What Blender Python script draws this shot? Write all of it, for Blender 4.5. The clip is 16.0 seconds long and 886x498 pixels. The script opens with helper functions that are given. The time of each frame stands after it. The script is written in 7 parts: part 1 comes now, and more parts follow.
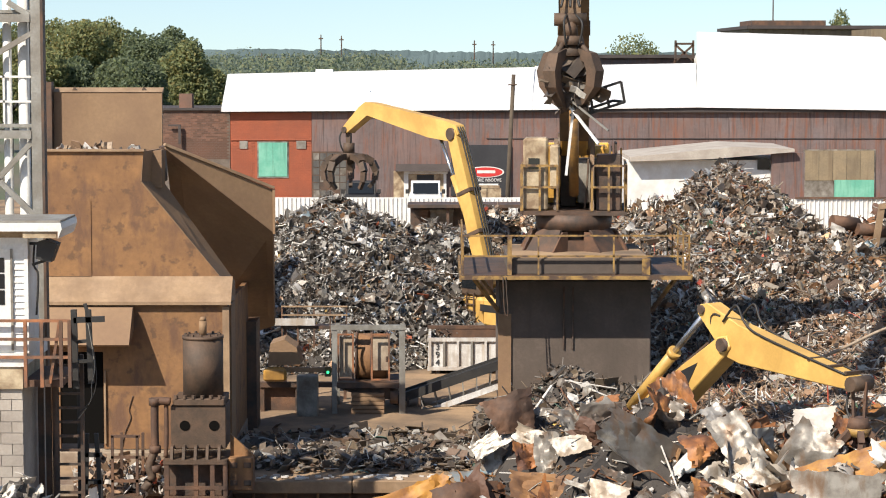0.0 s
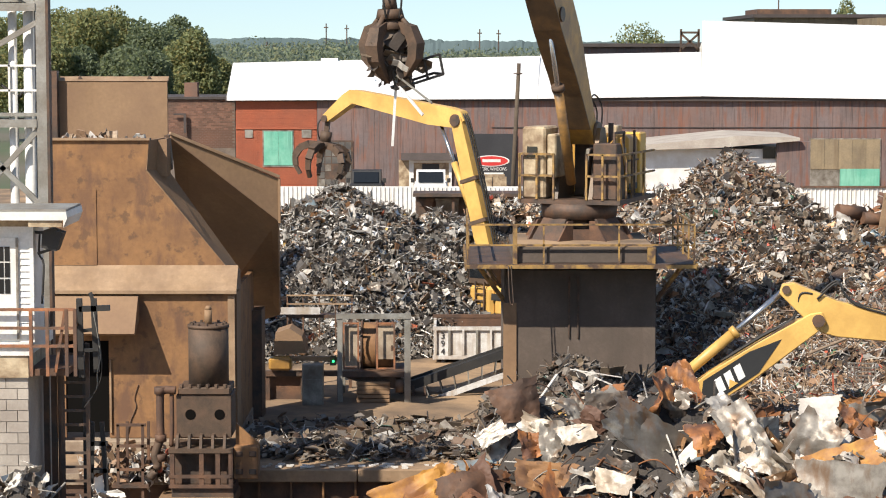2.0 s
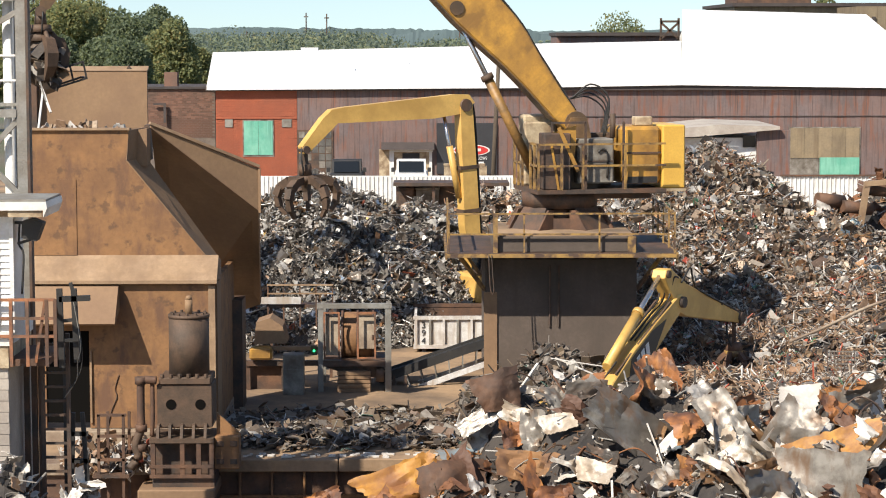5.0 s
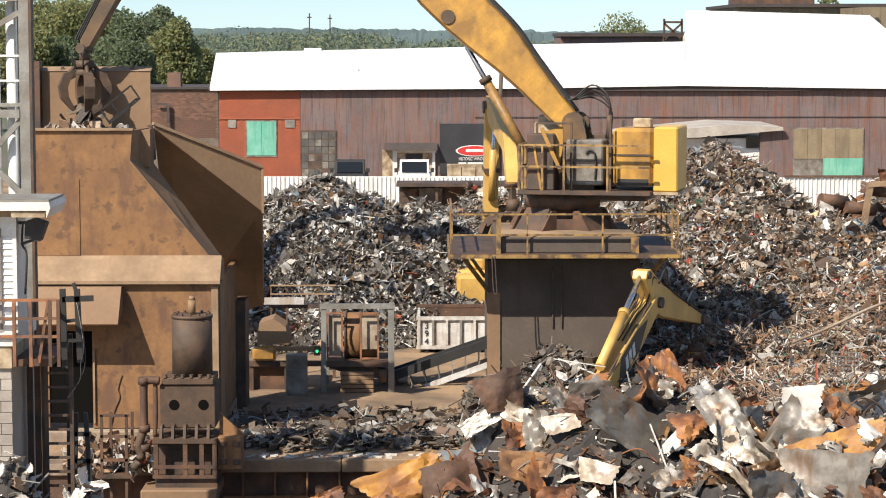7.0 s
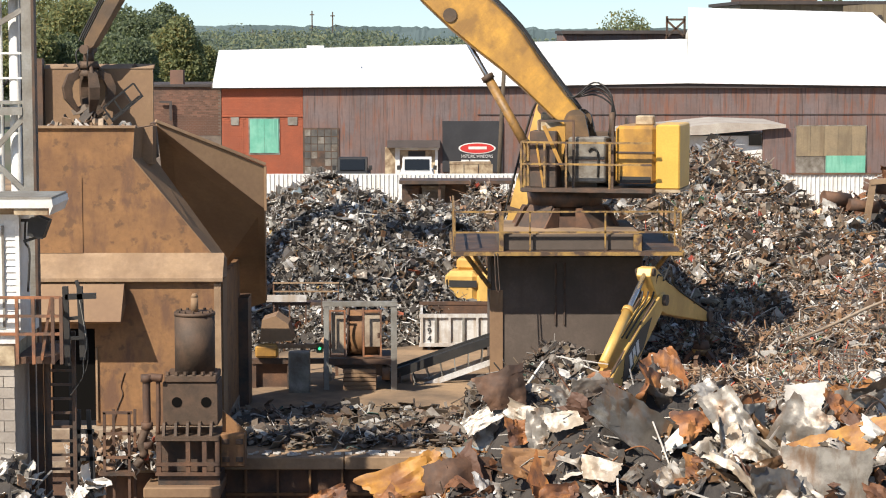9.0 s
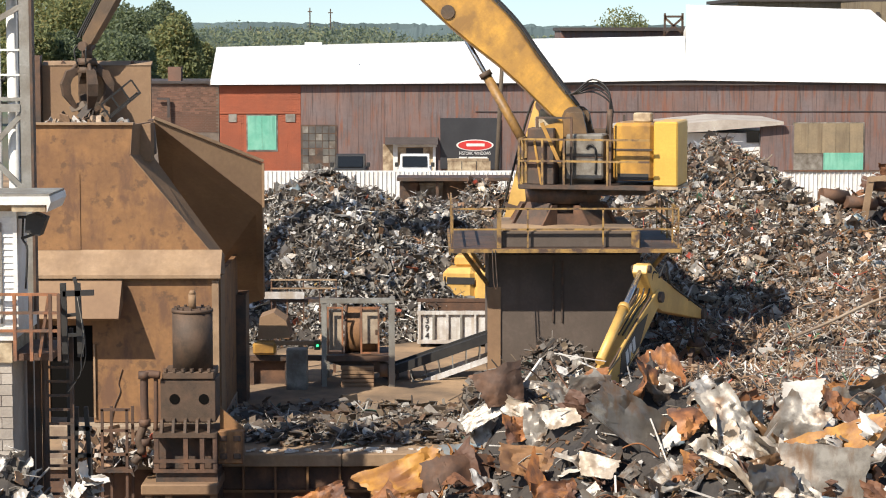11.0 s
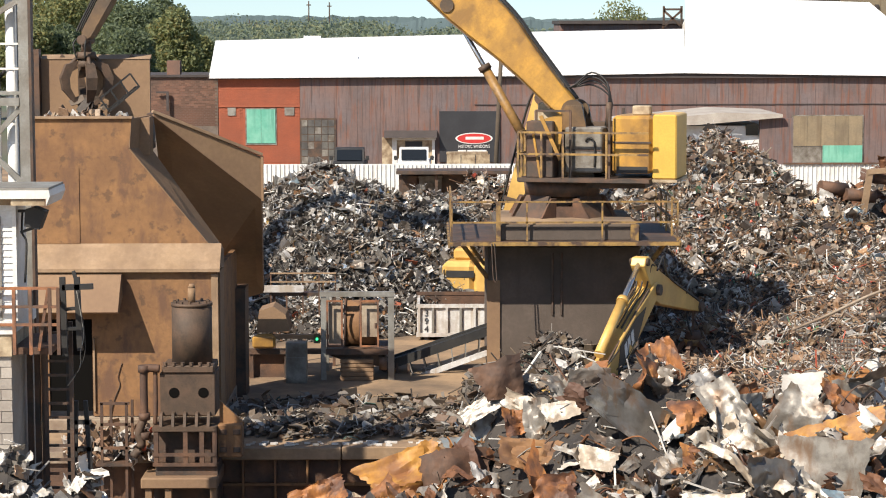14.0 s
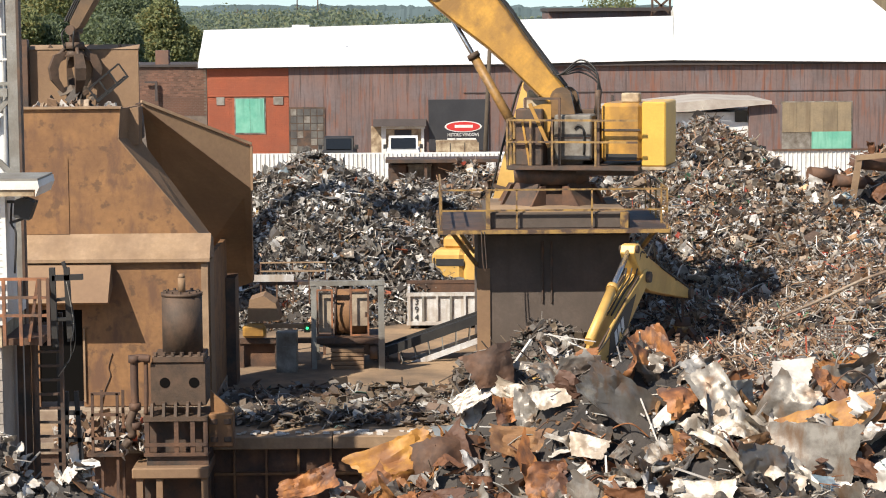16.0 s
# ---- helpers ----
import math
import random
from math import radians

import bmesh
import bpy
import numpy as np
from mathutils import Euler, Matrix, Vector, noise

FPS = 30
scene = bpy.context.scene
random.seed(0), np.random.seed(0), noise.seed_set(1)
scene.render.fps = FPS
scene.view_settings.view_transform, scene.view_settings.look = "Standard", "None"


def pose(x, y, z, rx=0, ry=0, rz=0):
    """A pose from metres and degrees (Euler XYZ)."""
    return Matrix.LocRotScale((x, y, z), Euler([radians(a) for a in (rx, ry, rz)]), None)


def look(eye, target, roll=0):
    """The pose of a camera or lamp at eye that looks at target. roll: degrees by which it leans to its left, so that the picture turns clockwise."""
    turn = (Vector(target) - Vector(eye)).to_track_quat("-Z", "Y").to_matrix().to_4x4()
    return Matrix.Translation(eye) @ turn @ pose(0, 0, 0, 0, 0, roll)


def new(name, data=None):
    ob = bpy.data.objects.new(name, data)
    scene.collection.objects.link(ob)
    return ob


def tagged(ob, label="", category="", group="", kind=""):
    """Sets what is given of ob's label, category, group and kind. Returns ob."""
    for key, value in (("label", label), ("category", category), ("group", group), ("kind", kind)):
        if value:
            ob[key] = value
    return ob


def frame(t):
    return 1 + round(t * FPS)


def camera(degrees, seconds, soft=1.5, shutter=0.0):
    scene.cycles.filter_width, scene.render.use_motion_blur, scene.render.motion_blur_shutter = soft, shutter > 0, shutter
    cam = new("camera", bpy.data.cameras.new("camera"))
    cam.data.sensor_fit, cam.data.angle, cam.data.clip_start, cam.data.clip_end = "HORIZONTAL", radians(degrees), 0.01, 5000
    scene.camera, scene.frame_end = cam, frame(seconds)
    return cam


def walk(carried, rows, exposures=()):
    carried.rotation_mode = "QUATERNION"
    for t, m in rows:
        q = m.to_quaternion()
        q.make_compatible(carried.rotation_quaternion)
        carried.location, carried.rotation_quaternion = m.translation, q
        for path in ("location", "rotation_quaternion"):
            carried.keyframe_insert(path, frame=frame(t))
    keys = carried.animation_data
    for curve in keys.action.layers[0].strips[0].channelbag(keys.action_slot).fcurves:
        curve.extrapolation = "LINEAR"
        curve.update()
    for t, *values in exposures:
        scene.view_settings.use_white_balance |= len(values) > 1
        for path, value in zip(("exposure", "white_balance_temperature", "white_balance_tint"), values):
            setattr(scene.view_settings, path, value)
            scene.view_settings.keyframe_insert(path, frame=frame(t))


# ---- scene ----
EYE = (0.0, 0.0, 9.5)
# seconds, turn to the left, tilt up, lean (degrees): a long lens held by hand on one spot
AIM = [
    (0, 0.000, -4.802, -0.000),
    (0.5, 0.049, -4.879, -0.051),
    (1, 0.066, -4.972, -0.030),
    (1.5, 0.114, -5.007, -0.020),
    (2, 0.135, -5.083, -0.009),
    (2.5, 0.062, -5.154, -0.002),
    (3, -0.037, -5.186, -0.049),
    (3.5, -0.196, -5.252, -0.057),
    (6, -0.404, -5.373, -0.060),
    (6.5, -0.437, -5.383, -0.031),
    (7, -0.282, -5.340, -0.052),
    (7.5, -0.200, -5.289, -0.006),
    (8, -0.158, -5.293, -0.058),
    (8.5, -0.260, -5.312, -0.059),
    (9, -0.214, -5.405, -0.064),
    (11.5, -0.296, -5.511, -0.035),
    (12, -0.346, -5.573, -0.071),
    (12.5, -0.340, -5.631, -0.100),
    (13, -0.320, -5.631, -0.110),
    (13.5, -0.312, -5.676, -0.132),
    (14, -0.288, -5.653, -0.120),
    (14.5, -0.236, -5.784, -0.117),
    (15, -0.338, -5.880, -0.189),
    (15.5, -0.478, -5.963, -0.350),
    (16, -0.545, -5.949, -0.432),
]
cam = camera(22.18, 16.0, soft=1.05)


def aim(turn, tilt, lean):
    return Matrix.Translation(EYE) @ pose(0, 0, 0, 90 + tilt, 0, turn) @ pose(0, 0, 0, 0, 0, lean)


walk(cam, [(t, aim(a, b, c)) for t, a, b, c in AIM], exposures=[(0, 0.61), (16, 0.61)])

# ---- light ----
SUN = Vector((-0.66, -0.80, 0.96)).normalized()
world = bpy.data.worlds.new("sky")
scene.world = world
world.use_nodes = True
wn = world.node_tree
sky = wn.nodes.new("ShaderNodeTexSky")
sky.sky_type, sky.sun_disc = "NISHITA", False
sky.sun_elevation = math.asin(SUN.z)
sky.sun_rotation = math.atan2(SUN.x, SUN.y)
sky.air_density, sky.dust_density, sky.ozone_density, sky.altitude = 1.0, 0.6, 1.5, 0
wn.nodes["Background"].inputs["Strength"].default_value = 0.10
# the low haze is thin: the sky is taken a little above its horizon band all round
wc = wn.nodes.new("ShaderNodeTexCoord")
lift = wn.nodes.new("ShaderNodeVectorMath")
lift.operation = "ADD"
lift.inputs[1].default_value = (0, 0, 0.065)
wn.links.new(wc.outputs["Generated"], lift.inputs[0])
wn.links.new(lift.outputs[0], sky.inputs["Vector"])
wn.links.new(sky.outputs[0], wn.nodes["Background"].inputs["Color"])
sun_data = bpy.data.lights.new("sun", "SUN")
sun_data.energy, sun_data.angle, sun_data.color = 5.0, radians(0.53), (1.0, 0.92, 0.80)
sun = new("sun", sun_data)
sun.matrix_world = look(SUN * 100, (0, 0, 0))


# ---- materials ----
def nodes_of(name):
    m = bpy.data.materials.new(name)
    m.use_nodes = True
    nt = m.node_tree
    return m, nt, nt.nodes["Principled BSDF"]


def mix(nt, fac, a, b, blend="MIX"):
    n = nt.nodes.new("ShaderNodeMix")
    n.data_type, n.blend_type = "RGBA", blend
    for sock, v in ((n.inputs[0], fac), (n.inputs[6], a), (n.inputs[7], b)):
        if isinstance(v, (int, float)):
            sock.default_value = v
        elif isinstance(v, tuple):
            sock.default_value = (*v, 1)
        else:
            nt.links.new(v, sock)
    return n.outputs[2]


def noise_of(nt, coord, scale, stretch=(1, 1, 1), detail=6, low=0.4, high=0.6, rough=0.6):
    mp = nt.nodes.new("ShaderNodeMapping")
    mp.inputs["Scale"].default_value = stretch
    nt.links.new(coord, mp.inputs["Vector"])
    n = nt.nodes.new("ShaderNodeTexNoise")
    n.inputs["Scale"].default_value, n.inputs["Detail"].default_value, n.inputs["Roughness"].default_value = scale, detail, rough
    nt.links.new(mp.outputs[0], n.inputs["Vector"])
    r = nt.nodes.new("ShaderNodeMapRange")
    r.inputs[1].default_value, r.inputs[2].default_value = low, high
    nt.links.new(n.outputs["Fac"], r.inputs[0])
    return r.outputs[0]


def coords(nt, local=False):
    if local:
        return nt.nodes.new("ShaderNodeTexCoord").outputs["Object"]
    return nt.nodes.new("ShaderNodeNewGeometry").outputs["Position"]


def bump(nt, bsdf, height, strength=0.3, distance=0.02):
    b = nt.nodes.new("ShaderNodeBump")
    b.inputs["Strength"].default_value, b.inputs["Distance"].default_value = strength, distance
    nt.links.new(height, b.inputs["Height"])
    nt.links.new(b.outputs[0], bsdf.inputs["Normal"])


def surface(name, c1, c2, scale=1.5, rough=0.7, metal=0.0, fine=18.0, stain=None, stain_scale=0.8, stain_amount=1.0,
            streak=None, streak_scale=3.0, streak2=None, streak_len=0.07, jitter=0.0, relief=0.25, local=False, low=0.4, high=0.62):
    """Two tones, fine grain, stains, vertical streaks and a shift from piece to piece."""
    m, nt, bsdf = nodes_of(name)
    co = coords(nt, local)
    col = mix(nt, noise_of(nt, co, scale, low=0.35, high=0.65), c1, c2)
    grain = noise_of(nt, co, fine, low=0.25, high=0.75)
    col = mix(nt, grain, mix(nt, 1.0, col, (0.78, 0.78, 0.78), "MULTIPLY"), col)
    if stain:
        f = noise_of(nt, co, stain_scale, low=low, high=high, detail=8)
        f2 = nt.nodes.new("ShaderNodeMath")
        f2.operation = "MULTIPLY"
        f2.inputs[1].default_value = stain_amount
        nt.links.new(f, f2.inputs[0])
        col = mix(nt, f2.outputs[0], col, stain)
    if streak:
        col = mix(nt, noise_of(nt, co, streak_scale, (1, 1, streak_len), low=0.5, high=0.66, detail=6), col, streak)
    if streak2:
        col = mix(nt, noise_of(nt, co, streak_scale * 1.9, (1, 1, 0.05), low=0.52, high=0.7, detail=4), col, streak2)
    if jitter:
        rnd = nt.nodes.new("ShaderNodeObjectInfo").outputs["Random"]
        r = nt.nodes.new("ShaderNodeMapRange")
        r.inputs[3].default_value, r.inputs[4].default_value = 1 - jitter, 1 + jitter
        nt.links.new(rnd, r.inputs[0])
        hsv = nt.nodes.new("ShaderNodeHueSaturation")
        nt.links.new(r.outputs[0], hsv.inputs["Value"])
        nt.links.new(col, hsv.inputs["Color"])
        col = hsv.outputs[0]
    nt.links.new(col, bsdf.inputs["Base Color"])
    bsdf.inputs["Roughness"].default_value, bsdf.inputs["Metallic"].default_value = rough, metal
    if relief:
        bump(nt, bsdf, grain, relief)
    return m


def pieces(name, stops, rough=0.6, metal=0.0, per="island", dirt=(0.10, 0.07, 0.05), dirt_amount=0.8, grain=0.7, dents=0.0):
    """Each loose piece takes one colour of a list of (share, colour)."""
    m, nt, bsdf = nodes_of(name)
    if per == "island":
        rnd = nt.nodes.new("ShaderNodeNewGeometry").outputs["Random Per Island"]
    else:
        rnd = nt.nodes.new("ShaderNodeObjectInfo").outputs["Random"]
    ramp = nt.nodes.new("ShaderNodeValToRGB")
    ramp.color_ramp.interpolation = "CONSTANT"
    el, at, total = ramp.color_ramp.elements, 0.0, sum(s for s, c in stops)
    for i, (share, c) in enumerate(stops):
        e = el[0] if i == 0 else (el[1] if i == 1 else el.new(at))
        e.position, e.color = at, (*c, 1)
        at += share / total
    nt.links.new(rnd, ramp.inputs[0])
    co = coords(nt)
    f = noise_of(nt, co, 2.2, low=0.48, high=0.72, detail=7)
    f2 = nt.nodes.new("ShaderNodeMath")
    f2.operation = "MULTIPLY"
    f2.inputs[1].default_value = dirt_amount
    nt.links.new(f, f2.inputs[0])
    col = mix(nt, f2.outputs[0], ramp.outputs[0], dirt)
    g = noise_of(nt, co, 14, low=0.3, high=0.7)
    col = mix(nt, g, mix(nt, 1.0, col, (grain, grain * 0.97, grain * 0.95), "MULTIPLY"), col)
    nt.links.new(col, bsdf.inputs["Base Color"])
    bsdf.inputs["Roughness"].default_value, bsdf.inputs["Metallic"].default_value = rough, metal
    if dents:
        bump(nt, bsdf, noise_of(nt, co, 2.6, low=0.15, high=0.85, detail=2, rough=0.5), dents, 0.3)
    else:
        bump(nt, bsdf, g, 0.3)
    return m


RUST_PLATE = surface("rusty_plate", (0.285, 0.145, 0.057), (0.195, 0.098, 0.043), 1.1, 0.78, fine=11, stain=(0.07, 0.040, 0.025), stain_scale=2.6,
                     stain_amount=0.6, streak=(0.13, 0.066, 0.036), streak_scale=2.3, streak_len=0.42, low=0.55, high=0.62)
DUSTY_PLATE = surface("dusty_plate", (0.36, 0.245, 0.15), (0.28, 0.18, 0.10), 1.2, 0.85, fine=10, stain=(0.16, 0.10, 0.06), stain_scale=1.3, stain_amount=0.6)
BROWN_PLATE = surface("brown_plate", (0.28, 0.175, 0.095), (0.23, 0.14, 0.075), 0.6, 0.8, fine=10, stain=(0.17, 0.10, 0.06), stain_scale=0.7, stain_amount=0.5)
DARK_STEEL = surface("dark_steel", (0.075, 0.055, 0.042), (0.045, 0.034, 0.028), 1.6, 0.65, 0.1, fine=16, stain=(0.15, 0.075, 0.04), stain_scale=2.0, stain_amount=0.6)
RUST_BEAM = surface("rusty_beam", (0.17, 0.085, 0.045), (0.105, 0.055, 0.034), 2.0, 0.75, fine=15, stain=(0.05, 0.032, 0.024), stain_scale=1.6, stain_amount=0.8)
GREASY = surface("greasy_iron", (0.052, 0.035, 0.023), (0.085, 0.053, 0.033), 2.4, 0.72, 0.0, fine=20, stain=(0.13, 0.075, 0.045), stain_scale=2.5, stain_amount=0.5)
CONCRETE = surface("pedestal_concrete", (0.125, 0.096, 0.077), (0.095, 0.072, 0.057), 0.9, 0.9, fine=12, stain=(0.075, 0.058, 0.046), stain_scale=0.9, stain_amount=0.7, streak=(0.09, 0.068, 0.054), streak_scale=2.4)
PALE_CONCRETE = surface("pale_concrete", (0.42, 0.34, 0.25), (0.30, 0.23, 0.16), 1.0, 0.9, fine=14, stain=(0.15, 0.10, 0.07), stain_scale=0.9)
YELLOW_RAIL = surface("worn_yellow_paint", (0.38, 0.225, 0.06), (0.25, 0.15, 0.055), 3.0, 0.6, fine=22, stain=(0.075, 0.045, 0.03), stain_scale=3.2, low=0.46, high=0.6, local=True)
CRANE_YELLOW = surface("crane_yellow", (0.60, 0.32, 0.05), (0.48, 0.25, 0.045), 0.8, 0.45, fine=16, stain=(0.17, 0.09, 0.03), stain_scale=1.3, stain_amount=0.8, streak=(0.34, 0.18, 0.04), streak_scale=2.4, local=True, relief=0.08)
CLEAN_YELLOW = surface("clean_yellow", (0.74, 0.45, 0.08), (0.68, 0.40, 0.07), 0.6, 0.42, fine=16, stain=(0.5, 0.28, 0.05), stain_scale=0.7, stain_amount=0.4, local=True, relief=0.05)
LOADER_YELLOW = surface("loader_yellow", (0.74, 0.46, 0.13), (0.66, 0.40, 0.11), 0.8, 0.45, fine=16, stain=(0.35, 0.2, 0.05), stain_scale=1.0, stain_amount=0.55, local=True, relief=0.08)
# for soiled parts, and for the boom underside's shade put into colour
BOOM_BROWN = surface("soiled_and_shade_brown", (0.20, 0.11, 0.042), (0.10, 0.062, 0.033), 0.9, 0.5, fine=14, stain=(0.05, 0.034, 0.022), stain_scale=1.1, stain_amount=0.8, local=True)
SOILED_YELLOW = surface("oily_yellow", (0.40, 0.21, 0.05), (0.24, 0.13, 0.04), 1.4, 0.5, fine=14, stain=(0.07, 0.045, 0.025), stain_scale=1.8, stain_amount=0.8, local=True)
BLACK = surface("black_rubber", (0.018, 0.017, 0.016), (0.03, 0.027, 0.024), 3.0, 0.6, fine=20, relief=0.1, local=True)
CHROME = surface("polished_rod", (0.55, 0.55, 0.56), (0.45, 0.45, 0.46), 2.0, 0.25, 0.9, fine=20, relief=0.05, local=True)
CREAM = surface("cream_paint", (0.52, 0.42, 0.28), (0.44, 0.34, 0.21), 2.0, 0.6, fine=18, stain=(0.15, 0.09, 0.05), stain_scale=2.0, stain_amount=0.8, local=True)
GREY_PAINT = surface("grey_panel", (0.30, 0.28, 0.24), (0.22, 0.2, 0.17), 2.0, 0.55, fine=18, stain=(0.09, 0.07, 0.05), stain_scale=1.5, local=True)
WHITE_PAINT = surface("white_paint", (0.78, 0.78, 0.76), (0.70, 0.69, 0.66), 2.0, 0.5, fine=20, stain=(0.45, 0.4, 0.33), stain_scale=1.5, stain_amount=0.4, relief=0.1)
WORN_WHITE = surface("worn_white_paint", (0.68, 0.675, 0.66), (0.58, 0.57, 0.55), 2.0, 0.6, fine=20, stain=(0.26, 0.2, 0.15), stain_scale=1.8, stain_amount=0.6, streak=(0.34, 0.28, 0.22), streak_scale=3.0, relief=0.15)
WHITE_ROOF = surface("white_roofing", (0.82, 0.81, 0.79), (0.76, 0.75, 0.73), 0.25, 0.7, fine=3, stain=(0.55, 0.5, 0.44), stain_scale=0.35, stain_amount=0.35, relief=0.1, low=0.55, high=0.75)
GALV = surface("galvanised_steel", (0.34, 0.33, 0.30), (0.25, 0.24, 0.21), 3.0, 0.55, 0.3, fine=20, stain=(0.15, 0.12, 0.09), stain_scale=1.2, stain_amount=0.6)
SIDING_RUST = surface("rust_streaked_siding", (0.165, 0.13, 0.128), (0.13, 0.095, 0.088), 0.5, 0.8, fine=6, stain=(0.19, 0.105, 0.08), stain_scale=0.3, stain_amount=0.6, streak=(0.18, 0.078, 0.05), streak_scale=4.2, streak2=(0.085, 0.06, 0.054), streak_len=0.12, jitter=0.05)
ROOF_EDGE = surface("dark_eaves", (0.07, 0.055, 0.05), (0.045, 0.036, 0.033), 1.0, 0.8, fine=10)
RED_BRICK = surface("painted_red_brick", (0.38, 0.10, 0.045), (0.32, 0.085, 0.04), 0.8, 0.8, fine=12, stain=(0.2, 0.07, 0.04), stain_scale=0.6, stain_amount=0.5, jitter=0.05)
OLD_BRICK = surface("old_brown_brick", (0.20, 0.10, 0.065), (0.15, 0.085, 0.06), 0.6, 0.85, fine=10, stain=(0.09, 0.06, 0.045), stain_scale=0.5, stain_amount=0.7, jitter=0.28)
MORTAR = surface("mortar", (0.20, 0.16, 0.13), (0.14, 0.11, 0.09), 2.0, 0.95, fine=20)
RED_MORTAR = surface("painted_mortar", (0.35, 0.10, 0.05), (0.30, 0.085, 0.045), 1.2, 0.9, fine=20)
GREEN_BOARD = surface("green_board", (0.13, 0.42, 0.30), (0.11, 0.36, 0.26), 1.5, 0.6, fine=12, stain=(0.25, 0.5, 0.38), stain_scale=1.0, stain_amount=0.5, streak=(0.09, 0.27, 0.2), streak_scale=3.5)
TAN_BOARD = surface("weathered_board", (0.26, 0.20, 0.12), (0.20, 0.155, 0.10), 1.2, 0.8, fine=10, streak=(0.14, 0.10, 0.06), streak_scale=3.0, jitter=0.12)
BLOCK = surface("concrete_block", (0.46, 0.41, 0.35), (0.38, 0.33, 0.28), 1.5, 0.9, fine=18, stain=(0.22, 0.18, 0.15), stain_scale=0.9, stain_amount=0.5, jitter=0.08)
DIRT = surface("yard_dirt", (0.40, 0.265, 0.15), (0.28, 0.185, 0.11), 0.5, 0.95, fine=7, stain=(0.10, 0.072, 0.05), stain_scale=0.45, stain_amount=0.8)
FAR_GROUND = surface("rough_ground", (0.10, 0.10, 0.06), (0.13, 0.11, 0.08), 0.05, 0.95, fine=2, stain=(0.06, 0.09, 0.04), stain_scale=0.02)
# near-black: shade in the gaps between loose pieces is put into this colour
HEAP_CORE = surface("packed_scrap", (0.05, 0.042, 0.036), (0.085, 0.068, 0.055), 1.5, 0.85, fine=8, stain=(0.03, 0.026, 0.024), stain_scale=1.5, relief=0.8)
GLASS_DARK, _nt, _b = nodes_of("dark_glass")
_b.inputs["Base Color"].default_value, _b.inputs["Roughness"].default_value = (0.012, 0.014, 0.016, 1), 0.08
GRIMY_PANE = surface("grimy_pane", (0.15, 0.14, 0.12), (0.10, 0.095, 0.085), 1.5, 0.5, fine=10, stain=(0.06, 0.055, 0.05), stain_scale=1.2)
# near-black for discs and sheets that stand in for unlit openings
HOLE_BLACK, _nt2, _b2 = nodes_of("hole_black")
_b2.inputs["Base Color"].default_value, _b2.inputs["Roughness"].default_value, _b2.inputs["Specular IOR Level"].default_value = (0.006, 0.0055, 0.005, 1), 1.0, 0.05
ORANGE_RAIL = surface("orange_rust_rail", (0.38, 0.15, 0.06), (0.24, 0.10, 0.05), 4.0, 0.7, fine=20, stain=(0.1, 0.06, 0.04), stain_scale=3.0)
BARK = surface("bark", (0.10, 0.075, 0.05), (0.07, 0.05, 0.035), 3.0, 0.9, fine=20)
SIGN_BLACK = surface("sign_black", (0.022, 0.022, 0.025), (0.032, 0.032, 0.035), 1.0, 0.6, fine=10, relief=0.05)
SIGN_RED = surface("sign_red", (0.55, 0.03, 0.025), (0.5, 0.03, 0.025), 1.0, 0.6, relief=0.0)
BLUE_DRUM = surface("faded_plastic", (0.05, 0.10, 0.05), (0.04, 0.08, 0.04), 2.0, 0.5, fine=14)

SCRAP_GREY = pieces("mixed_scrap_grey", [(13, (0.22, 0.20, 0.175)), (10, (0.12, 0.105, 0.09)), (12, (0.34, 0.32, 0.285)), (12, (0.05, 0.044, 0.038)), (9, (0.48, 0.46, 0.42)),
                                         (7, (0.19, 0.135, 0.09)), (8, (0.72, 0.70, 0.66)), (3, (0.26, 0.14, 0.07)), (1.2, (0.16, 0.21, 0.28)), (0.3, (0.5, 0.14, 0.07)), (0.5, (0.42, 0.29, 0.1))], rough=0.42, metal=0.3)
SCRAP_BROWN = pieces("mixed_scrap_brown", [(12, (0.27, 0.20, 0.14)), (9, (0.15, 0.10, 0.07)), (12, (0.36, 0.30, 0.23)), (12, (0.05, 0.042, 0.036)), (8, (0.48, 0.44, 0.385)),
                                           (8, (0.29, 0.16, 0.085)), (8, (0.70, 0.68, 0.64)), (3, (0.36, 0.2, 0.09)), (0.4, (0.5, 0.1, 0.06)), (0.8, (0.2, 0.27, 0.34)), (0.3, (0.12, 0.28, 0.16))], rough=0.42, metal=0.3)
SCRAP_DARK = pieces("dark_scrap", [(10, (0.13, 0.10, 0.075)), (10, (0.07, 0.056, 0.045)), (9, (0.19, 0.145, 0.10)), (5, (0.22, 0.195, 0.165)), (5, (0.15, 0.09, 0.055)), (3, (0.42, 0.40, 0.36)), (1, (0.08, 0.14, 0.11))])
SCRAP_RUST = pieces("rusty_scrap", [(8, (0.30, 0.17, 0.09)), (9, (0.24, 0.15, 0.09)), (6, (0.13, 0.085, 0.06)), (7, (0.36, 0.26, 0.17)), (4, (0.05, 0.04, 0.035)), (7, (0.44, 0.40, 0.35)), (4, (0.66, 0.63, 0.58)), (0.8, (0.5, 0.1, 0.05)), (0.5, (0.1, 0.26, 0.14))])
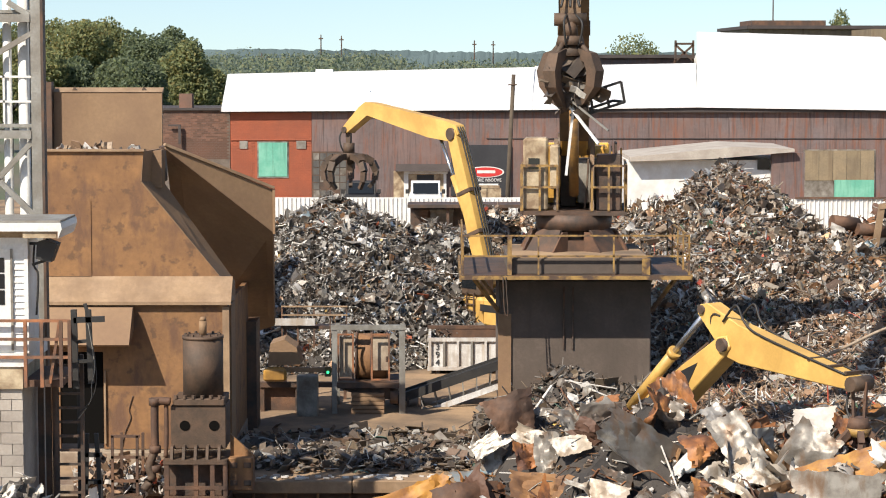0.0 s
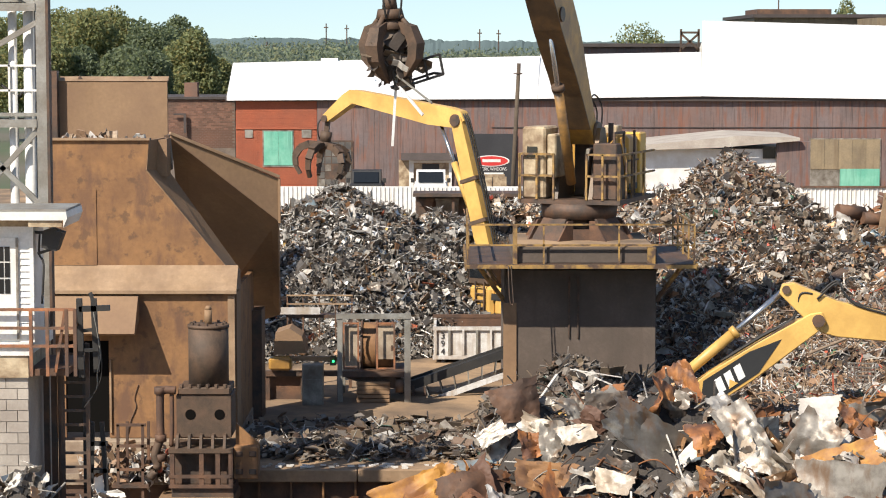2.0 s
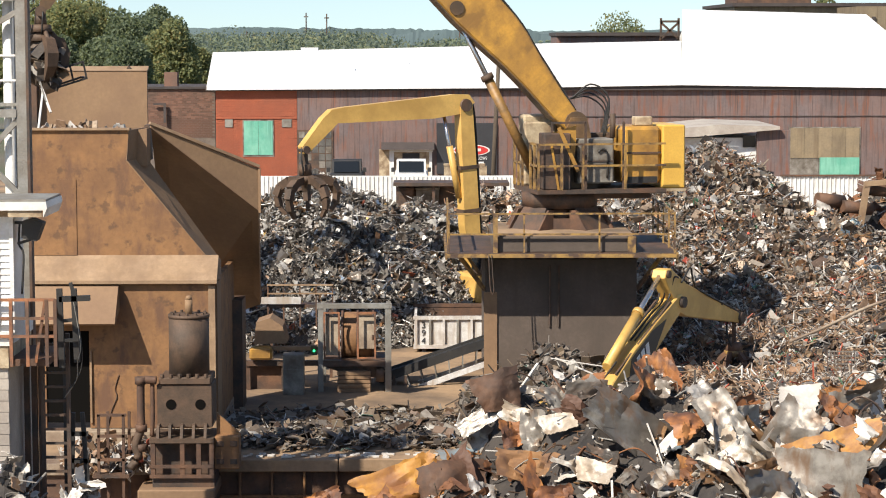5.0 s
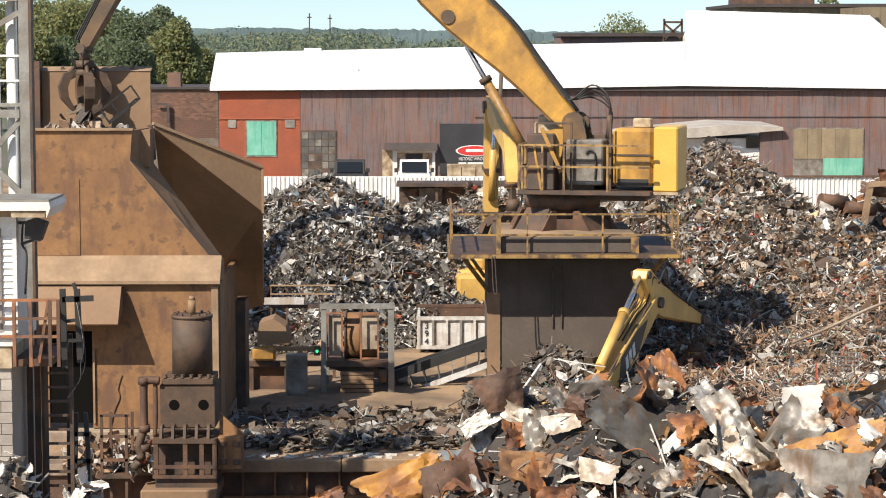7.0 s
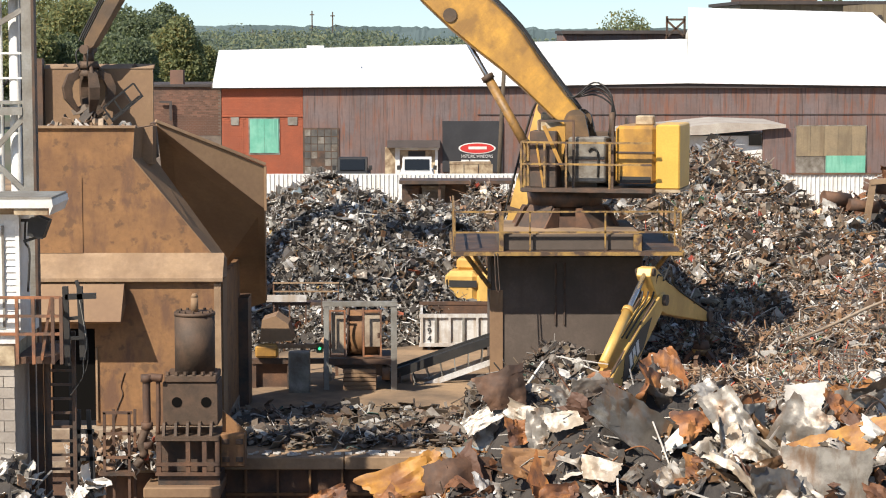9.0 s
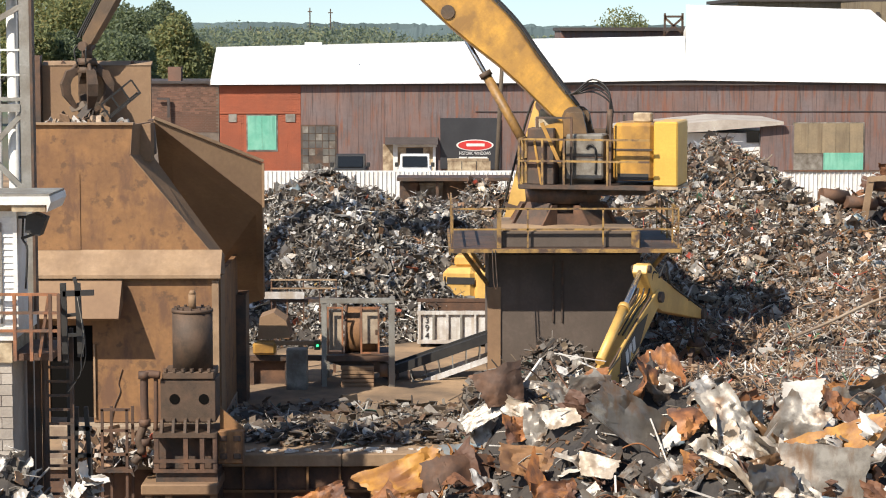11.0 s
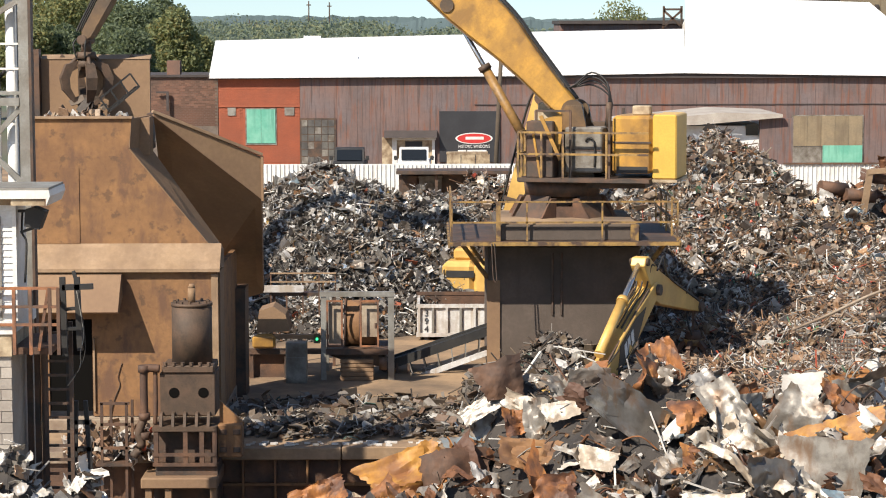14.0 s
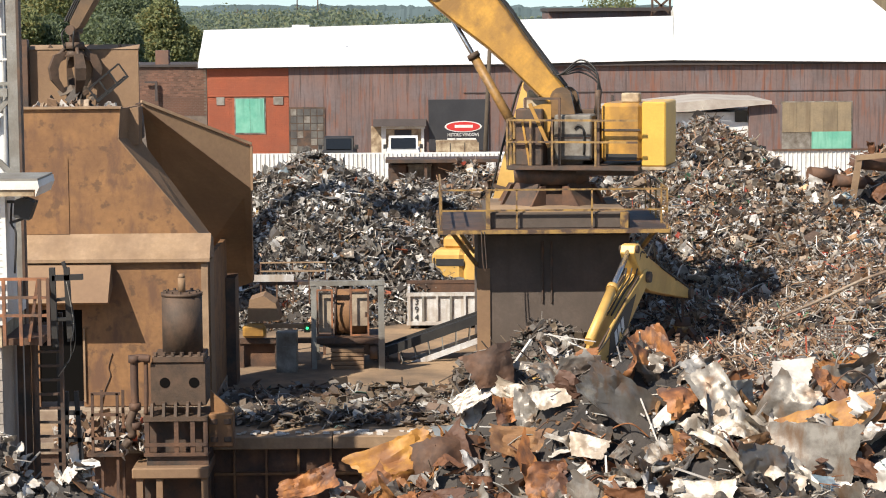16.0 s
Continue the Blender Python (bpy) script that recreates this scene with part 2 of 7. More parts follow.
SHEET_METAL = pieces("crumpled_sheet", [(9, (0.20, 0.18, 0.155)), (9, (0.30, 0.27, 0.235)), (6, (0.42, 0.39, 0.35)), (4, (0.62, 0.59, 0.54)), (8, (0.09, 0.078, 0.066)), (7, (0.22, 0.13, 0.07)), (1.5, (0.22, 0.29, 0.33))],
                     rough=0.38, metal=0.35, per="object", dirt=(0.18, 0.10, 0.055), dirt_amount=0.7, grain=0.85, dents=0.3)
SHEET_RUST = pieces("rust_sheet", [(8, (0.26, 0.105, 0.036)), (9, (0.17, 0.072, 0.031)), (8, (0.11, 0.055, 0.034)), (3, (0.34, 0.15, 0.044))], rough=0.7, per="object", dirt=(0.09, 0.045, 0.03), grain=0.8, dents=0.4)
DULL_SHEET = surface("dull_sheet_steel", (0.23, 0.20, 0.165), (0.14, 0.12, 0.10), 1.6, 0.45, 0.3, fine=9, stain=(0.40, 0.37, 0.32), stain_scale=2.4, stain_amount=0.6, streak=(0.16, 0.10, 0.06), streak_scale=2.6, streak_len=0.4, relief=0.15)
SHEET_ORANGE = surface("orange_rust_sheet", (0.36, 0.145, 0.045), (0.25, 0.095, 0.035), 1.8, 0.6, fine=10, stain=(0.075, 0.036, 0.024), stain_scale=1.5, stain_amount=0.9, streak=(0.40, 0.17, 0.05), streak_scale=3.4, streak_len=0.4, relief=0.25, low=0.45, high=0.58)
DARK_SHEET = surface("grimy_dark_sheet", (0.20, 0.178, 0.152), (0.13, 0.114, 0.098), 1.6, 0.38, 0.4, fine=9, stain=(0.40, 0.36, 0.30), stain_scale=1.1, stain_amount=0.9, streak=(0.15, 0.085, 0.045), streak_scale=2.6, streak_len=0.4, relief=0.15, low=0.58, high=0.68)
SHEET_CREAM = surface("cream_sheet", (0.56, 0.49, 0.40), (0.38, 0.31, 0.23), 1.6, 0.5, 0.1, fine=12, stain=(0.24, 0.17, 0.11), stain_scale=1.8, stain_amount=0.8, streak=(0.72, 0.68, 0.6), streak_scale=3.0, streak_len=0.4, relief=0.15)
SHEET_BLUE = surface("blue_grey_sheet", (0.26, 0.32, 0.34), (0.18, 0.22, 0.24), 1.8, 0.5, 0.2, fine=10, stain=(0.24, 0.15, 0.08), stain_scale=1.6, stain_amount=0.8)
SHEET_YELLOW = surface("faded_yellow_sheet", (0.52, 0.26, 0.04), (0.38, 0.17, 0.035), 1.4, 0.6, fine=12, stain=(0.20, 0.085, 0.035), stain_scale=1.9, stain_amount=0.9)
SHEET_WHITE = surface("white_sheet", (0.72, 0.69, 0.64), (0.58, 0.54, 0.48), 1.2, 0.5, fine=14, stain=(0.3, 0.24, 0.18), stain_scale=1.3, stain_amount=0.6)


# ---- shapes ----
def box(bm, x0, x1, y0, y1, z0, z1, bevel=0.0):
    vs = [bm.verts.new((x, y, z)) for x in (x0, x1) for y in (y0, y1) for z in (z0, z1)]
    fs = [bm.faces.new([vs[i] for i in q]) for q in ((0, 1, 3, 2), (4, 6, 7, 5), (0, 4, 5, 1), (2, 3, 7, 6), (0, 2, 6, 4), (1, 5, 7, 3))]
    if bevel:
        edges = {e for f in fs for e in f.edges}
        bmesh.ops.bevel(bm, geom=list(edges), offset=bevel, segments=1, affect="EDGES")
    return bm


def prism(bm, outline, a0, a1, axis="y"):
    """A flat outline (two coordinates) pushed from a0 to a1 along an axis."""
    def place(u, v, a):
        return {"y": (u, a, v), "x": (a, u, v), "z": (u, v, a)}[axis]
    lo = [bm.verts.new(place(u, v, a0)) for u, v in outline]
    hi = [bm.verts.new(place(u, v, a1)) for u, v in outline]
    n = len(outline)
    bm.faces.new(lo)
    bm.faces.new(hi[::-1])
    for i in range(n):
        bm.faces.new((lo[i], hi[i], hi[(i + 1) % n], lo[(i + 1) % n]))
    return bm


def rod(bm, a, b, r, n=8, r2=None):
    a, b = Vector(a), Vector(b)
    d = (b - a).normalized()
    s = d.orthogonal().normalized()
    t = d.cross(s)
    r2 = r if r2 is None else r2
    ra = [bm.verts.new(a + (s * math.cos(k) + t * math.sin(k)) * r) for k in (2 * math.pi * i / n for i in range(n))]
    rb = [bm.verts.new(b + (s * math.cos(k) + t * math.sin(k)) * r2) for k in (2 * math.pi * i / n for i in range(n))]
    bm.faces.new(ra[::-1])
    bm.faces.new(rb)
    for i in range(n):
        f = bm.faces.new((ra[i], ra[(i + 1) % n], rb[(i + 1) % n], rb[i]))
        f.smooth = n > 6
    return bm


def bar(bm, a, b, w, h=None):
    """A square bar from a to b."""
    a, b, h = Vector(a), Vector(b), h or w
    d = (b - a).normalized()
    up = Vector((0, 0, 1)) if abs(d.z) < 0.9 else Vector((0, 1, 0))
    s = d.cross(up).normalized() * w / 2
    t = d.cross(s).normalized() * h / 2
    ra = [bm.verts.new(a + p) for p in (s + t, s - t, -s - t, -s + t)]
    rb = [bm.verts.new(b + p) for p in (s + t, s - t, -s - t, -s + t)]
    bm.faces.new(ra[::-1])
    bm.faces.new(rb)
    for i in range(4):
        bm.faces.new((ra[i], ra[(i + 1) % 4], rb[(i + 1) % 4], rb[i]))
    return bm


def hose(bm, pts, r, n=6):
    pts = [Vector(p) for p in pts]
    fine = []
    for i in range(len(pts) - 1):
        p0, p1, p2, p3 = pts[max(i - 1, 0)], pts[i], pts[i + 1], pts[min(i + 2, len(pts) - 1)]
        for k in range(5):
            u = k / 5
            fine.append(0.5 * (2 * p1 + (p2 - p0) * u + (2 * p0 - 5 * p1 + 4 * p2 - p3) * u * u + (3 * p1 - p0 - 3 * p2 + p3) * u ** 3))
    fine.append(pts[-1])
    prev = None
    for k, p in enumerate(fine):
        d = (fine[min(k + 1, len(fine) - 1)] - fine[max(k - 1, 0)]).normalized()
        up = Vector((0.31, 0.17, 0.93)) if abs(d.z) < 0.85 else Vector((0.9, 0.3, 0.1))
        sx = d.cross(up).normalized()
        sy = d.cross(sx)
        ring = [bm.verts.new(p + (sx * math.cos(a) + sy * math.sin(a)) * r) for a in (2 * math.pi * i / n for i in range(n))]
        if prev:
            for i in range(n):
                bm.faces.new((prev[i], prev[(i + 1) % n], ring[(i + 1) % n], ring[i])).smooth = True
        else:
            bm.faces.new(ring[::-1])
        prev = ring
    bm.faces.new(prev)
    return bm


def B():
    return bmesh.new()


def mesh_of(bm, name, material):
    bmesh.ops.recalc_face_normals(bm, faces=bm.faces[:])
    me = bpy.data.meshes.new(name)
    bm.to_mesh(me)
    bm.free()
    for m in material if isinstance(material, (list, tuple)) else (material,):
        me.materials.append(m)
    return me


def part(name, bm, material, parent=None, label=""):
    ob = new(name, mesh_of(bm, name, material))
    ob.parent = parent
    return tagged(ob, label)


def thing(name, label, category, at=(0, 0, 0), group="", kind=""):
    ob = new(name)
    ob.empty_display_size = 0.2
    ob.location = at
    return tagged(ob, label, category, group, kind)


def single(name, bm, material, label, category="", kind="", group=""):
    return tagged(new(name, mesh_of(bm, name, material)), label, category, group, kind)


def from_arrays(name, verts, faces, material, smooth=False):
    me = bpy.data.meshes.new(name)
    me.from_pydata(verts.tolist() if hasattr(verts, "tolist") else verts, [], faces.tolist() if hasattr(faces, "tolist") else faces)
    me.materials.append(material)
    if smooth:
        me.shade_smooth()
    me.update()
    return me


# ---- ground ----
def ground_height(y):
    """Low strip before the wharf, yard, bank, upper street level."""
    if y < 50.9:
        return -2.0
    if y < 84:
        return 0.0
    if y < 92:
        return 0.8 * (y - 84) / 8
    return 0.8


def build_ground():
    ys = [-60, 0, 30, 40, 44, 48, 50.85, 50.95, 52, 54, 56, 58, 60, 62, 65, 68, 72, 76, 80, 84, 86, 88, 90, 92, 100, 110, 120, 140, 180, 260, 400, 700, 1500, 4500]
    bm = B()
    rows = []
    for y in ys:
        xs = [-1, -0.5, -0.25, -0.12, -0.06, 0, 0.06, 0.12, 0.25, 0.5, 1]
        half = 60 + abs(y) * 0.9
        rows.append([bm.verts.new((x * half, y, ground_height(y) + (noise.noise((x * half * 0.3, y * 0.3, 0)) * 0.06 if 51 < y < 120 else 0))) for x in xs])
    for a, b in zip(rows, rows[1:]):
        for i in range(len(a) - 1):
            f = bm.faces.new((a[i], a[i + 1], b[i + 1], b[i]))
            f.material_index = 1 if a[0].co.y >= 140 else 0
    single("ground", bm, [DIRT, FAR_GROUND], "packed brown dirt yard littered with dust", "ground", "structure")


build_ground()


# ---- wharf ----
def build_wharf():
    x0, x1 = -5.136, 11.645
    w = thing("wharf_wall", "rusty ribbed steel wharf wall below a timber capping beam", "wall", kind="structure")
    part("plate", box(B(), x0, x1, 50.6, 50.84, -2.2, -0.26), RUST_BEAM, w)
    x = x0 + 0.1
    while x < x1 - 6:
        part("rib", box(B(), x, x + 0.05, 50.42, 50.597, -2.1, -0.27), RUST_PLATE, w)
        x += 0.727
    for z in (-0.85, -1.55):
        part("stringer", box(B(), x0, x1, 50.45, 50.597, z - 0.03, z + 0.03), RUST_PLATE, w)
    a = x0
    for k in range(6):
        b = a + (3.1, 2.2, 3.4, 2.6, 3.0, 2.4)[k]
        part("capping_timber", box(B(), a, b - 0.02, 50.30, 50.98, -0.26, 0.02 + 0.012 * (k % 2), 0.02), DUSTY_PLATE, w, "dusty pale capping timber")
        a = b
    rng = np.random.default_rng(4)
    for k in range(90):
        x, y = rng.uniform(x0 + 0.3, x0 + 9.5), rng.uniform(50.35, 50.9)
        r = rng.uniform(0.015, 0.05)
        part("chip", box(B(), x - r * 1.6, x + r * 1.6, y - r, y + r, 0.035, 0.05 + r * 0.5), SHEET_WHITE, w)


build_wharf()


# ---- warehouse row ----
def panels(parent, x0, x1, y, z0, z1, width, material, depth=0.05, name="panel"):
    x = x0
    while x < x1 - 0.05:
        b = min(x + width * (0.92 + 0.16 * random.random()), x1)
        d = 0.03 * random.random()
        part(name, box(B(), x + 0.004, b - 0.004, y - depth - d * 0.5, y - 0.002, z0, z1), material, parent)
        x = b


def bricks(parent, x0, x1, y, z0, z1, material, bw=0.27, bh=0.105, hole=None, limit=300):
    """Separate bricks set proud of a mortar bed."""
    me = mesh_of(box(B(), -bw / 2 + 0.006, bw / 2 - 0.006, -0.02, 0.0, -bh / 2 + 0.006, bh / 2 - 0.006), "brick", material)
    spots = []
    rows = int((z1 - z0) / bh)
    for r in range(rows):
        z = z1 - (r + 0.5) * bh
        x = x0 + bw / 2 + (bw / 2 if r % 2 else 0)
        while x < x1 - bw / 2 + 0.02:
            if not (hole and any(h[0] - bw / 2 < x < h[1] + bw / 2 and h[2] - bh / 2 < z < h[3] + bh / 2 for h in hole)):
                spots.append((x, y - 0.004 * random.random(), z))
            x += bw
    for p in spots[:limit]:
        o = new("brick", me)
        o.parent, o.location = parent, p
    rest = spots[limit:]
    if rest:
        bm = B()
        for p in rest:
            box(bm, p[0] - bw / 2 + 0.006, p[0] + bw / 2 - 0.006, y - 0.02, y, p[2] - bh / 2 + 0.006, p[2] + bh / 2 - 0.006)
        tagged(part("brickwork", bm, material, parent), kind="stuff")


def build_warehouse():
    D = 140.0
    xa, xb, xc = -13.155, -8.125, 32.22
    zt = 6.525
    w = thing("warehouse", "long low warehouse with rust-streaked siding and a bright white roof", "building")
    # outer shell
    part("wall", box(B(), xb, xc, D, D + 0.4, 0.7, zt), DARK_STEEL, w, "dark steel frame wall")
    panels(w, xb, -2.955, D, 0.72, zt - 0.1, 0.7, SIDING_RUST)
    panels(w, -2.955, 12.698, D, 0.72, zt - 0.1, 0.7, SIDING_RUST)
    panels(w, 12.698, xc, D, 0.72, zt - 0.1, 0.7, SIDING_RUST)
    part("side_wall", box(B(), xc - 0.4, xc, D + 0.4, D + 38, 0.7, zt), SIDING_RUST, w)
    part("back_wall", box(B(), xa, xc, D + 38, D + 38.4, 0.7, zt), SIDING_RUST, w)
    part("fascia_board", prism(B(), [(xa - 0.6, zt - 0.05), (2.673, zt + 0.08), (16.392, zt + 0.26), (xc, zt + 0.0), (xc, zt - 0.3), (xa - 0.6, zt - 0.3)], D - 0.35, D + 0.1), ROOF_EDGE, w, "dark weathered eaves fascia")
    part("gutter", box(B(), 2.673, xc, D - 0.12, D - 0.06, 4.58, 4.63), ROOF_EDGE, w)
    # roof sheets rise away from the eaves
    def slope(name, xl, xr, y0, z0l, z0r, y1, z1l, z1r, xl1, xr1):
        bm = B()
        lo = [bm.verts.new(p) for p in ((xl, y0, z0l), (xr, y0, z0r), (xr1, y1, z1r), (xl1, y1, z1l))]
        hi = [bm.verts.new(v.co + Vector((0, 0, -0.25))) for v in lo]
        bm.faces.new(lo)
        bm.faces.new(hi[::-1])
        for i in range(4):
            bm.faces.new((lo[i], hi[i], hi[(i + 1) % 4], lo[(i + 1) % 4]))
        return part(name, bm, WHITE_ROOF, w, "sunlit white roofing sheet")
    slope("roof", xa - 0.5, 5.487, D - 0.5, zt + 0.0, zt + 0.1, 160, 8.46, 8.94, -15.196, 6.472)
    slope("roof", 5.487 + 0.01, 15.618, D - 0.5, zt + 0.1, zt + 0.26, 162, 9.014, 9.216, 6.553 + 0.01, 18.072)
    slope("roof", 15.618 + 0.01, xc, D - 0.5, zt + 0.26, zt + 0.0, 172, 11.564, 11.177, 19.231, 33.189)
    part("roof_end", prism(B(), [(15.618 + 0.4, 0.7), (33.189, 0.7), (33.189, 11.177 - 0.3), (19.231 + 0.4, 11.521 - 0.3)], 171.5, 171.9), WHITE_PAINT, w)
    for u, wd, y in ((800, 40, 160), (560, 30, 160), (1005, 26, 162), (740, 10, 150), (742, 10, 153), (650, 5, 147)):
        part("roof_patch", box(B(), 0 + (u - 784) * y / 4000, 0 + (u - 784 + wd) * y / 4000, y - 0.5, y + 0.2, 9.5 - (128 - 105) * y / 4000 - 0.2 - (160 - y) * 0.1, 9.5 - (123 - 105) * y / 4000 - (160 - y) * 0.1), WHITE_ROOF, w)
    # red painted brick end
    red = thing("brick_annex", "red painted brick building with a boarded green window", "building")
    part("wall", box(B(), xa, xb - 0.01, D, D + 0.4, 0.7, zt - 0.31), RED_MORTAR, red)
    holes = [(-11.537, -9.568, 2.15, 4.46), (-12.593, -12.1, 3.97, 4.46), (-9.075, -8.477, 3.935, 4.53)]
    bricks(red, xa, xb - 0.02, D, 1.0, zt - 0.32, RED_BRICK, hole=holes)
    part("band", box(B(), xa, xb - 0.01, D - 0.08, D - 0.034, 4.495, 4.6), RED_BRICK, red)
    win = part("window", box(B(), -11.502, -9.568, D - 0.05, D + 0.02, 2.15, 4.425), GREY_PAINT, red, "boarded window in a grey frame")
    for k in range(2):
        a = -11.414 + k * 0.892
        part("board", box(B(), a, a + 0.875, D - 0.09, D - 0.052, 2.255, 4.355), GREEN_BOARD, win, "sea-green plywood board")
    for a, b in ((426, 440), (526, 543)):
        v = part("vent", box(B(), -27.542 * 0 + (a - 784) * 0.035175, (b - 784) * 0.035175, D - 0.06, D - 0.01, 3.97, 4.46), GREY_PAINT, red, "small grey wall vent")
    # old brown brick block further along
    old = thing("brick_block", "old brown brick building with a flat roof", "building")
    part("wall", box(B(), -22.779, -13.473, 143, 143.4, 0.7, 6.283), MORTAR, old)
    bricks(old, -18.108, -13.473, 143, 3.2, 6.247, OLD_BRICK)
    part("coping", box(B(), -22.779, -13.473, 142.8, 143.6, 6.283 + 0.002, 6.425), ROOF_EDGE, old)
    part("roof", box(B(), -22.779, -13.473, 143.6, 160, 6.247 - 0.1, 6.247), ROOF_EDGE, old)
    ch = part("chimney", box(B(), -17.487, -16.62, 150, 151, 6.247, 7.213), OLD_BRICK, old, "brown brick chimney stub")
    part("downpipe_box", bar(bar(B(), (-17.329, 142.7, 5.332), (-16.541, 142.7, 5.332), 0.12), (-16.613, 142.7, 5.332), (-16.613, 142.7, 4.156), 0.16), ROOF_EDGE, old)
    # multi-pane factory window
    fw = thing("factory_window", "grimy multi-pane steel factory window with missing panes", "window", kind="structure")
    xl, xr, zb, zt2 = -8.055, -5.98, 0.96, 3.725
    part("window_frame", box(B(), xl - 0.08, xr + 0.08, D - 0.11, D - 0.085, zb, zt2 + 0.08), DARK_STEEL, fw)
    for i in range(5):
        for j in range(6):
            if (i, j) in ((1, 1), (2, 1), (3, 0), (2, 2)):
                continue
            pw, ph = (xr - xl) / 5, (zt2 - zb) / 6
            part("pane", box(B(), xl + i * pw + 0.03, xl + (i + 1) * pw - 0.03, D - 0.13, D - 0.112, zb + j * ph + 0.03, zb + (j + 1) * ph - 0.03), GREY_PAINT if (i * 3 + j) % 5 == 0 else GRIMY_PANE, fw)
    # wide tan boarded bay
    bay = thing("boarded_bay", "loading bay boarded with tan sheets and a green panel", "window", kind="structure")
    part("window_frame", box(B(), 22.336, 26.768, D - 0.13, D - 0.1, 0.82, 3.935), GREY_PAINT, bay)
    for k in range(5):
        a = 22.406 + k * 0.858
        part("board", box(B(), a + 0.01, a + 0.851, D - 0.17, D - 0.132, 2.01, 3.865), TAN_BOARD, bay)
    part("board", box(B(), 22.406, 24.165, D - 0.17, D - 0.132, 0.925, 1.975), GREY_PAINT, bay, "pale grey board")
    part("board", box(B(), 24.236, 26.698, D - 0.18, D - 0.132, 0.855, 2.045), GREEN_BOARD, bay, "sea-green board")
    # white entrance
    ent = thing("loading_door", "open loading doorway in a white surround with a small canopy", "door", kind="structure")
    part("door_leaf", box(B(), -3.06, -2.427, D - 0.2, D - 0.12, 0.855, 2.605), CREAM, ent, "weathered cream door leaf")
    part("post", box(B(), -2.427, -2.146, D - 0.25, D - 0.1, 0.855, 2.43), WHITE_PAINT, ent)
    part("post", box(B(), 0.035, 0.211, D - 0.25, D - 0.1, 0.855, 2.43), WHITE_PAINT, ent)
    part("lintel", box(B(), -2.427, 0.281, D - 0.3, D - 0.1, 2.43, 2.605), WHITE_PAINT, ent)
    part("canopy", prism(B(), [(D - 0.9, 2.605), (D - 0.1, 3.025), (D - 0.1, 2.605)], -2.92, 0.352, "x"), ROOF_EDGE, ent)
    # flat black panel stands in for the dark inside of the doorway
    part("opening_panel", box(B(), -1.618, -0.563, D - 0.12, D - 0.1, 0.855, 2.36), SIGN_BLACK, ent, "black panel standing for the unlit interior")
    part("wall_panel", box(B(), -2.146, 0.035, D - 0.11, D - 0.09, 0.855, 2.43), CREAM, ent)
    # black sign board
    sg = thing("sign_board", "black wall sign with red oval emblem and white lettering", "sign")
    part("board", box(B(), 0.492, 4.221, D - 0.2, D - 0.12, 1.065, 4.215), SIGN_BLACK, sg)
    bm = B()
    ring = [(2.638 + 1.05 * math.cos(a), 2.535 + 0.297 * math.sin(a)) for a in (2 * math.pi * i / 24 for i in range(24))]
    part("emblem", prism(bm, [(2.638 + 1.155 * math.cos(a), 2.535 + 0.35 * math.sin(a)) for a in (2 * math.pi * i / 24 for i in range(24))], D - 0.225, D - 0.202), WHITE_PAINT, sg, "white oval rim")
    part("emblem", prism(B(), ring, D - 0.24, D - 0.227), SIGN_RED, sg, "red oval emblem")
    part("emblem_bar", box(B(), 1.618, 2.111, D - 0.235, D - 0.226, 2.465, 2.675), WHITE_PAINT, sg)
    part("emblem_bar", box(B(), 3.236, 3.693, D - 0.235, D - 0.226, 2.465, 2.675), WHITE_PAINT, sg)
    part("emblem_bar", box(B(), 2.111, 3.236, D - 0.25, D - 0.242, 2.465, 2.64), WHITE_PAINT, sg)
    cu = bpy.data.curves.new("lettering", "FONT")
    cu.body, cu.size, cu.extrude, cu.align_x = "HISTORIC WINDOWS", 0.32, 0.01, "CENTER"
    tx = new("lettering", cu)
    tx.parent, tx.location, tx.rotation_euler = sg, (2.638, D - 0.215, 1.94), (radians(90), 0, 0)
    tx.scale = (0.62, 0.9, 1)
    cu.materials.append(WHITE_PAINT)
    for k in range(2):
        a = (820, 836)[k]
        part("text_bar", box(B(), (a - 773) * 0.035175, (a + (14, 34)[k] - 773) * 0.035175, D - 0.225, D - 0.202, 1.678, 1.817), WHITE_PAINT, sg)


build_warehouse()


def build_fence():
    f = thing("corrugated_fence", "white corrugated metal fence along the upper street", "fence", kind="structure")
    D = 100.0
    zt = 3.325
    x = -7.889
    me = mesh_of(prism(B(), [(0.0, 0.0), (0.05, 0.05), (0.14, 0.05), (0.19, 0.0), (0.19, 0.03), (0.14, 0.08), (0.05, 0.08), (0.0, 0.03)], 0.75, zt, "z"), "sheet", WHITE_PAINT)
    i = 0
    while x < 23.014:
        if not 3.794 < x < 7.939:
            o = new("slat", me)
            o.parent, o.location = f, (x, D, -0.03 * math.sin(x * 0.2))
        x += 0.195
    part("rail", box(B(), -7.889, 3.794, D + 0.09, D + 0.15, zt - 0.03, zt + 0.06), WHITE_PAINT, f)
    part("rail", box(B(), 15.603, 23.014, D - 0.06, D + 0.1, zt + 0.01, zt + 0.08), RUST_BEAM, f, "rusty top rail")


build_fence()


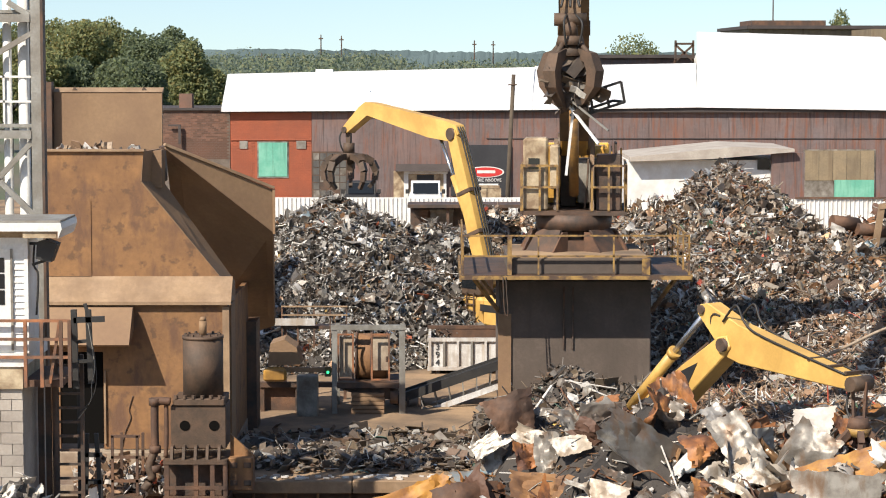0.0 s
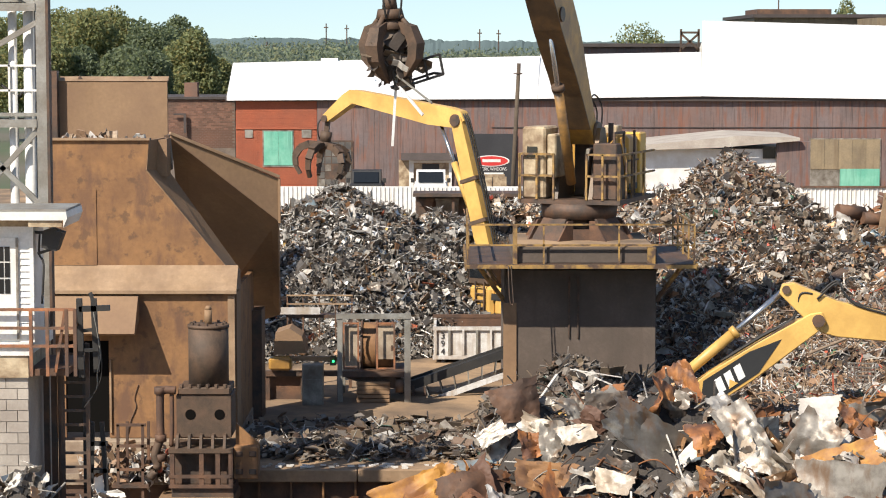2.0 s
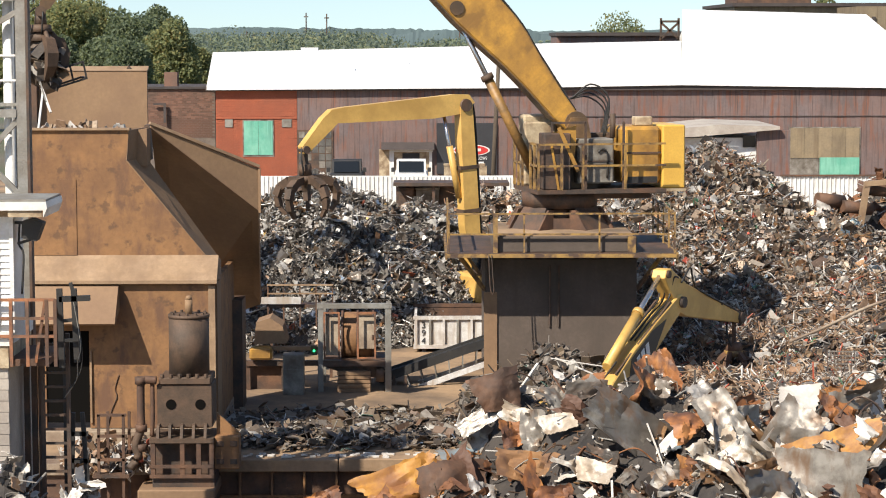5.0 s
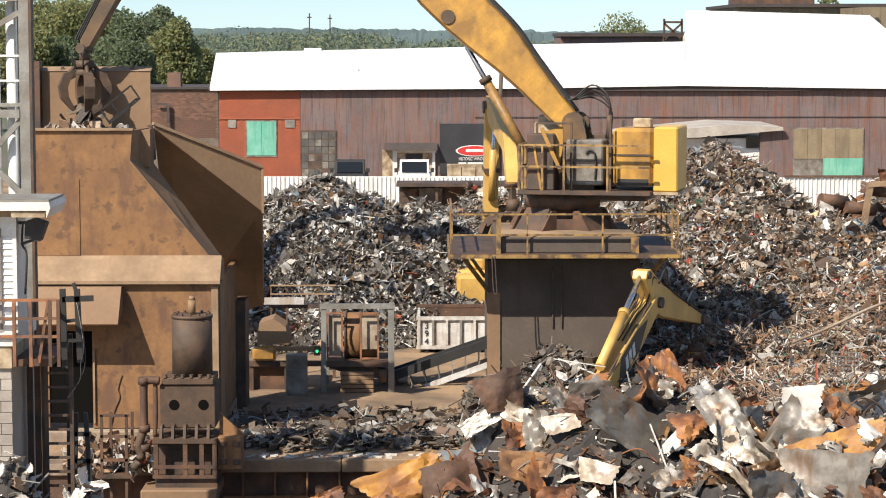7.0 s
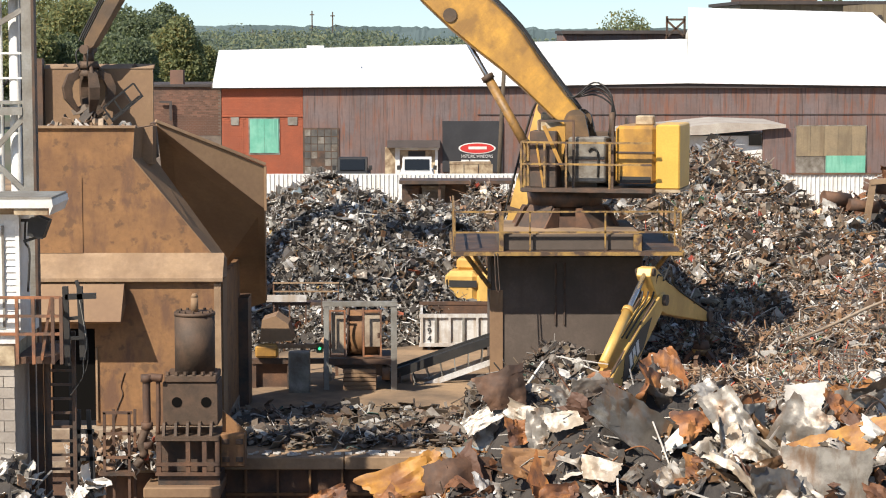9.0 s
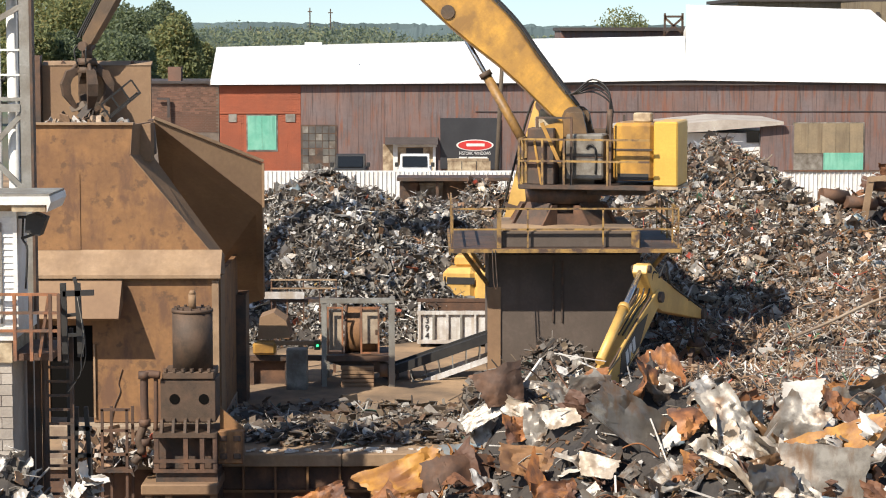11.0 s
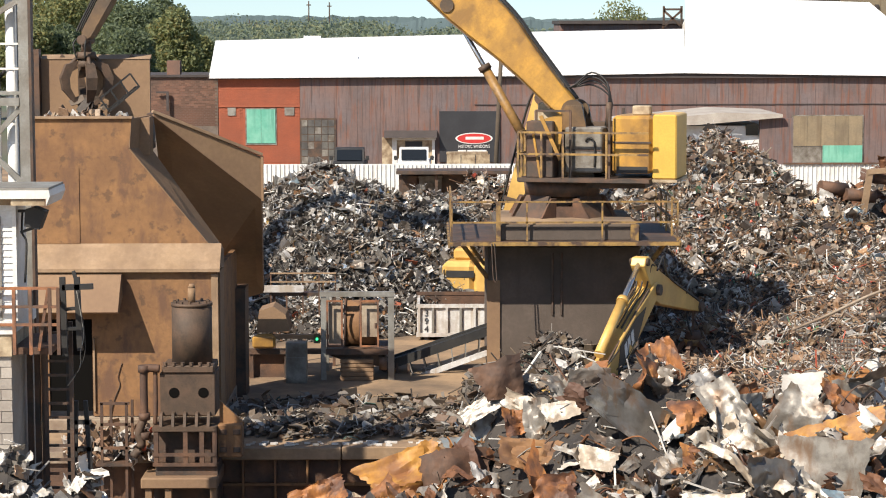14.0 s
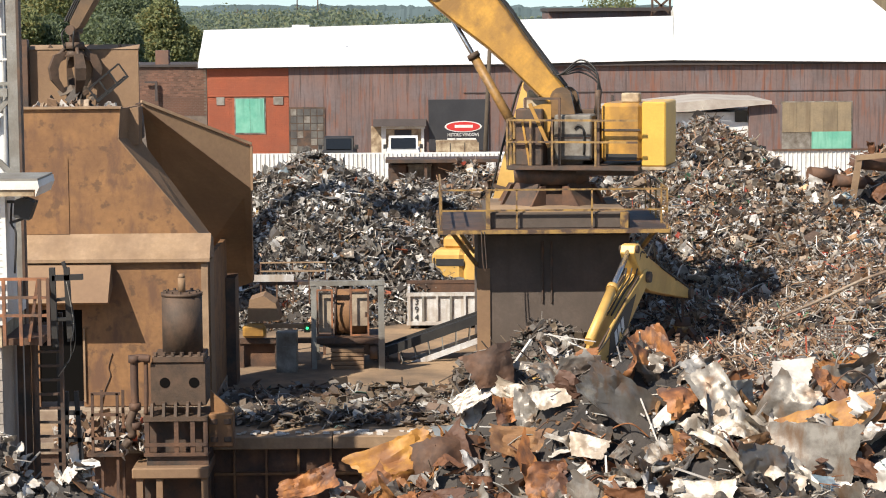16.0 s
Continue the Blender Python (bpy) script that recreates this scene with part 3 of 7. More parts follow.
def build_pickup(name, at, material, label):
    """A pickup seen from its front: body, cab, glass, wheels."""
    p = thing(name, label, "truck", at)
    part("body", box(box(B(), -0.95, 0.95, 0.0, 5.4, 0.45, 1.05, 0.06), -0.9, 0.9, 0.1, 1.6, 1.0, 1.12, 0.04), material, p)
    bm = B()
    prism(bm, [(1.4, 1.08), (2.0, 1.78), (3.4, 1.80), (3.7, 1.08)], -0.82, 0.82, "x")
    part("cab", bm, material, p)
    part("windscreen", prism(B(), [(1.42, 1.16), (1.93, 1.72), (1.90, 1.74), (1.38, 1.17)], -0.7, 0.7, "x"), GLASS_DARK, p)
    part("side_window", prism(B(), [(1.75, 1.16), (2.08, 1.7), (2.9, 1.7), (3.0, 1.16)], -0.835, -0.822, "x"), GLASS_DARK, p)
    part("grille", box(B(), -0.6, 0.6, -0.03, -0.002, 0.65, 0.95), BLACK, p)
    part("bumper", box(B(), -0.95, 0.95, -0.12, -0.032, 0.42, 0.62, 0.03), CHROME, p)
    for s in (-1, 1):
        part("headlight", box(B(), s * 0.78 - 0.14, s * 0.78 + 0.14, -0.03, -0.002, 0.75, 0.95), CHROME, p)
        part("mirror", box(B(), s * 1.02 - 0.1, s * 1.02 + 0.1, 1.6, 1.7, 1.15, 1.4, 0.02), BLACK, p)
        for y in (0.9, 4.3):
            part("wheel", rod(B(), (s * 0.7, y, 0.38), (s * 0.93, y, 0.38), 0.38, 16), BLACK, p)
    return p


build_pickup("pickup_truck", (-0.989, 125.5, 0.8), WHITE_PAINT, "white pickup truck parked behind the fence")
build_pickup("pickup_truck", (-4.627, 125.5, 0.8), BLACK, "black pickup truck parked behind the fence")


def build_bins():
    for u, wd, c in ((731, 28, DARK_STEEL), (762, 42, GREY_PAINT)):
        x = (u - 784) * 0.02387
        t = thing("waste_bin", "grey lidded waste bin on the bank below the fence" if wd > 30 else "dark steel waste bin on the bank below the fence", "bin", (x * 1.043, 98, 0.8))
        w = wd * 0.0237
        part("body", prism(B(), [(0.05, 0), (w - 0.05, 0), (w, 2.1), (0, 2.1)], 0, 0.7), c, t)
        part("lid", box(B(), -0.03, w + 0.03, -0.04, 0.74, 2.102, 2.2, 0.02), c, t)
        for k in (0.8, 1.4, 1.85):
            part("rib", box(B(), 0.05, w - 0.05, -0.03, -0.002, k, k + 0.05), c, t)
    s = thing("lean_to", "low dark lean-to roof before the fence", "shelter", (0, 0, 0))
    part("roof", prism(B(), [(96, 3.332), (98.5, 3.295), (98.5, 3.221), (96, 3.188)], -1.511, 3.436, "x"), DARK_STEEL, s)
    for u in (727, 790, 855, 915):
        part("post", box(B(), (u - 784) * 0.0243, (u - 784) * 0.0243 + 0.12, 96.2, 96.3, 0.75, 3.164), DARK_STEEL, s)
    part("back_sheet", box(B(), -1.33, 2.856, 98.2, 98.3, 0.75, 3.301), DARK_STEEL, s)
    # white crates under the sign
    c = thing("pallet_crate", "white slatted pallet crate below the sign", "crate", (0.902, 132, 0.8))
    for k in range(3):
        part("slat", box(B(), k * 0.85, k * 0.85 + 0.8, 0, 0.9, 0.1, 1.976 - 0.8), CREAM, c)
    part("lid", box(B(), -0.02, 2.4, -0.02, 0.9, 1.976 - 0.798, 2.108 - 0.8), CREAM, c)
    part("skid", box(B(), 0, 2.35, 0.1, 0.8, 0, 0.098), CREAM, c)
    # white flat-roofed shed behind the tall heap
    d = thing("white_shed", "white shed with a pale sagging flat roof", "shed")
    part("wall", box(B(), 9.117, 17.109, 112, 118, 0.7, 4.516), WHITE_PAINT, d)
    part("roof", prism(B(), [(9.2, 4.48), (13.2, 4.6), (17.3, 4.95), (17.3, 5.10), (14.4, 5.2), (9.2, 4.7)], 111.2, 119), BLOCK, d, "pale dusty roof slab")
    part("end_wall", box(B(), 16.236, 17.865, 111.6, 111.95, 0.7, 4.888), SIDING_RUST, d)
    part("window", box(B(), 15.576, 16.194, 111.9, 111.99, 4.045, 4.604), GLASS_DARK, d)
    # poles
    for u, yt, yb, dd, r in ((903, 132, 350, 102, 0.11), ):
        pole = thing("utility_pole", "weathered grey wooden utility pole", "pole")
        part("shaft", rod(B(), (2.793, dd, 0.7), (3.178, dd, 8.812), r * 1.1, 10, r * 0.8), BARK, pole)
        part("cross_bolt", rod(B(), (3.127 - 0.2, dd - 0.1, 8.352), (3.127 + 0.2, dd - 0.1, 8.352), 0.03), DARK_STEEL, pole)
    for u, yt in ((570, 62), (606, 64), (839, 72), (872, 73), (1362, -10), (478, 96), (466, 94)):
        pole = thing("distant_pole", "thin distant utility mast above the trees", "pole", group="distant masts")
        part("shaft", rod(B(), ((u - 784) * 0.1508, 600, 0.7), ((u - 784) * 0.1508, 600, 9.5 - (yt - 105) * 0.15), 0.22, 6, 0.16), DARK_STEEL, pole)
        part("arm", box(B(), (u - 784) * 0.1508 - 0.6, (u - 784) * 0.1508 + 0.6, 599.7, 599.9, 9.5 - (yt - 105) * 0.15 - 1.2, 9.5 - (yt - 105) * 0.15 - 0.9), DARK_STEEL, pole)
    # roof-level steel frame and long dark roof
    r = thing("roof_frame", "dark cross-braced steel frame behind the roof", "frame")
    for a, b in (((1192, 108), (1192, 72)), ((1223, 108), (1223, 72)), ((1192, 78), (1223, 78)), ((1192, 108), (1223, 80)), ((1192, 80), (1223, 108))):
        part("bar", bar(B(), ((a[0] - 784) * 0.0427, 170, 9.5 - (a[1] - 105) * 0.0425), ((b[0] - 784) * 0.0427, 170, 9.5 - (b[1] - 105) * 0.0425), 0.16), DARK_STEEL, r)
    for u in (1192, 1223):
        part("bar", box(B(), (u - 784) * 0.0427 - 0.1, (u - 784) * 0.0427 + 0.1, 170.2, 170.4, 0.7, 9.5 - 3 * 0.0425), DARK_STEEL, r)
    k = thing("low_dark_building", "long low building with a dark flat roof", "building")
    part("wall", box(B(), 10.789, 21.052, 190, 200, 0.7, 9.595), SIDING_RUST, k)
    part("roof", box(B(), 10.693, 21.1, 189.5, 201, 9.595 + 0.002, 9.88), ROOF_EDGE, k)
    g = thing("upper_building", "tan flat-roofed building rising behind the white roof", "building")
    part("wall", box(B(), 26.261, 44.878, 195, 215, 0.7, 12.084), TAN_BOARD, g)
    part("roof", box(B(), 26.065, 44.878, 194.5, 216, 12.084 + 0.002, 12.376), ROOF_EDGE, g)
    part("roof_house", box(B(), 26.777, 33.212, 197, 205, 12.376 + 0.002, 12.849), RUST_BEAM, g)
    part("wall_face", box(B(), 34.907, 42.577, 185, 194, 0.7, 11.951), TAN_BOARD, g)
    for u in (1548, 1562):
        part("pilaster", box(B(), (u - 784) * 0.04645, (u - 784) * 0.04645 + 0.3, 184.8, 184.99, 0.7, 11.119), ROOF_EDGE, g)


build_bins()


# ---- trees and distance ----
# leaf tones are lightened, the far ones bluer, to stand for haze
LEAVES = []
for nm, tones in (("leaves_olive", [(4, (0.260, 0.287, 0.127)), (4, (0.221, 0.250, 0.115)), (3, (0.299, 0.293, 0.115)), (2, (0.117, 0.140, 0.063)), (2, (0.286, 0.244, 0.092))]),
                  ("leaves_green", [(4, (0.195, 0.232, 0.132)), (4, (0.156, 0.195, 0.115)), (3, (0.195, 0.232, 0.103)), (2, (0.078, 0.104, 0.057))]),
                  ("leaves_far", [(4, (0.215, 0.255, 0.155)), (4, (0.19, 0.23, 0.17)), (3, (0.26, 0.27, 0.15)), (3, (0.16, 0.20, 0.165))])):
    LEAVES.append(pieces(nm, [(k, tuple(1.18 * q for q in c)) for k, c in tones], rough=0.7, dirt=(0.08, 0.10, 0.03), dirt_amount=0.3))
    nt3 = LEAVES[-1].node_tree
    body = next(n for n in nt3.nodes if n.type == "BSDF_PRINCIPLED")
    thin, both = nt3.nodes.new("ShaderNodeBsdfTranslucent"), nt3.nodes.new("ShaderNodeMixShader")
    sink = next(n for n in nt3.nodes if n.type == "OUTPUT_MATERIAL")
    nt3.links.new(body.inputs["Base Color"].links[0].from_socket, thin.inputs[0])
    both.inputs[0].default_value = 0.52
    nt3.links.new(body.outputs[0], both.inputs[1])
    nt3.links.new(thin.outputs[0], both.inputs[2])
    nt3.links.new(both.outputs[0], sink.inputs[0])
# blue-green colour carries the distance haze; no haze is rendered
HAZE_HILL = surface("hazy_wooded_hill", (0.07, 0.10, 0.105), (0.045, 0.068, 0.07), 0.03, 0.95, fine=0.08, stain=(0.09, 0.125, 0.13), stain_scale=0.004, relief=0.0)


def leaf_cloud(name, rng, centres, radii, count, size, material):
    """Small bent leaf clusters scattered through the outer shell of several lobes."""
    centres, radii = np.array(centres), np.array(radii)
    which = rng.integers(0, len(centres), count)
    d = rng.normal(size=(count, 3))
    d /= np.linalg.norm(d, axis=1)[:, None]
    r = rng.uniform(0.4, 1.06, count) ** 0.7
    p = centres[which] + d * radii[which] * r[:, None]
    a = rng.normal(size=(count, 3))
    a /= np.linalg.norm(a, axis=1)[:, None]
    b = np.cross(a, rng.normal(size=(count, 3)))
    b /= np.linalg.norm(b, axis=1)[:, None]
    n = np.cross(a, b)
    s = size * rng.uniform(0.6, 1.4, count)[:, None]
    v = np.stack([p - a * s, p - b * s * 0.6 + n * s * 0.2, p + a * s, p + b * s * 0.6 + n * s * 0.25], 1).reshape(-1, 3)
    f = np.arange(count * 4).reshape(-1, 4)
    return from_arrays(name, v, f, material)


def tree(x, y, z, height, spread, seed, material, count=5000, size=0.28, label="broad leafy green tree behind the roofs"):
    rng = np.random.default_rng(seed)
    t = thing("tree", label, "tree", (x, y, z), group="trees behind the roofs")
    bm = B()
    rod(bm, (0, 0, 0), (0.2, 0, height * 0.45), spread * 0.07, 10, spread * 0.045)
    lobes, radii = [], []
    for k in range(9):
        a = rng.uniform(0, 6.28)
        q = rng.uniform(0.15, 0.62) * spread
        h = height * rng.uniform(0.42, 0.82)
        c = (math.cos(a) * q, math.sin(a) * q, h)
        rod(bm, (0.1, 0, height * 0.35), c, spread * 0.03, 6, spread * 0.01)
        lobes.append(c)
        radii.append((spread * rng.uniform(0.28, 0.45), spread * rng.uniform(0.28, 0.45), height * rng.uniform(0.13, 0.2)))
    part("trunk", bm, BARK, t, "dark branching trunk")
    o = new("crown", leaf_cloud("crown", rng, lobes, radii, count, size, material))
    o.parent = t
    tagged(o, "uneven leafy crown")


for i, (u, yt, dd, sp, mt) in enumerate(((60, 58, 205, 5.0, 0), (130, 36, 200, 5.5, 0), (195, 46, 212, 5, 0), (262, 34, 195, 4.6, 1), (300, 66, 205, 4.2, 1), (345, 92, 190, 4.0, 0), (375, 110, 200, 3.2, 0), (95, 100, 185, 4.5, 0), (170, 105, 185, 4.5, 1), (240, 110, 182, 4.5, 1), (20, 90, 200, 5, 0), (-30, 60, 210, 5, 0))):
    tree((u - 784) * dd * 0.000251, dd, 0.8, (8.7 - (yt - 105) * dd / 4000) * 1.1, sp, 40 + i, LEAVES[mt], 20000, 0.16)
for i, (u, yt, dd, sp) in enumerate(((1128, 50, 235, 7.6), (1497, 10, 222, 3.2))):
    tree((u - 784) * dd * 0.000251, dd, 0.8, 8.7 - (yt - 105) * dd / 4000, sp, 70 + i, LEAVES[0], 7000, 0.15, "sparse olive tree behind the roof")


def build_far():
    rng = np.random.default_rng(5)
    # belt of woods
    c, r = [], []
    for k in range(210):
        dd = rng.uniform(330, 620)
        u = rng.uniform(330, 1320) if k > 60 else rng.uniform(380, 960)
        top = (100 if u < 700 else 113) + rng.normal() * 5 + (dd - 450) * -0.012
        rad = rng.uniform(4, 8)
        c.append(((u - 784) * dd * 0.000251, dd, 9.5 - (top - 105) * dd / 4000 - rad * 0.8))
        r.append((rad * 1.3, rad, rad * 0.8))
        c.append(((u - 784) * dd * 0.000251, dd, 9.5 - (top - 105) * dd / 4000 - rad * 2.0))
        r.append((rad * 1.4, rad, rad * 0.9))
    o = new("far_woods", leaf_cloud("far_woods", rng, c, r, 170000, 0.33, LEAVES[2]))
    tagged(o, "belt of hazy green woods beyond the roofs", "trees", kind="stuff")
    # wooded ridges
    for name, dd, base, amp, seed in (("hill_ridge", 2400, 96, 7, 1), ("hill_ridge", 1500, 100, 7, 9)):
        bm = B()
        prev = None
        for i in range(520):
            x = (-0.32 + 0.64 * i / 519) * dd
            h = base - amp * (noise.noise((i * 0.02, seed, 0)) * 1.6 + abs(noise.noise((i * 0.31, seed, 3))) * 0.5 + abs(noise.noise((i * 0.9, seed, 7))) * 0.9)
            if name == "hill_ridge" and dd > 2000:
                h -= 8 * max(0, 1 - abs(i / 519 - 0.40) * 6)
            z = 9.5 - (h - 105) * dd / 4000
            cur = [bm.verts.new((x, dd, 2.0)), bm.verts.new((x, dd + 10, z)), bm.verts.new((x, dd + 420, z * 0.9)), bm.verts.new((x, dd + 440, 2.0))]
            if prev:
                for j in range(3):
                    bm.faces.new((prev[j], cur[j], cur[j + 1], prev[j + 1]))
            prev = cur
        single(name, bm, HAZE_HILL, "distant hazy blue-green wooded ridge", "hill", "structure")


build_far()


# ---- loose scrap shapes ----
def bent_plates(rng, pos, size, flat=0.0, aspect=(0.2, 1.0), bend=1.1, thick=0.018):
    """Folded plates with real thickness, three strips each, at random turns. Returns verts and quads."""
    n = len(pos)
    ln = size * rng.uniform(0.6, 1.5, n)
    wd = ln * rng.uniform(*aspect, n)
    a1, a2 = rng.normal(0, bend, n), rng.normal(0, bend, n)
    seg = ln / 3
    p0 = np.zeros((n, 2))
    p1 = np.stack([seg, np.zeros(n)], 1)
    p2 = p1 + seg[:, None] * np.stack([np.cos(a1), np.sin(a1)], 1)
    p3 = p2 + seg[:, None] * np.stack([np.cos(a1 + a2), np.sin(a1 + a2)], 1)
    prof = np.stack([p0, p1, p2, p3], 1)
    prof -= prof.mean(1, keepdims=True)
    vs = []
    for k in range(4):
        skew = rng.uniform(0.7, 1.2, n) * wd / 2
        for s in (-1, 1):
            for t in (0, thick):
                vs.append(np.stack([prof[:, k, 0], s * skew, prof[:, k, 1] + t], 1))
    v = np.stack(vs, 1)
    q = rng.normal(size=(n, 4))
    q[:, 1:3] *= 1 - flat
    q /= np.linalg.norm(q, axis=1)[:, None]
    w, x, y, z = q.T
    R = np.stack([np.stack([1 - 2 * (y * y + z * z), 2 * (x * y - w * z), 2 * (x * z + w * y)], 1),
                  np.stack([2 * (x * y + w * z), 1 - 2 * (x * x + z * z), 2 * (y * z - w * x)], 1),
                  np.stack([2 * (x * z - w * y), 2 * (y * z + w * x), 1 - 2 * (x * x + y * y)], 1)], 1)
    v = np.einsum("nij,nkj->nki", R, v) + pos[:, None, :]
    # vertex index: k*4 + side*2 + top
    f = []
    for k in range(3):
        a, b = k * 4, k * 4 + 4
        f += [(a + 1, a + 3, b + 3, b + 1), (a, b, b + 2, a + 2), (a, a + 1, b + 1, b), (a + 2, b + 2, b + 3, a + 3)]
    f += [(0, 2, 3, 1), (12, 13, 15, 14)]
    f = np.array(f)[None] + (np.arange(n) * 16)[:, None, None]
    return v.reshape(-1, 3), f.reshape(-1, 4)


def sticks(rng, pos, length, radius):
    """Thin square bars and wires at random turns."""
    n = len(pos)
    d = rng.normal(size=(n, 3))
    d[:, 2] *= 0.55
    d /= np.linalg.norm(d, axis=1)[:, None]
    s = np.cross(d, rng.normal(size=(n, 3)))
    s /= np.linalg.norm(s, axis=1)[:, None]
    t = np.cross(d, s)
    ln = (length * rng.uniform(0.4, 1.6, n))[:, None] / 2
    r = (radius * rng.uniform(0.6, 1.5, n))[:, None]
    sag = np.stack([np.zeros(n), np.zeros(n), rng.normal(0, 0.12, n)], 1) * ln
    vs = []
    for k in (-1, 0, 1):
        for a, b in ((1, 1), (1, -1), (-1, -1), (-1, 1)):
            vs.append(pos + d * ln * k + s * r * a + t * r * b + (sag if k == 0 else 0))
    v = np.stack(vs, 1).reshape(-1, 3)
    f = []
    for k in range(2):
        for i in range(4):
            j = (i + 1) % 4
            f.append((k * 4 + i, k * 4 + j, k * 4 + 4 + j, k * 4 + 4 + i))
    f += [(3, 2, 1, 0), (8, 9, 10, 11)]
    f = np.array(f)[None] + (np.arange(n) * 12)[:, None, None]
    return v, f.reshape(-1, 4)


# ---- shredder house ----
def build_shredder():
    s = thing("shredder_house", "tall rusty steel shredder feed hopper with sloping sides", "machine")
    D = 52.7
    xl = -9.851
    xr = -5.032
    # lower body
    for u0, u1, v1 in ((40, 104, 800), (104.05, 180.95, 625), (181, 404, 800)):
        part("lower_front", box(B(), (u0 - 784) * 0.013241, (u1 - 784) * 0.013241, D, D + 0.12, 9.5 - (v1 - 105) * 0.013175, 3.808), RUST_PLATE, s, "rust-stained lower front plate")
    # added dark wall keeps the inside of the doorway black
    part("dark_backing", box(B(), xl, xr - 0.2, D + 2.5, D + 2.6, 0.0, 3.505), DARK_STEEL, s)
    part("lower_side", box(B(), xr - 0.12, xr, D + 0.122, D + 5.4, 0.3, 3.808 - 0.02), RUST_PLATE, s)
    part("corner_angle", box(B(), xr - 0.14, xr + 0.02, D - 0.05, D - 0.002, 0.343, 3.703), DUSTY_PLATE, s)
    # dark block stands for the shaded right side of the body
    part("shaded_side_block", box(B(), -5.428, -4.783, 57.5, 58.6, -0.1, 2.803), DARK_STEEL, s)
    part("foundation", box(B(), xl, xr + 0.02, D - 0.3, D + 5.5, -0.3, 0.343 - 0.02, 0.03), PALE_CONCRETE, s, "sunlit stained concrete base")
    # sloping dusty ledge, proud of the lower front
    part("ledge", prism(B(), [(D - 0.16, 3.851), (D + 0.35, 4.399), (D + 0.35, 4.2), (D - 0.16, 3.772)], xl, -4.956, "x"), DUSTY_PLATE, s, "dust-covered sloping ledge")
    # upper front sheet
    def plate(name, pts, thick, material, lab=""):
        """A thick flat or slightly warped plate through corner points."""
        bm2 = B()
        p = [Vector(q) for q in pts]
        nrm = (p[1] - p[0]).cross(p[-1] - p[0]).normalized() * thick
        va, vb = [bm2.verts.new(q) for q in p], [bm2.verts.new(q - nrm) for q in p]
        bm2.faces.new(va)
        bm2.faces.new(vb[::-1])
        for k in range(len(p)):
            bm2.faces.new((va[k], vb[k], vb[(k + 1) % len(p)], va[(k + 1) % len(p)]))
        part(name, bm2, material, s, lab)
    D2 = 53.05
    part("upper_front", prism(B(), [(xl, 4.386), (-5.26, 4.386), (-7.111, 6.625), (-7.031, 7.34), (xl, 7.38)], D2, D2 + 0.1), RUST_PLATE, s, "rust-streaked sloping hopper front")
    part("top_flange", box(B(), xl, -7.004, D2 - 0.08, D2 + 0.22, 7.34 + 0.002, 7.393), DUSTY_PLATE, s)
    plate("cheek_plate", [(-7.031, D2, 7.34), (-7.084, D2, 6.638), (-6.753, 54.3, 6.609), (-6.726, 54.3, 7.369)], 0.06, BROWN_PLATE, "dusty angled cheek plate")
    plate("cheek_plate", [(-7.084, D2, 6.638), (-5.247, D2, 4.386), (-5.021, 54.3, 4.165), (-6.753, 54.3, 6.609)], 0.06, BROWN_PLATE)
    plate("cheek_plate", [(-5.247, D2, 4.386), (-4.956, D2 - 0.5, 3.869), (-4.97, 53.9, 3.746), (-5.021, 54.3, 4.165)], 0.06, BROWN_PLATE)
    part("cheek_back", prism(B(), [(-7.272, 6.463), (-6.675, 6.463), (-6.675, 7.354), (-7.164, 7.3)], 53.6, 54.25), BROWN_PLATE, s)
    part("patch_plate", box(B(), xl, -8.283, 53.03, 53.046, 4.399, 6.188), RUST_PLATE, s, "welded patch plate")
    # offcuts caught on the rim
    rim = np.random.default_rng(52)
    q = np.stack([rim.uniform(-9.175, -7.177, 40), rim.uniform(53.2, 53.8, 40), rim.uniform(7.34, 7.446, 40)], 1)
    vv, ff = bent_plates(rim, q, 0.22 * rim.uniform(0.5, 1.3, 40))
    tagged(new("rim_offcuts", from_arrays("rim_offcuts", vv, ff, SCRAP_RUST)), "rusty offcuts lying along the hopper rim", "scrap", kind="stuff")
    part("lower_cheek", box(B(), -5.051, -4.984, 52.9, 53.9, 0.3, 3.762), BROWN_PLATE, s)
    # far side wall: an upright band, then a plate that slopes back below it
    P0, P1, P2 = (-6.67, 54.4, 7.419), (-4.2, 55.6, 6.303), (-4.2, 55.6, 5.25)
    plate("side_band", [P0, (-6.67, 54.4, 7.34), P2, P1], 0.1, BROWN_PLATE, "upright sunlit band of the side sheet")
    # fold follows a cast shadow's edge; the shade is put into the shape
    plate("side_sheet", [(-6.68, 54.42, 7.33), (-6.9, 60.6, 1.6), (-4.5, 59.9, 2.41), (-4.2, 55.62, 5.24)], 0.1, BROWN_PLATE, "large plain brown side sheet sloping back")
    part("sheet_edge", bar(B(), (-6.7, 54.4, 7.46), (-4.18, 55.62, 6.345), 0.14, 0.07), DUSTY_PLATE, s)
    part("sheet_edge", bar(B(), (-4.17, 55.62, 6.3), (-4.17, 55.64, 5.2), 0.06, 0.1), BROWN_PLATE, s)
    part("edge_post", box(B(), -6.868, -6.744, 54.6, 55.3, 6.544, 7.396), DARK_STEEL, s)
    part("feed_bed", box(B(), -11.3, -8.4, 63.0, 66.9, 6.867 - 0.3, 6.976 - 0.15), DARK_STEEL, s)
    part("bed_support", box(B(), -11.0, -9.9, 63.2, 66.8, -0.1, 6.867 - 0.302), DARK_STEEL, s)
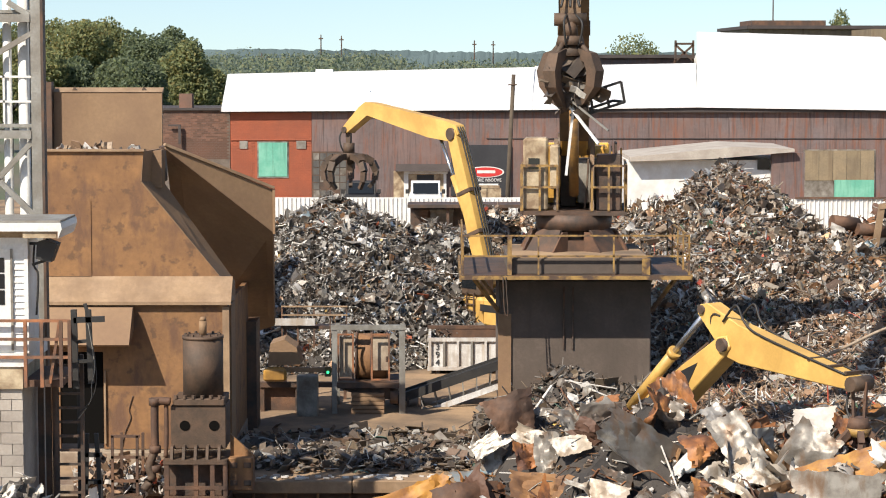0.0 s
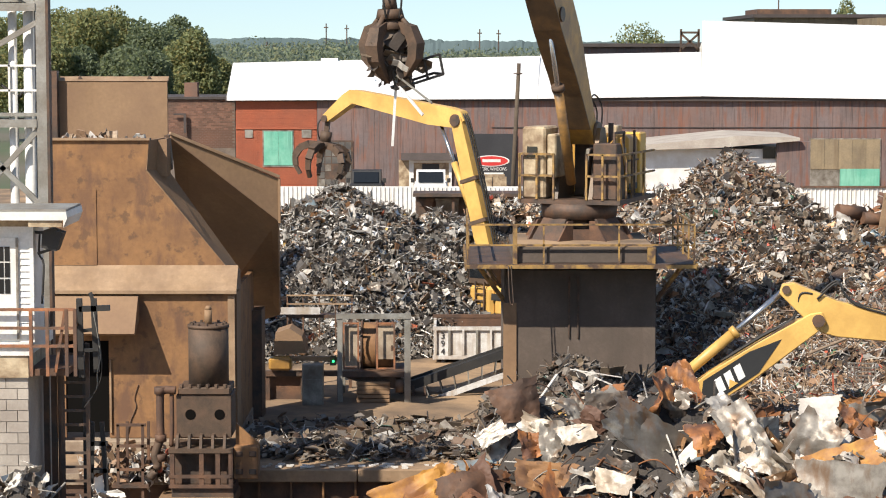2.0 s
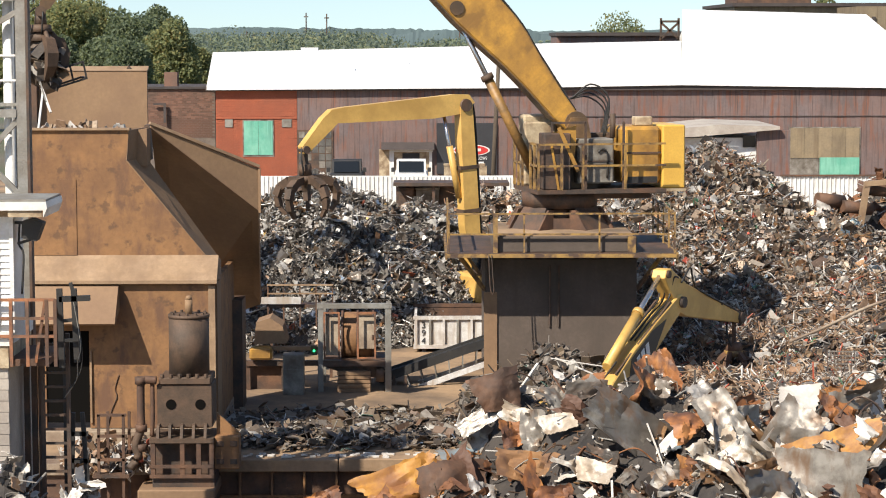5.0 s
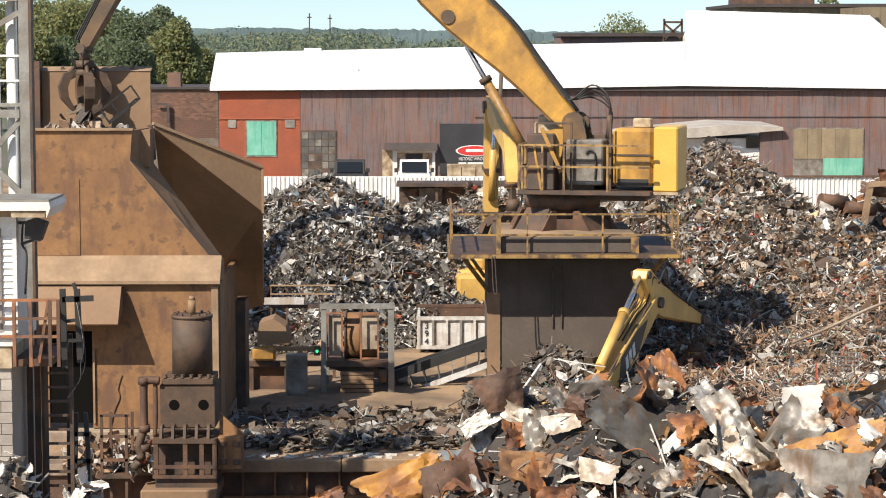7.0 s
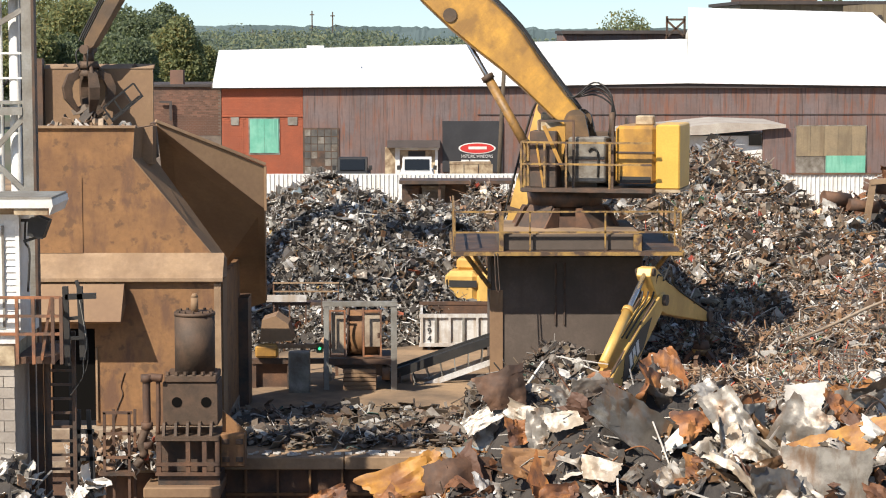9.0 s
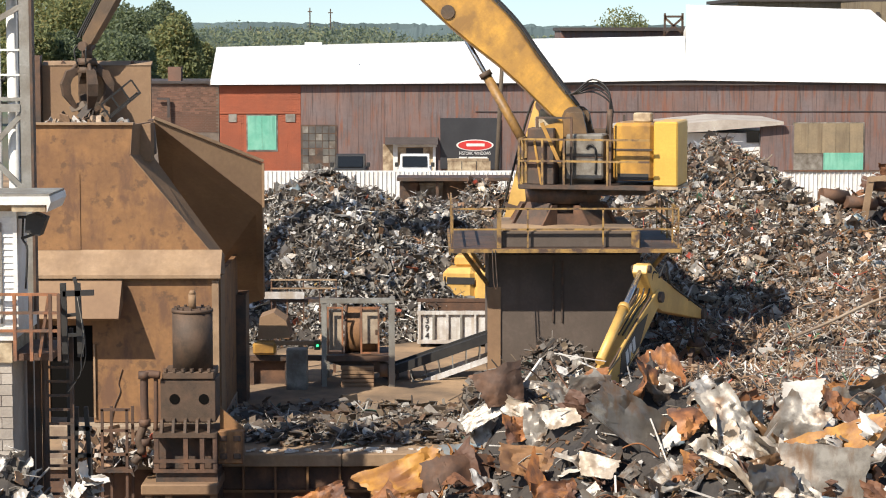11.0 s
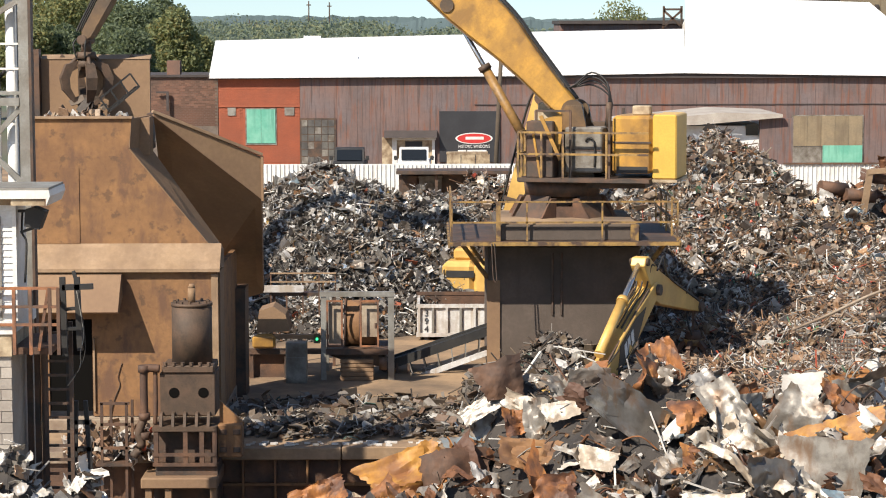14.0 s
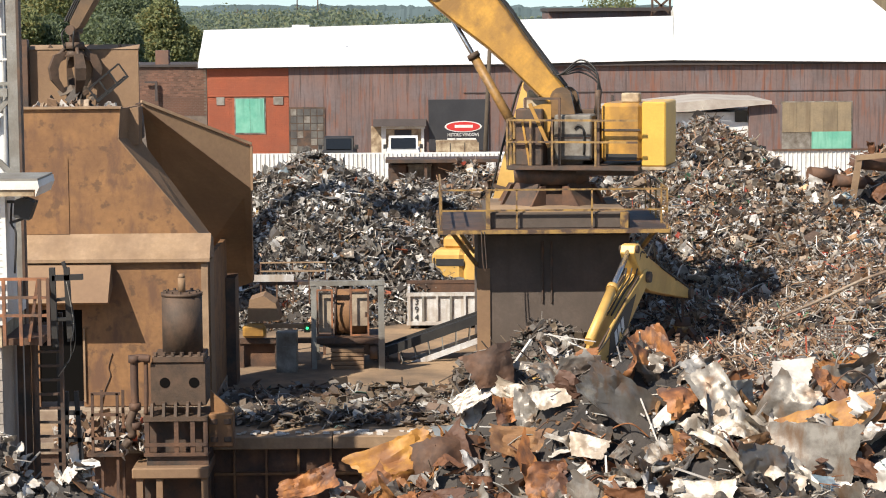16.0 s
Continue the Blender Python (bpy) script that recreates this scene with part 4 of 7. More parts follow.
    # back board
    D4 = 67.0
    part("back_board", box(B(), -11.514, -8.316, D4, D4 + 0.15, 4.224, 8.528), BROWN_PLATE, s, "plain brown back board")
    part("board_cap", prism(B(), [(D4 - 0.03, 8.528 + 0.002), (D4 + 0.35, 8.662), (D4 + 0.35, 8.528 + 0.002)], -11.531, -8.299, "x"), DUSTY_PLATE, s)
    part("board_post", box(B(), -11.784, -11.531, D4 - 0.3, D4 + 0.1, 4.224, 8.83), DARK_STEEL, s)
    for u in (135, 257):
        part("lifting_lug", prism(B(), [((u - 784) * 0.01683 - 0.06, 8.579), ((u - 784) * 0.01683 + 0.1, 8.579), ((u - 784) * 0.01683, 8.696)], D4 + 0.1, D4 + 0.14), DARK_STEEL, s)
    # heap of small scrap in the mouth is a thing of its own
    # hood with its dark mouth
    D5 = 51.9
    part("hood", prism(B(), [(D5 + 0.78, 3.722), (D5 + 0.58, 3.712), (D5 - 0.1, 2.922), (D5, 2.87), (D5 + 0.78, 3.159)], xl, -7.251, "x"), BROWN_PLATE, s, "dusty projecting hood over a doorway")
    # black sheet stands in for the shade inside the doorway
    part("doorway_black_sheet", box(B(), -8.99, -7.982, D + 0.04, D + 0.07, 0.466, 2.793), HOLE_BLACK, s, "black sheet standing in for the unlit doorway")
    part("door_jamb", box(B(), -7.967, -7.925, D - 0.06, D - 0.004, 0.466, 2.2), DUSTY_PLATE, s)
    hose_bm = hose(B(), [(-7.295, D - 0.02, 1.61), (-7.388, D - 0.02, 1.281), (-7.348, D - 0.02, 1.084), (-7.48, D - 0.02, 0.755), (-7.559, D - 0.02, 0.427)], 0.012, 4)
    part("crack", hose_bm, DARK_STEEL, s)


build_shredder()


# ---- scrap ----
def crumpled(name, rng, w, h, fold, material, parent=None, n=9, thick=0.012):
    """A torn sheet with sharp folds, a curl and small dents."""
    U, V = np.meshgrid(np.linspace(-0.5, 0.5, n + 1), np.linspace(-0.5, 0.5, n + 1), indexing="ij")
    torn = lambda: 1 - np.abs(np.linspace(rng.uniform(0, 0.5), rng.uniform(0, 0.5), n + 1) + rng.normal(0, 0.018, n + 1))
    left, right, near, far = torn(), torn(), torn(), torn()
    U = np.where(U < 0, U * left[None, :], U * right[None, :]) + rng.normal(0, 0.16 / n, U.shape)
    V = np.where(V < 0, V * near[:, None], V * far[:, None]) + rng.normal(0, 0.16 / n, U.shape)
    P = np.stack([U * w, V * h, np.zeros_like(U)], -1)
    for k in range(rng.integers(3, 7)):
        a, c = rng.uniform(0, 6.28), rng.uniform(-0.34, 0.34)
        d = U * math.cos(a) + V * math.sin(a) - c
        along = V * math.cos(a) - U * math.sin(a)
        near = np.abs(d) < 0.9 / n
        if near.sum() < 3:
            continue
        line, run = P[near], along[near]
        p0, axis = line.mean(0), line[run.argmax()] - line[run.argmin()]
        axis = Vector(axis / max(np.linalg.norm(axis), 1e-6))
        R = np.array(Matrix.Rotation(float(np.clip(rng.normal(0, 0.75) * fold, -1.9, 1.9)), 3, axis))
        side = d > 0
        P[side] = (P[side] - p0) @ R.T + p0
    # ridged crumpling between the folds
    s0, f0 = rng.uniform(0, 90), rng.uniform(2.0, 3.6)
    ridge = np.array([abs(noise.noise((a * f0 + s0, b * f0, s0))) + 0.5 * abs(noise.noise((a * f0 * 2.3, b * f0 * 2.3 + s0, 3.0))) for a, b in zip(U.ravel() * max(w / h, 1), V.ravel() * max(h / w, 1))]).reshape(U.shape)
    P[..., 2] += ridge * 0.24 * min(fold, 0.9) * min(w, h)
    P += rng.normal(0, 0.005 * min(fold, 1.0) * min(w, h), P.shape)
    P -= P.reshape(-1, 3).mean(0)
    top = P.reshape(-1, 3)
    m = n + 1
    verts = np.concatenate([top + np.array([0, 0, thick]), top])
    i = np.arange(m * m).reshape(m, m)
    q = np.stack([i[:-1, :-1], i[1:, :-1], i[1:, 1:], i[:-1, 1:]], -1).reshape(-1, 4)
    rim = np.concatenate([i[:, 0], i[-1, 1:], i[-2::-1, -1], i[0, -2:0:-1]])
    nxt = np.roll(rim, -1)
    faces = np.concatenate([q, q[:, ::-1] + m * m, np.stack([nxt, rim, rim + m * m, nxt + m * m], -1)])
    me = from_arrays(name, verts, faces, material, True)
    me.set_sharp_from_angle(angle=radians(33))
    o = new(name, me)
    o.parent = parent
    return o


def heap_height(x, y, peaks, floor):
    """Slumped cones: the highest of several (x, y, top, radius along, radius across)."""
    h = np.full(np.shape(x), floor, float)
    for px, py, top, rx, ry in peaks:
        d = np.sqrt(((x - px) / rx) ** 2 + ((y - py) / ry) ** 2)
        h = np.maximum(h, floor + (top - floor) * (1 - d) * (1 + 0.25 * d))
    return h


def heap(name, label, peaks, floor, area, plates, bars, size, material, seed, core=HEAP_CORE, step=0.5, rough=0.25, bend=1.9, thick=0.014, sheets=0):
    rng = np.random.default_rng(seed)
    x0, x1, y0, y1 = area
    nx, ny = int((x1 - x0) / step) + 1, int((y1 - y0) / step) + 1
    gx, gy = np.meshgrid(np.linspace(x0, x1, nx), np.linspace(y0, y1, ny))
    wob = np.array([noise.noise((a * 0.45, b * 0.45, seed)) for a, b in zip(gx.ravel(), gy.ravel())]).reshape(gx.shape)
    gz = heap_height(gx, gy, peaks, floor) + 0.55 * wob * (heap_height(gx, gy, peaks, floor) > floor + 0.3) + rng.normal(0, rough * 0.35, gx.shape)
    edge = (gx == x0) | (gx == x1) | (gy == y0) | (gy == y1)
    gz = np.where(heap_height(gx, gy, peaks, floor) <= floor + 0.02, floor - 0.25, gz)
    v = np.stack([gx, gy, gz], -1).reshape(-1, 3)
    i = np.arange(nx * ny).reshape(ny, nx)
    f = np.stack([i[:-1, :-1], i[:-1, 1:], i[1:, 1:], i[1:, :-1]], -1).reshape(-1, 4)
    h = thing(name, label, "scrap heap", (0, 0, 0), kind="stuff")
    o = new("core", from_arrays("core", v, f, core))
    o.parent = h
    # loose pieces on the slopes that can be seen
    def scatter(n):
        px, py = rng.uniform(x0, x1, n * 3), rng.uniform(y0, y1, n * 3)
        hh = heap_height(px, py, peaks, floor)
        keep = np.where(hh > floor + 0.05)[0][:n]
        px, py = px[keep], py[keep]
        fx, fy = (px - x0) / (x1 - x0) * (nx - 1), (py - y0) / (y1 - y0) * (ny - 1)
        ix, iy = np.clip(fx.astype(int), 0, nx - 2), np.clip(fy.astype(int), 0, ny - 2)
        u, w = fx - ix, fy - iy
        z = gz[iy, ix] * (1 - u) * (1 - w) + gz[iy, ix + 1] * u * (1 - w) + gz[iy + 1, ix] * (1 - u) * w + gz[iy + 1, ix + 1] * u * w
        return np.stack([px, py, z + rng.uniform(-0.05, 0.22, len(px)) * size / 0.4], 1)
    p = scatter(plates)
    v, f = bent_plates(rng, p, size * rng.choice([0.45, 0.7, 1.0, 1.7], len(p), p=[0.4, 0.33, 0.2, 0.07]), bend=bend, thick=thick)
    o = new("loose_pieces", from_arrays("loose_pieces", v, f, material))
    o.parent = h
    tagged(o, kind="stuff")
    for q in scatter(sheets):
        m = (SHEET_WHITE, SHEET_METAL, SHEET_METAL, SHEET_METAL)[rng.integers(0, 4)]
        o = crumpled("sheet", rng, rng.uniform(0.35, 0.95), rng.uniform(0.25, 0.6), rng.uniform(0.5, 1.2), m, h)
        o.location, o.rotation_euler = q + np.array([0, -0.1, 0.1]), (rng.normal(0.7, 0.4), rng.normal(0, 0.5), rng.uniform(0, 6.28))
    p = scatter(bars)
    v, f = sticks(rng, p, size * 3.0, 0.011)
    o = new("loose_bars", from_arrays("loose_bars", v, f, material))
    o.parent = h
    tagged(o, kind="stuff")
    return h, (lambda px, py: float(heap_height(np.array([px]), np.array([py]), peaks, floor)[0]))


heap("scrap_heap", "tall heap of grey shredded mixed scrap metal",
     [(-3.656, 75, 5.131, 5.0, 7.5), (-1.89, 76, 4.389, 4.5, 7.0), (-5.257, 75, 3.931, 4.5, 7.5), (-0.271, 77, 3.975, 4.5, 7.0), (-2.641, 73, 3.112, 5, 4.5), (-0.455, 75.5, 2.611, 4, 4.5)],
     0.0, (-7.613, 2.186, 67, 83), 29000, 2600, 0.23, SCRAP_GREY, 11, sheets=90)
heap("scrap_heap", "low heap of mixed scrap behind the crane",
     [(1.729, 80, 4.24, 4.5, 5), (3.136, 80, 4.36, 4.5, 5), (4.945, 80, 4.3, 5, 5)],
     0.0, (0.322, 6.754, 75, 84.5), 7500, 900, 0.23, SCRAP_BROWN, 12, sheets=25)
heap("scrap_heap", "towering heap of mixed brown and silver scrap metal",
     [(9.789, 77, 6.285, 4.6, 9.5), (8.707, 76, 5.795, 4.0, 9), (10.808, 76, 5.453, 4.2, 9), (7.18, 76, 4.94, 4.5, 9), (11.985, 75, 4.119, 4.5, 9), (9.647, 73, 4.39, 6.5, 8.5), (12.591, 72, 3.83, 6.0, 8), (7.456, 74, 3.303, 4.0, 6.5), (14.761, 72, 2.93, 6, 9)],
     0.0, (5.079, 17.873, 62.5, 88), 42000, 5000, 0.23, SCRAP_BROWN, 13, sheets=150)
heap("scrap_heap", "rust-brown tangle of wire and scrap", [(11.38, 67, 1.879, 4.4, 6), (13.4, 67, 2.214, 4.4, 6), (9.552, 66, 1.498, 3.4, 5), (11.243, 62.5, 0.984, 3.8, 5), (7.6, 56.5, 0.75, 3.2, 5.5), (10.2, 56, 0.8, 4, 5.5)],
     0.0, (4.9, 15.051, 51.6, 72), 11500, 7000, 0.22, SCRAP_RUST, 14, sheets=30)
heap("scrap_heap", "dark mixed scrap around the crane foot", [(3.237, 58, 1.2, 2.2, 2.6), (1.879, 55, 1.05, 1.7, 3), (4.9, 58, 1.25, 2.2, 2.6)],
     0.0, (0.802, 5.958, 52, 60.4), 2600, 260, 0.27, SCRAP_DARK, 15)


def litter():
    rng = np.random.default_rng(21)
    n = 4200
    p = np.stack([rng.uniform(-4.939, 1.302, n), rng.triangular(51.2, 52.4, 57.5, n), np.zeros(n)], 1)
    p[:, 2] = 0.03 + 0.2 * rng.random(n) * np.clip((57 - p[:, 1]) / 4, 0.2, 1)
    v, f = bent_plates(rng, p, 0.19 * rng.choice([0.5, 0.8, 1.2, 2.2], n, p=[0.4, 0.3, 0.2, 0.1]), flat=0.85)
    # dark tones also stand for the hopper's shade over this strip
    o = new("scrap_litter", from_arrays("scrap_litter", v, f, SCRAP_DARK))
    tagged(o, "flattened grey scrap littering the yard floor", "scrap", kind="stuff")
    p = p[:220] + np.array([0, 0, 0.05])
    v, f = sticks(rng, p * np.array([1, 1, 0.6]), 0.7, 0.012)
    o = new("bar_litter", from_arrays("bar_litter", v, f, SCRAP_GREY))
    tagged(o, "loose bars and wire littering the yard floor", "scrap", kind="stuff")


litter()


def build_front_pile():
    peaks = [(5.975, 47.5, 2.05, 3.6, 5.5), (7.865, 47.5, 1.95, 3.5, 5.5), (9.282, 47.5, 2.0, 3.5, 6), (3.3, 48.5, 2.35, 2.9, 5.0), (4.7, 48.3, 2.4, 3.0, 5.0),
             (2.044, 49, 1.85, 2.2, 4.2), (0.917, 48, 0.44, 2.2, 4.0), (-0.95, 44.5, 0.05, 2.6, 3), (0.5, 44.5, 0.45, 2.4, 3), (5.575, 43, 1.1, 6, 4)]
    pile, height = heap("scrap_pile", "large pile of crumpled sheet metal and rusty plate", peaks, -2.0, (-2.589, 10.818, 40, 52.5), 3600, 900, 0.17, SCRAP_BROWN, 31, step=0.4)
    rng = np.random.default_rng(8)
    done = 0
    while done < 520:
        x, y = rng.uniform(-1.6, 10.124), (rng.uniform(42.0, 50.5) if done < 250 else rng.uniform(41.6, 46.0))
        z = height(x, y)
        if z < -0.8:
            continue
        east = x / y
        rusty = rng.random() < (0.62 if east < 0.03 else 0.36 if east < 0.06 else 0.22)
        s = rng.choice([0.35, 0.6, 0.9, 1.2], p=[0.3, 0.36, 0.25, 0.09])
        m = SHEET_RUST if rusty else ((SHEET_WHITE, SHEET_CREAM)[done % 2] if rng.random() < 0.2 else (SHEET_METAL, DULL_SHEET, SHEET_METAL, DULL_SHEET, SHEET_METAL, DARK_SHEET)[done % 6])
        o = crumpled("sheet", rng, s * rng.uniform(0.9, 1.7), s * rng.uniform(0.4, 0.9), rng.uniform(0.6, 1.5), m, pile, n=10)
        o.location = (x, y - 0.1, z + 0.17)
        o.rotation_euler = (rng.normal(0.8, 0.5), rng.normal(0, 0.5), rng.uniform(-1.3, 1.3))
        done += 1
    for k in range(56):
        x, y = rng.uniform(0.532, 9.893), rng.uniform(42.0, 50.0)
        z = height(x, y)
        d = Vector((rng.normal(), rng.normal() * 0.6, rng.normal() * 0.4)).normalized() * rng.uniform(0.3, 0.8)
        p = Vector((x, y, z + 0.25))
        part("bar", bar(B(), p - d, p + d, rng.uniform(0.02, 0.06), rng.uniform(0.012, 0.04)), (SHEET_WHITE, SHEET_METAL, SHEET_RUST)[k % 3], pile)
    for k in range(34):
        x, y = rng.uniform(0.763, 9.893), rng.uniform(42.0, 49.5)
        q = Vector((x, y, height(x, y) + 0.15))
        d = Vector((rng.normal(), rng.normal() * 0.5, 0)).normalized() * rng.uniform(0.3, 0.7)
        lift_up = Vector((0, 0, rng.uniform(0.1, 0.5)))
        part("wire", hose(B(), [q - d, q - d * 0.4 + lift_up * 0.8, q + d * 0.3 + lift_up, q + d], rng.uniform(0.008, 0.02), 5), (GALV, DARK_STEEL, SHEET_RUST)[k % 3], pile)

    # plates that stand out: bearing, drop below the eye, width, height, fold, turns
    def plate(u, v, w, h, fold, m, rot, lab):
        dd = 41.0
        while dd < 48.8 and height((u - 784) * dd * 0.0002512, dd) + 0.12 < 9.5 - (v - 105) * dd / 4000:
            dd += 0.1
        dd -= 0.5
        o = crumpled("sheet", rng, w * 1.22, h * 1.22, fold, m, pile, n=15)
        o.location = ((u - 784) * dd * 0.0002512, dd, 9.5 - (v - 105) * dd / 4000)
        o.rotation_euler = [radians(a) for a in rot]
        tagged(o, lab)
    plate(1146, 806, 3.1, 1.15, 0.45, DARK_SHEET, (58, 33, 8), "long bent dark grey sheet")
    plate(1157, 738, 1.2, 1.15, 0.7, SHEET_ORANGE, (72, 18, 12), "folded rust-orange plate")
    plate(1200, 708, 1.0, 1.6, 0.6, SHEET_ORANGE, (80, -22, -30), "dark rust folded plate standing up")
    plate(1251, 801, 1.0, 0.8, 1.1, SHEET_ORANGE, (60, 10, 30), "torn rust plate")
    plate(1308, 785, 0.75, 1.45, 0.6, DULL_SHEET, (66, -30, 12), "tall bent tan-grey sheet")
    plate(1352, 790, 0.7, 1.0, 0.7, SHEET_WHITE, (60, -18, 16), "torn white sheet")
    plate(1442, 746, 0.95, 0.6, 0.3, SHEET_WHITE, (48, 6, 12), "white sheet lying flat")
    plate(1366, 852, 1.1, 0.8, 1.1, SHEET_CREAM, (58, 12, -14), "crumpled cream sheet")
    plate(1330, 888, 0.8, 1.6, 0.9, SHEET_CREAM, (62, -28, 22), "folded pale sheet")
    plate(1393, 921, 1.3, 1.2, 0.5, DARK_SHEET, (74, 10, 30), "dark grey plate")
    plate(1491, 908, 1.75, 1.35, 0.10, DULL_SHEET, (80, -4, -6), "flat grey panel")
    plate(1516, 838, 2.3, 0.85, 0.45, SHEET_YELLOW, (68, -17, 8), "faded yellow curled sheet")
    plate(1236, 891, 1.0, 0.7, 0.8, DULL_SHEET, (58, 6, 20), "bent dull grey sheet")
    plate(1130, 948, 0.8, 0.6, 0.6, SHEET_WHITE, (50, 10, 20), "white torn sheet")
    plate(1190, 950, 0.7, 0.6, 0.6, SHEET_WHITE, (50, -20, 60), "white torn sheet")
    plate(1078, 881, 0.8, 0.45, 0.3, SHEET_CREAM, (48, 8, -10), "cream sheet")
    plate(1508, 788, 0.9, 0.8, 0.9, SHEET_ORANGE, (65, 30, 10), "rust-brown plate")
    plate(1438, 803, 1.1, 1.2, 0.6, DULL_SHEET, (68, 20, -12), "brownish grey bent sheet")
    plate(905, 735, 1.3, 1.0, 0.7, RUST_BEAM, (64, -24, 8), "brown curled plate")
    plate(868, 790, 1.0, 0.45, 0.3, DARK_SHEET, (60, -28, 0), "narrow dark plate")
    plate(1008, 752, 0.9, 1.2, 0.7, DULL_SHEET, (66, -14, 14), "crumpled grey sheet")
    plate(1013, 792, 0.75, 0.45, 0.25, SHEET_CREAM, (50, -16, 8), "cream sheet offcut")
    plate(973, 814, 0.9, 1.1, 1.0, DULL_SHEET, (62, 16, -20), "curled grey sheet")
    plate(740, 898, 2.0, 0.9, 0.55, SHEET_YELLOW, (64, -20, 14), "curled orange-yellow sheet")
    plate(782, 944, 1.6, 0.8, 0.8, SHEET_YELLOW, (58, -6, 10), "orange-yellow torn sheet")
    plate(578, 944, 1.3, 0.7, 0.8, SHEET_ORANGE, (58, -8, 16), "orange rust curled plate")
    plate(640, 960, 1.0, 0.6, 0.9, SHEET_CREAM, (58, 12, -16), "torn pale rusted sheet")
    plate(823, 908, 1.9, 1.2, 0.5, RUST_BEAM, (66, -10, 18), "broad dark rust sheet")
    plate(843, 855, 0.95, 0.7, 0.35, SHEET_BLUE, (58, -16, 20), "blue-grey corrugated offcut")
    plate(968, 872, 1.8, 0.8, 0.6, RUST_PLATE, (58, 8, -8), "broad brown rust sheet")
    plate(968, 912, 1.2, 1.1, 1.2, SHEET_ORANGE, (64, 14, 20), "crumpled rust-orange plate")
    plate(1005, 945, 1.2, 0.8, 1.1, SHEET_ORANGE, (60, -10, -14), "crumpled rust-orange plate")
    plate(880, 922, 0.9, 0.8, 0.8, SHEET_METAL, (60, 12, 30), "torn grey sheet")
    plate(938, 812, 0.7, 0.7, 1.1, SHEET_ORANGE, (60, 0, 20), "small orange rust plate")


build_front_pile()


def build_rusty_lumps():
    rng = np.random.default_rng(61)
    t, height = heap("rusty_heap", "heap of large rust-orange plates and tanks beside the tall heap", [(13.672, 76, 4.218, 3.4, 5), (15.188, 75, 4.906, 3.6, 5)], 0.0, (11.763, 17.873, 71, 81), 2500, 700, 0.26, SCRAP_RUST, 62)
    for k in range(30):
        x, y = rng.uniform(12.361, 15.753), rng.uniform(72.2, 76)
        o = crumpled("plate", rng, rng.uniform(0.5, 1.1), rng.uniform(0.4, 0.8), rng.uniform(0.6, 1.3), SHEET_RUST, t)
        o.location, o.rotation_euler = (x, y, height(x, y) + 0.2), (rng.normal(0.7, 0.4), rng.normal(0, 0.5), rng.uniform(0, 6.28))
    for u, v, l, r in ((1470, 392, 0.9, 0.22), (1515, 405, 1.0, 0.2), (1560, 372, 1.0, 0.25)):
        p = Vector(((u - 784) * 0.0184, 73.2, 9.5 - (v - 105) * 0.0183))
        part("tank", rod(B(), p, p + Vector((l, 0.3, -0.12)), r, 14), RUST_BEAM, t)
    a, b = Vector((13.921, 73.0, 2.839)), Vector((14.159, 72.8, 4.755))
    part("beam", bar(B(), a, b, 0.2, 0.16), DUSTY_PLATE, t, "tan steel beam standing on end")
    part("beam", bar(B(), b - Vector((0.1, 0, 0)), b + Vector((1.6, 0, 0.15)), 0.2, 0.16), DUSTY_PLATE, t)
    m = thing("wire_mesh_panel", "rusty woven wire mesh panel leaning on the scrap", "mesh")
    y = 59.0
    P = lambda u, v: Vector(((u - 773) * y * 0.00025125, y + (v - 640) * -0.006, 9.5 - (v + 34 - 105) * y / 4000))
    for k in range(9):
        part("wire", bar(B(), P(1482 + 6 * k, 630), P(1480 + 6 * k, 708), 0.03), DARK_STEEL, m)
    for k in range(12):
        part("wire", bar(B(), P(1482, 631 + 7 * k), P(1532, 633 + 7 * k), 0.03), GALV, m)
    g = thing("long_pole", "long pale bent pole lying across the scrap", "pole")
    part("shaft", hose(B(), [P(1415, 615), P(1480, 590), P(1560, 555), P(1640, 530)], 0.045, 6), PALE_CONCRETE, g)


build_rusty_lumps()


# ---- pedestal crane ----
CRANE = (3.656, 63.0)
DECK = 5.333


def handrail(name, parent, pts, height, levels, material, posts, r=0.023, first=0):
    """Posts and rails along a line of corner points; every post and rail run is a part."""
    for a, b in zip(pts, pts[1:]):
        a, b = Vector(a), Vector(b)
        n = max(1, round((b - a).length / posts))
        for i in range(first, n + 1):
            q = a.lerp(b, i / n)
            part("post", bar(B(), q, q + Vector((0, 0, height)), r * 2), material, parent)
        for l in levels:
            part("rail", bar(B(), a + Vector((0, 0, height * l)), b + Vector((0, 0, height * l)), r * 2), material, parent)


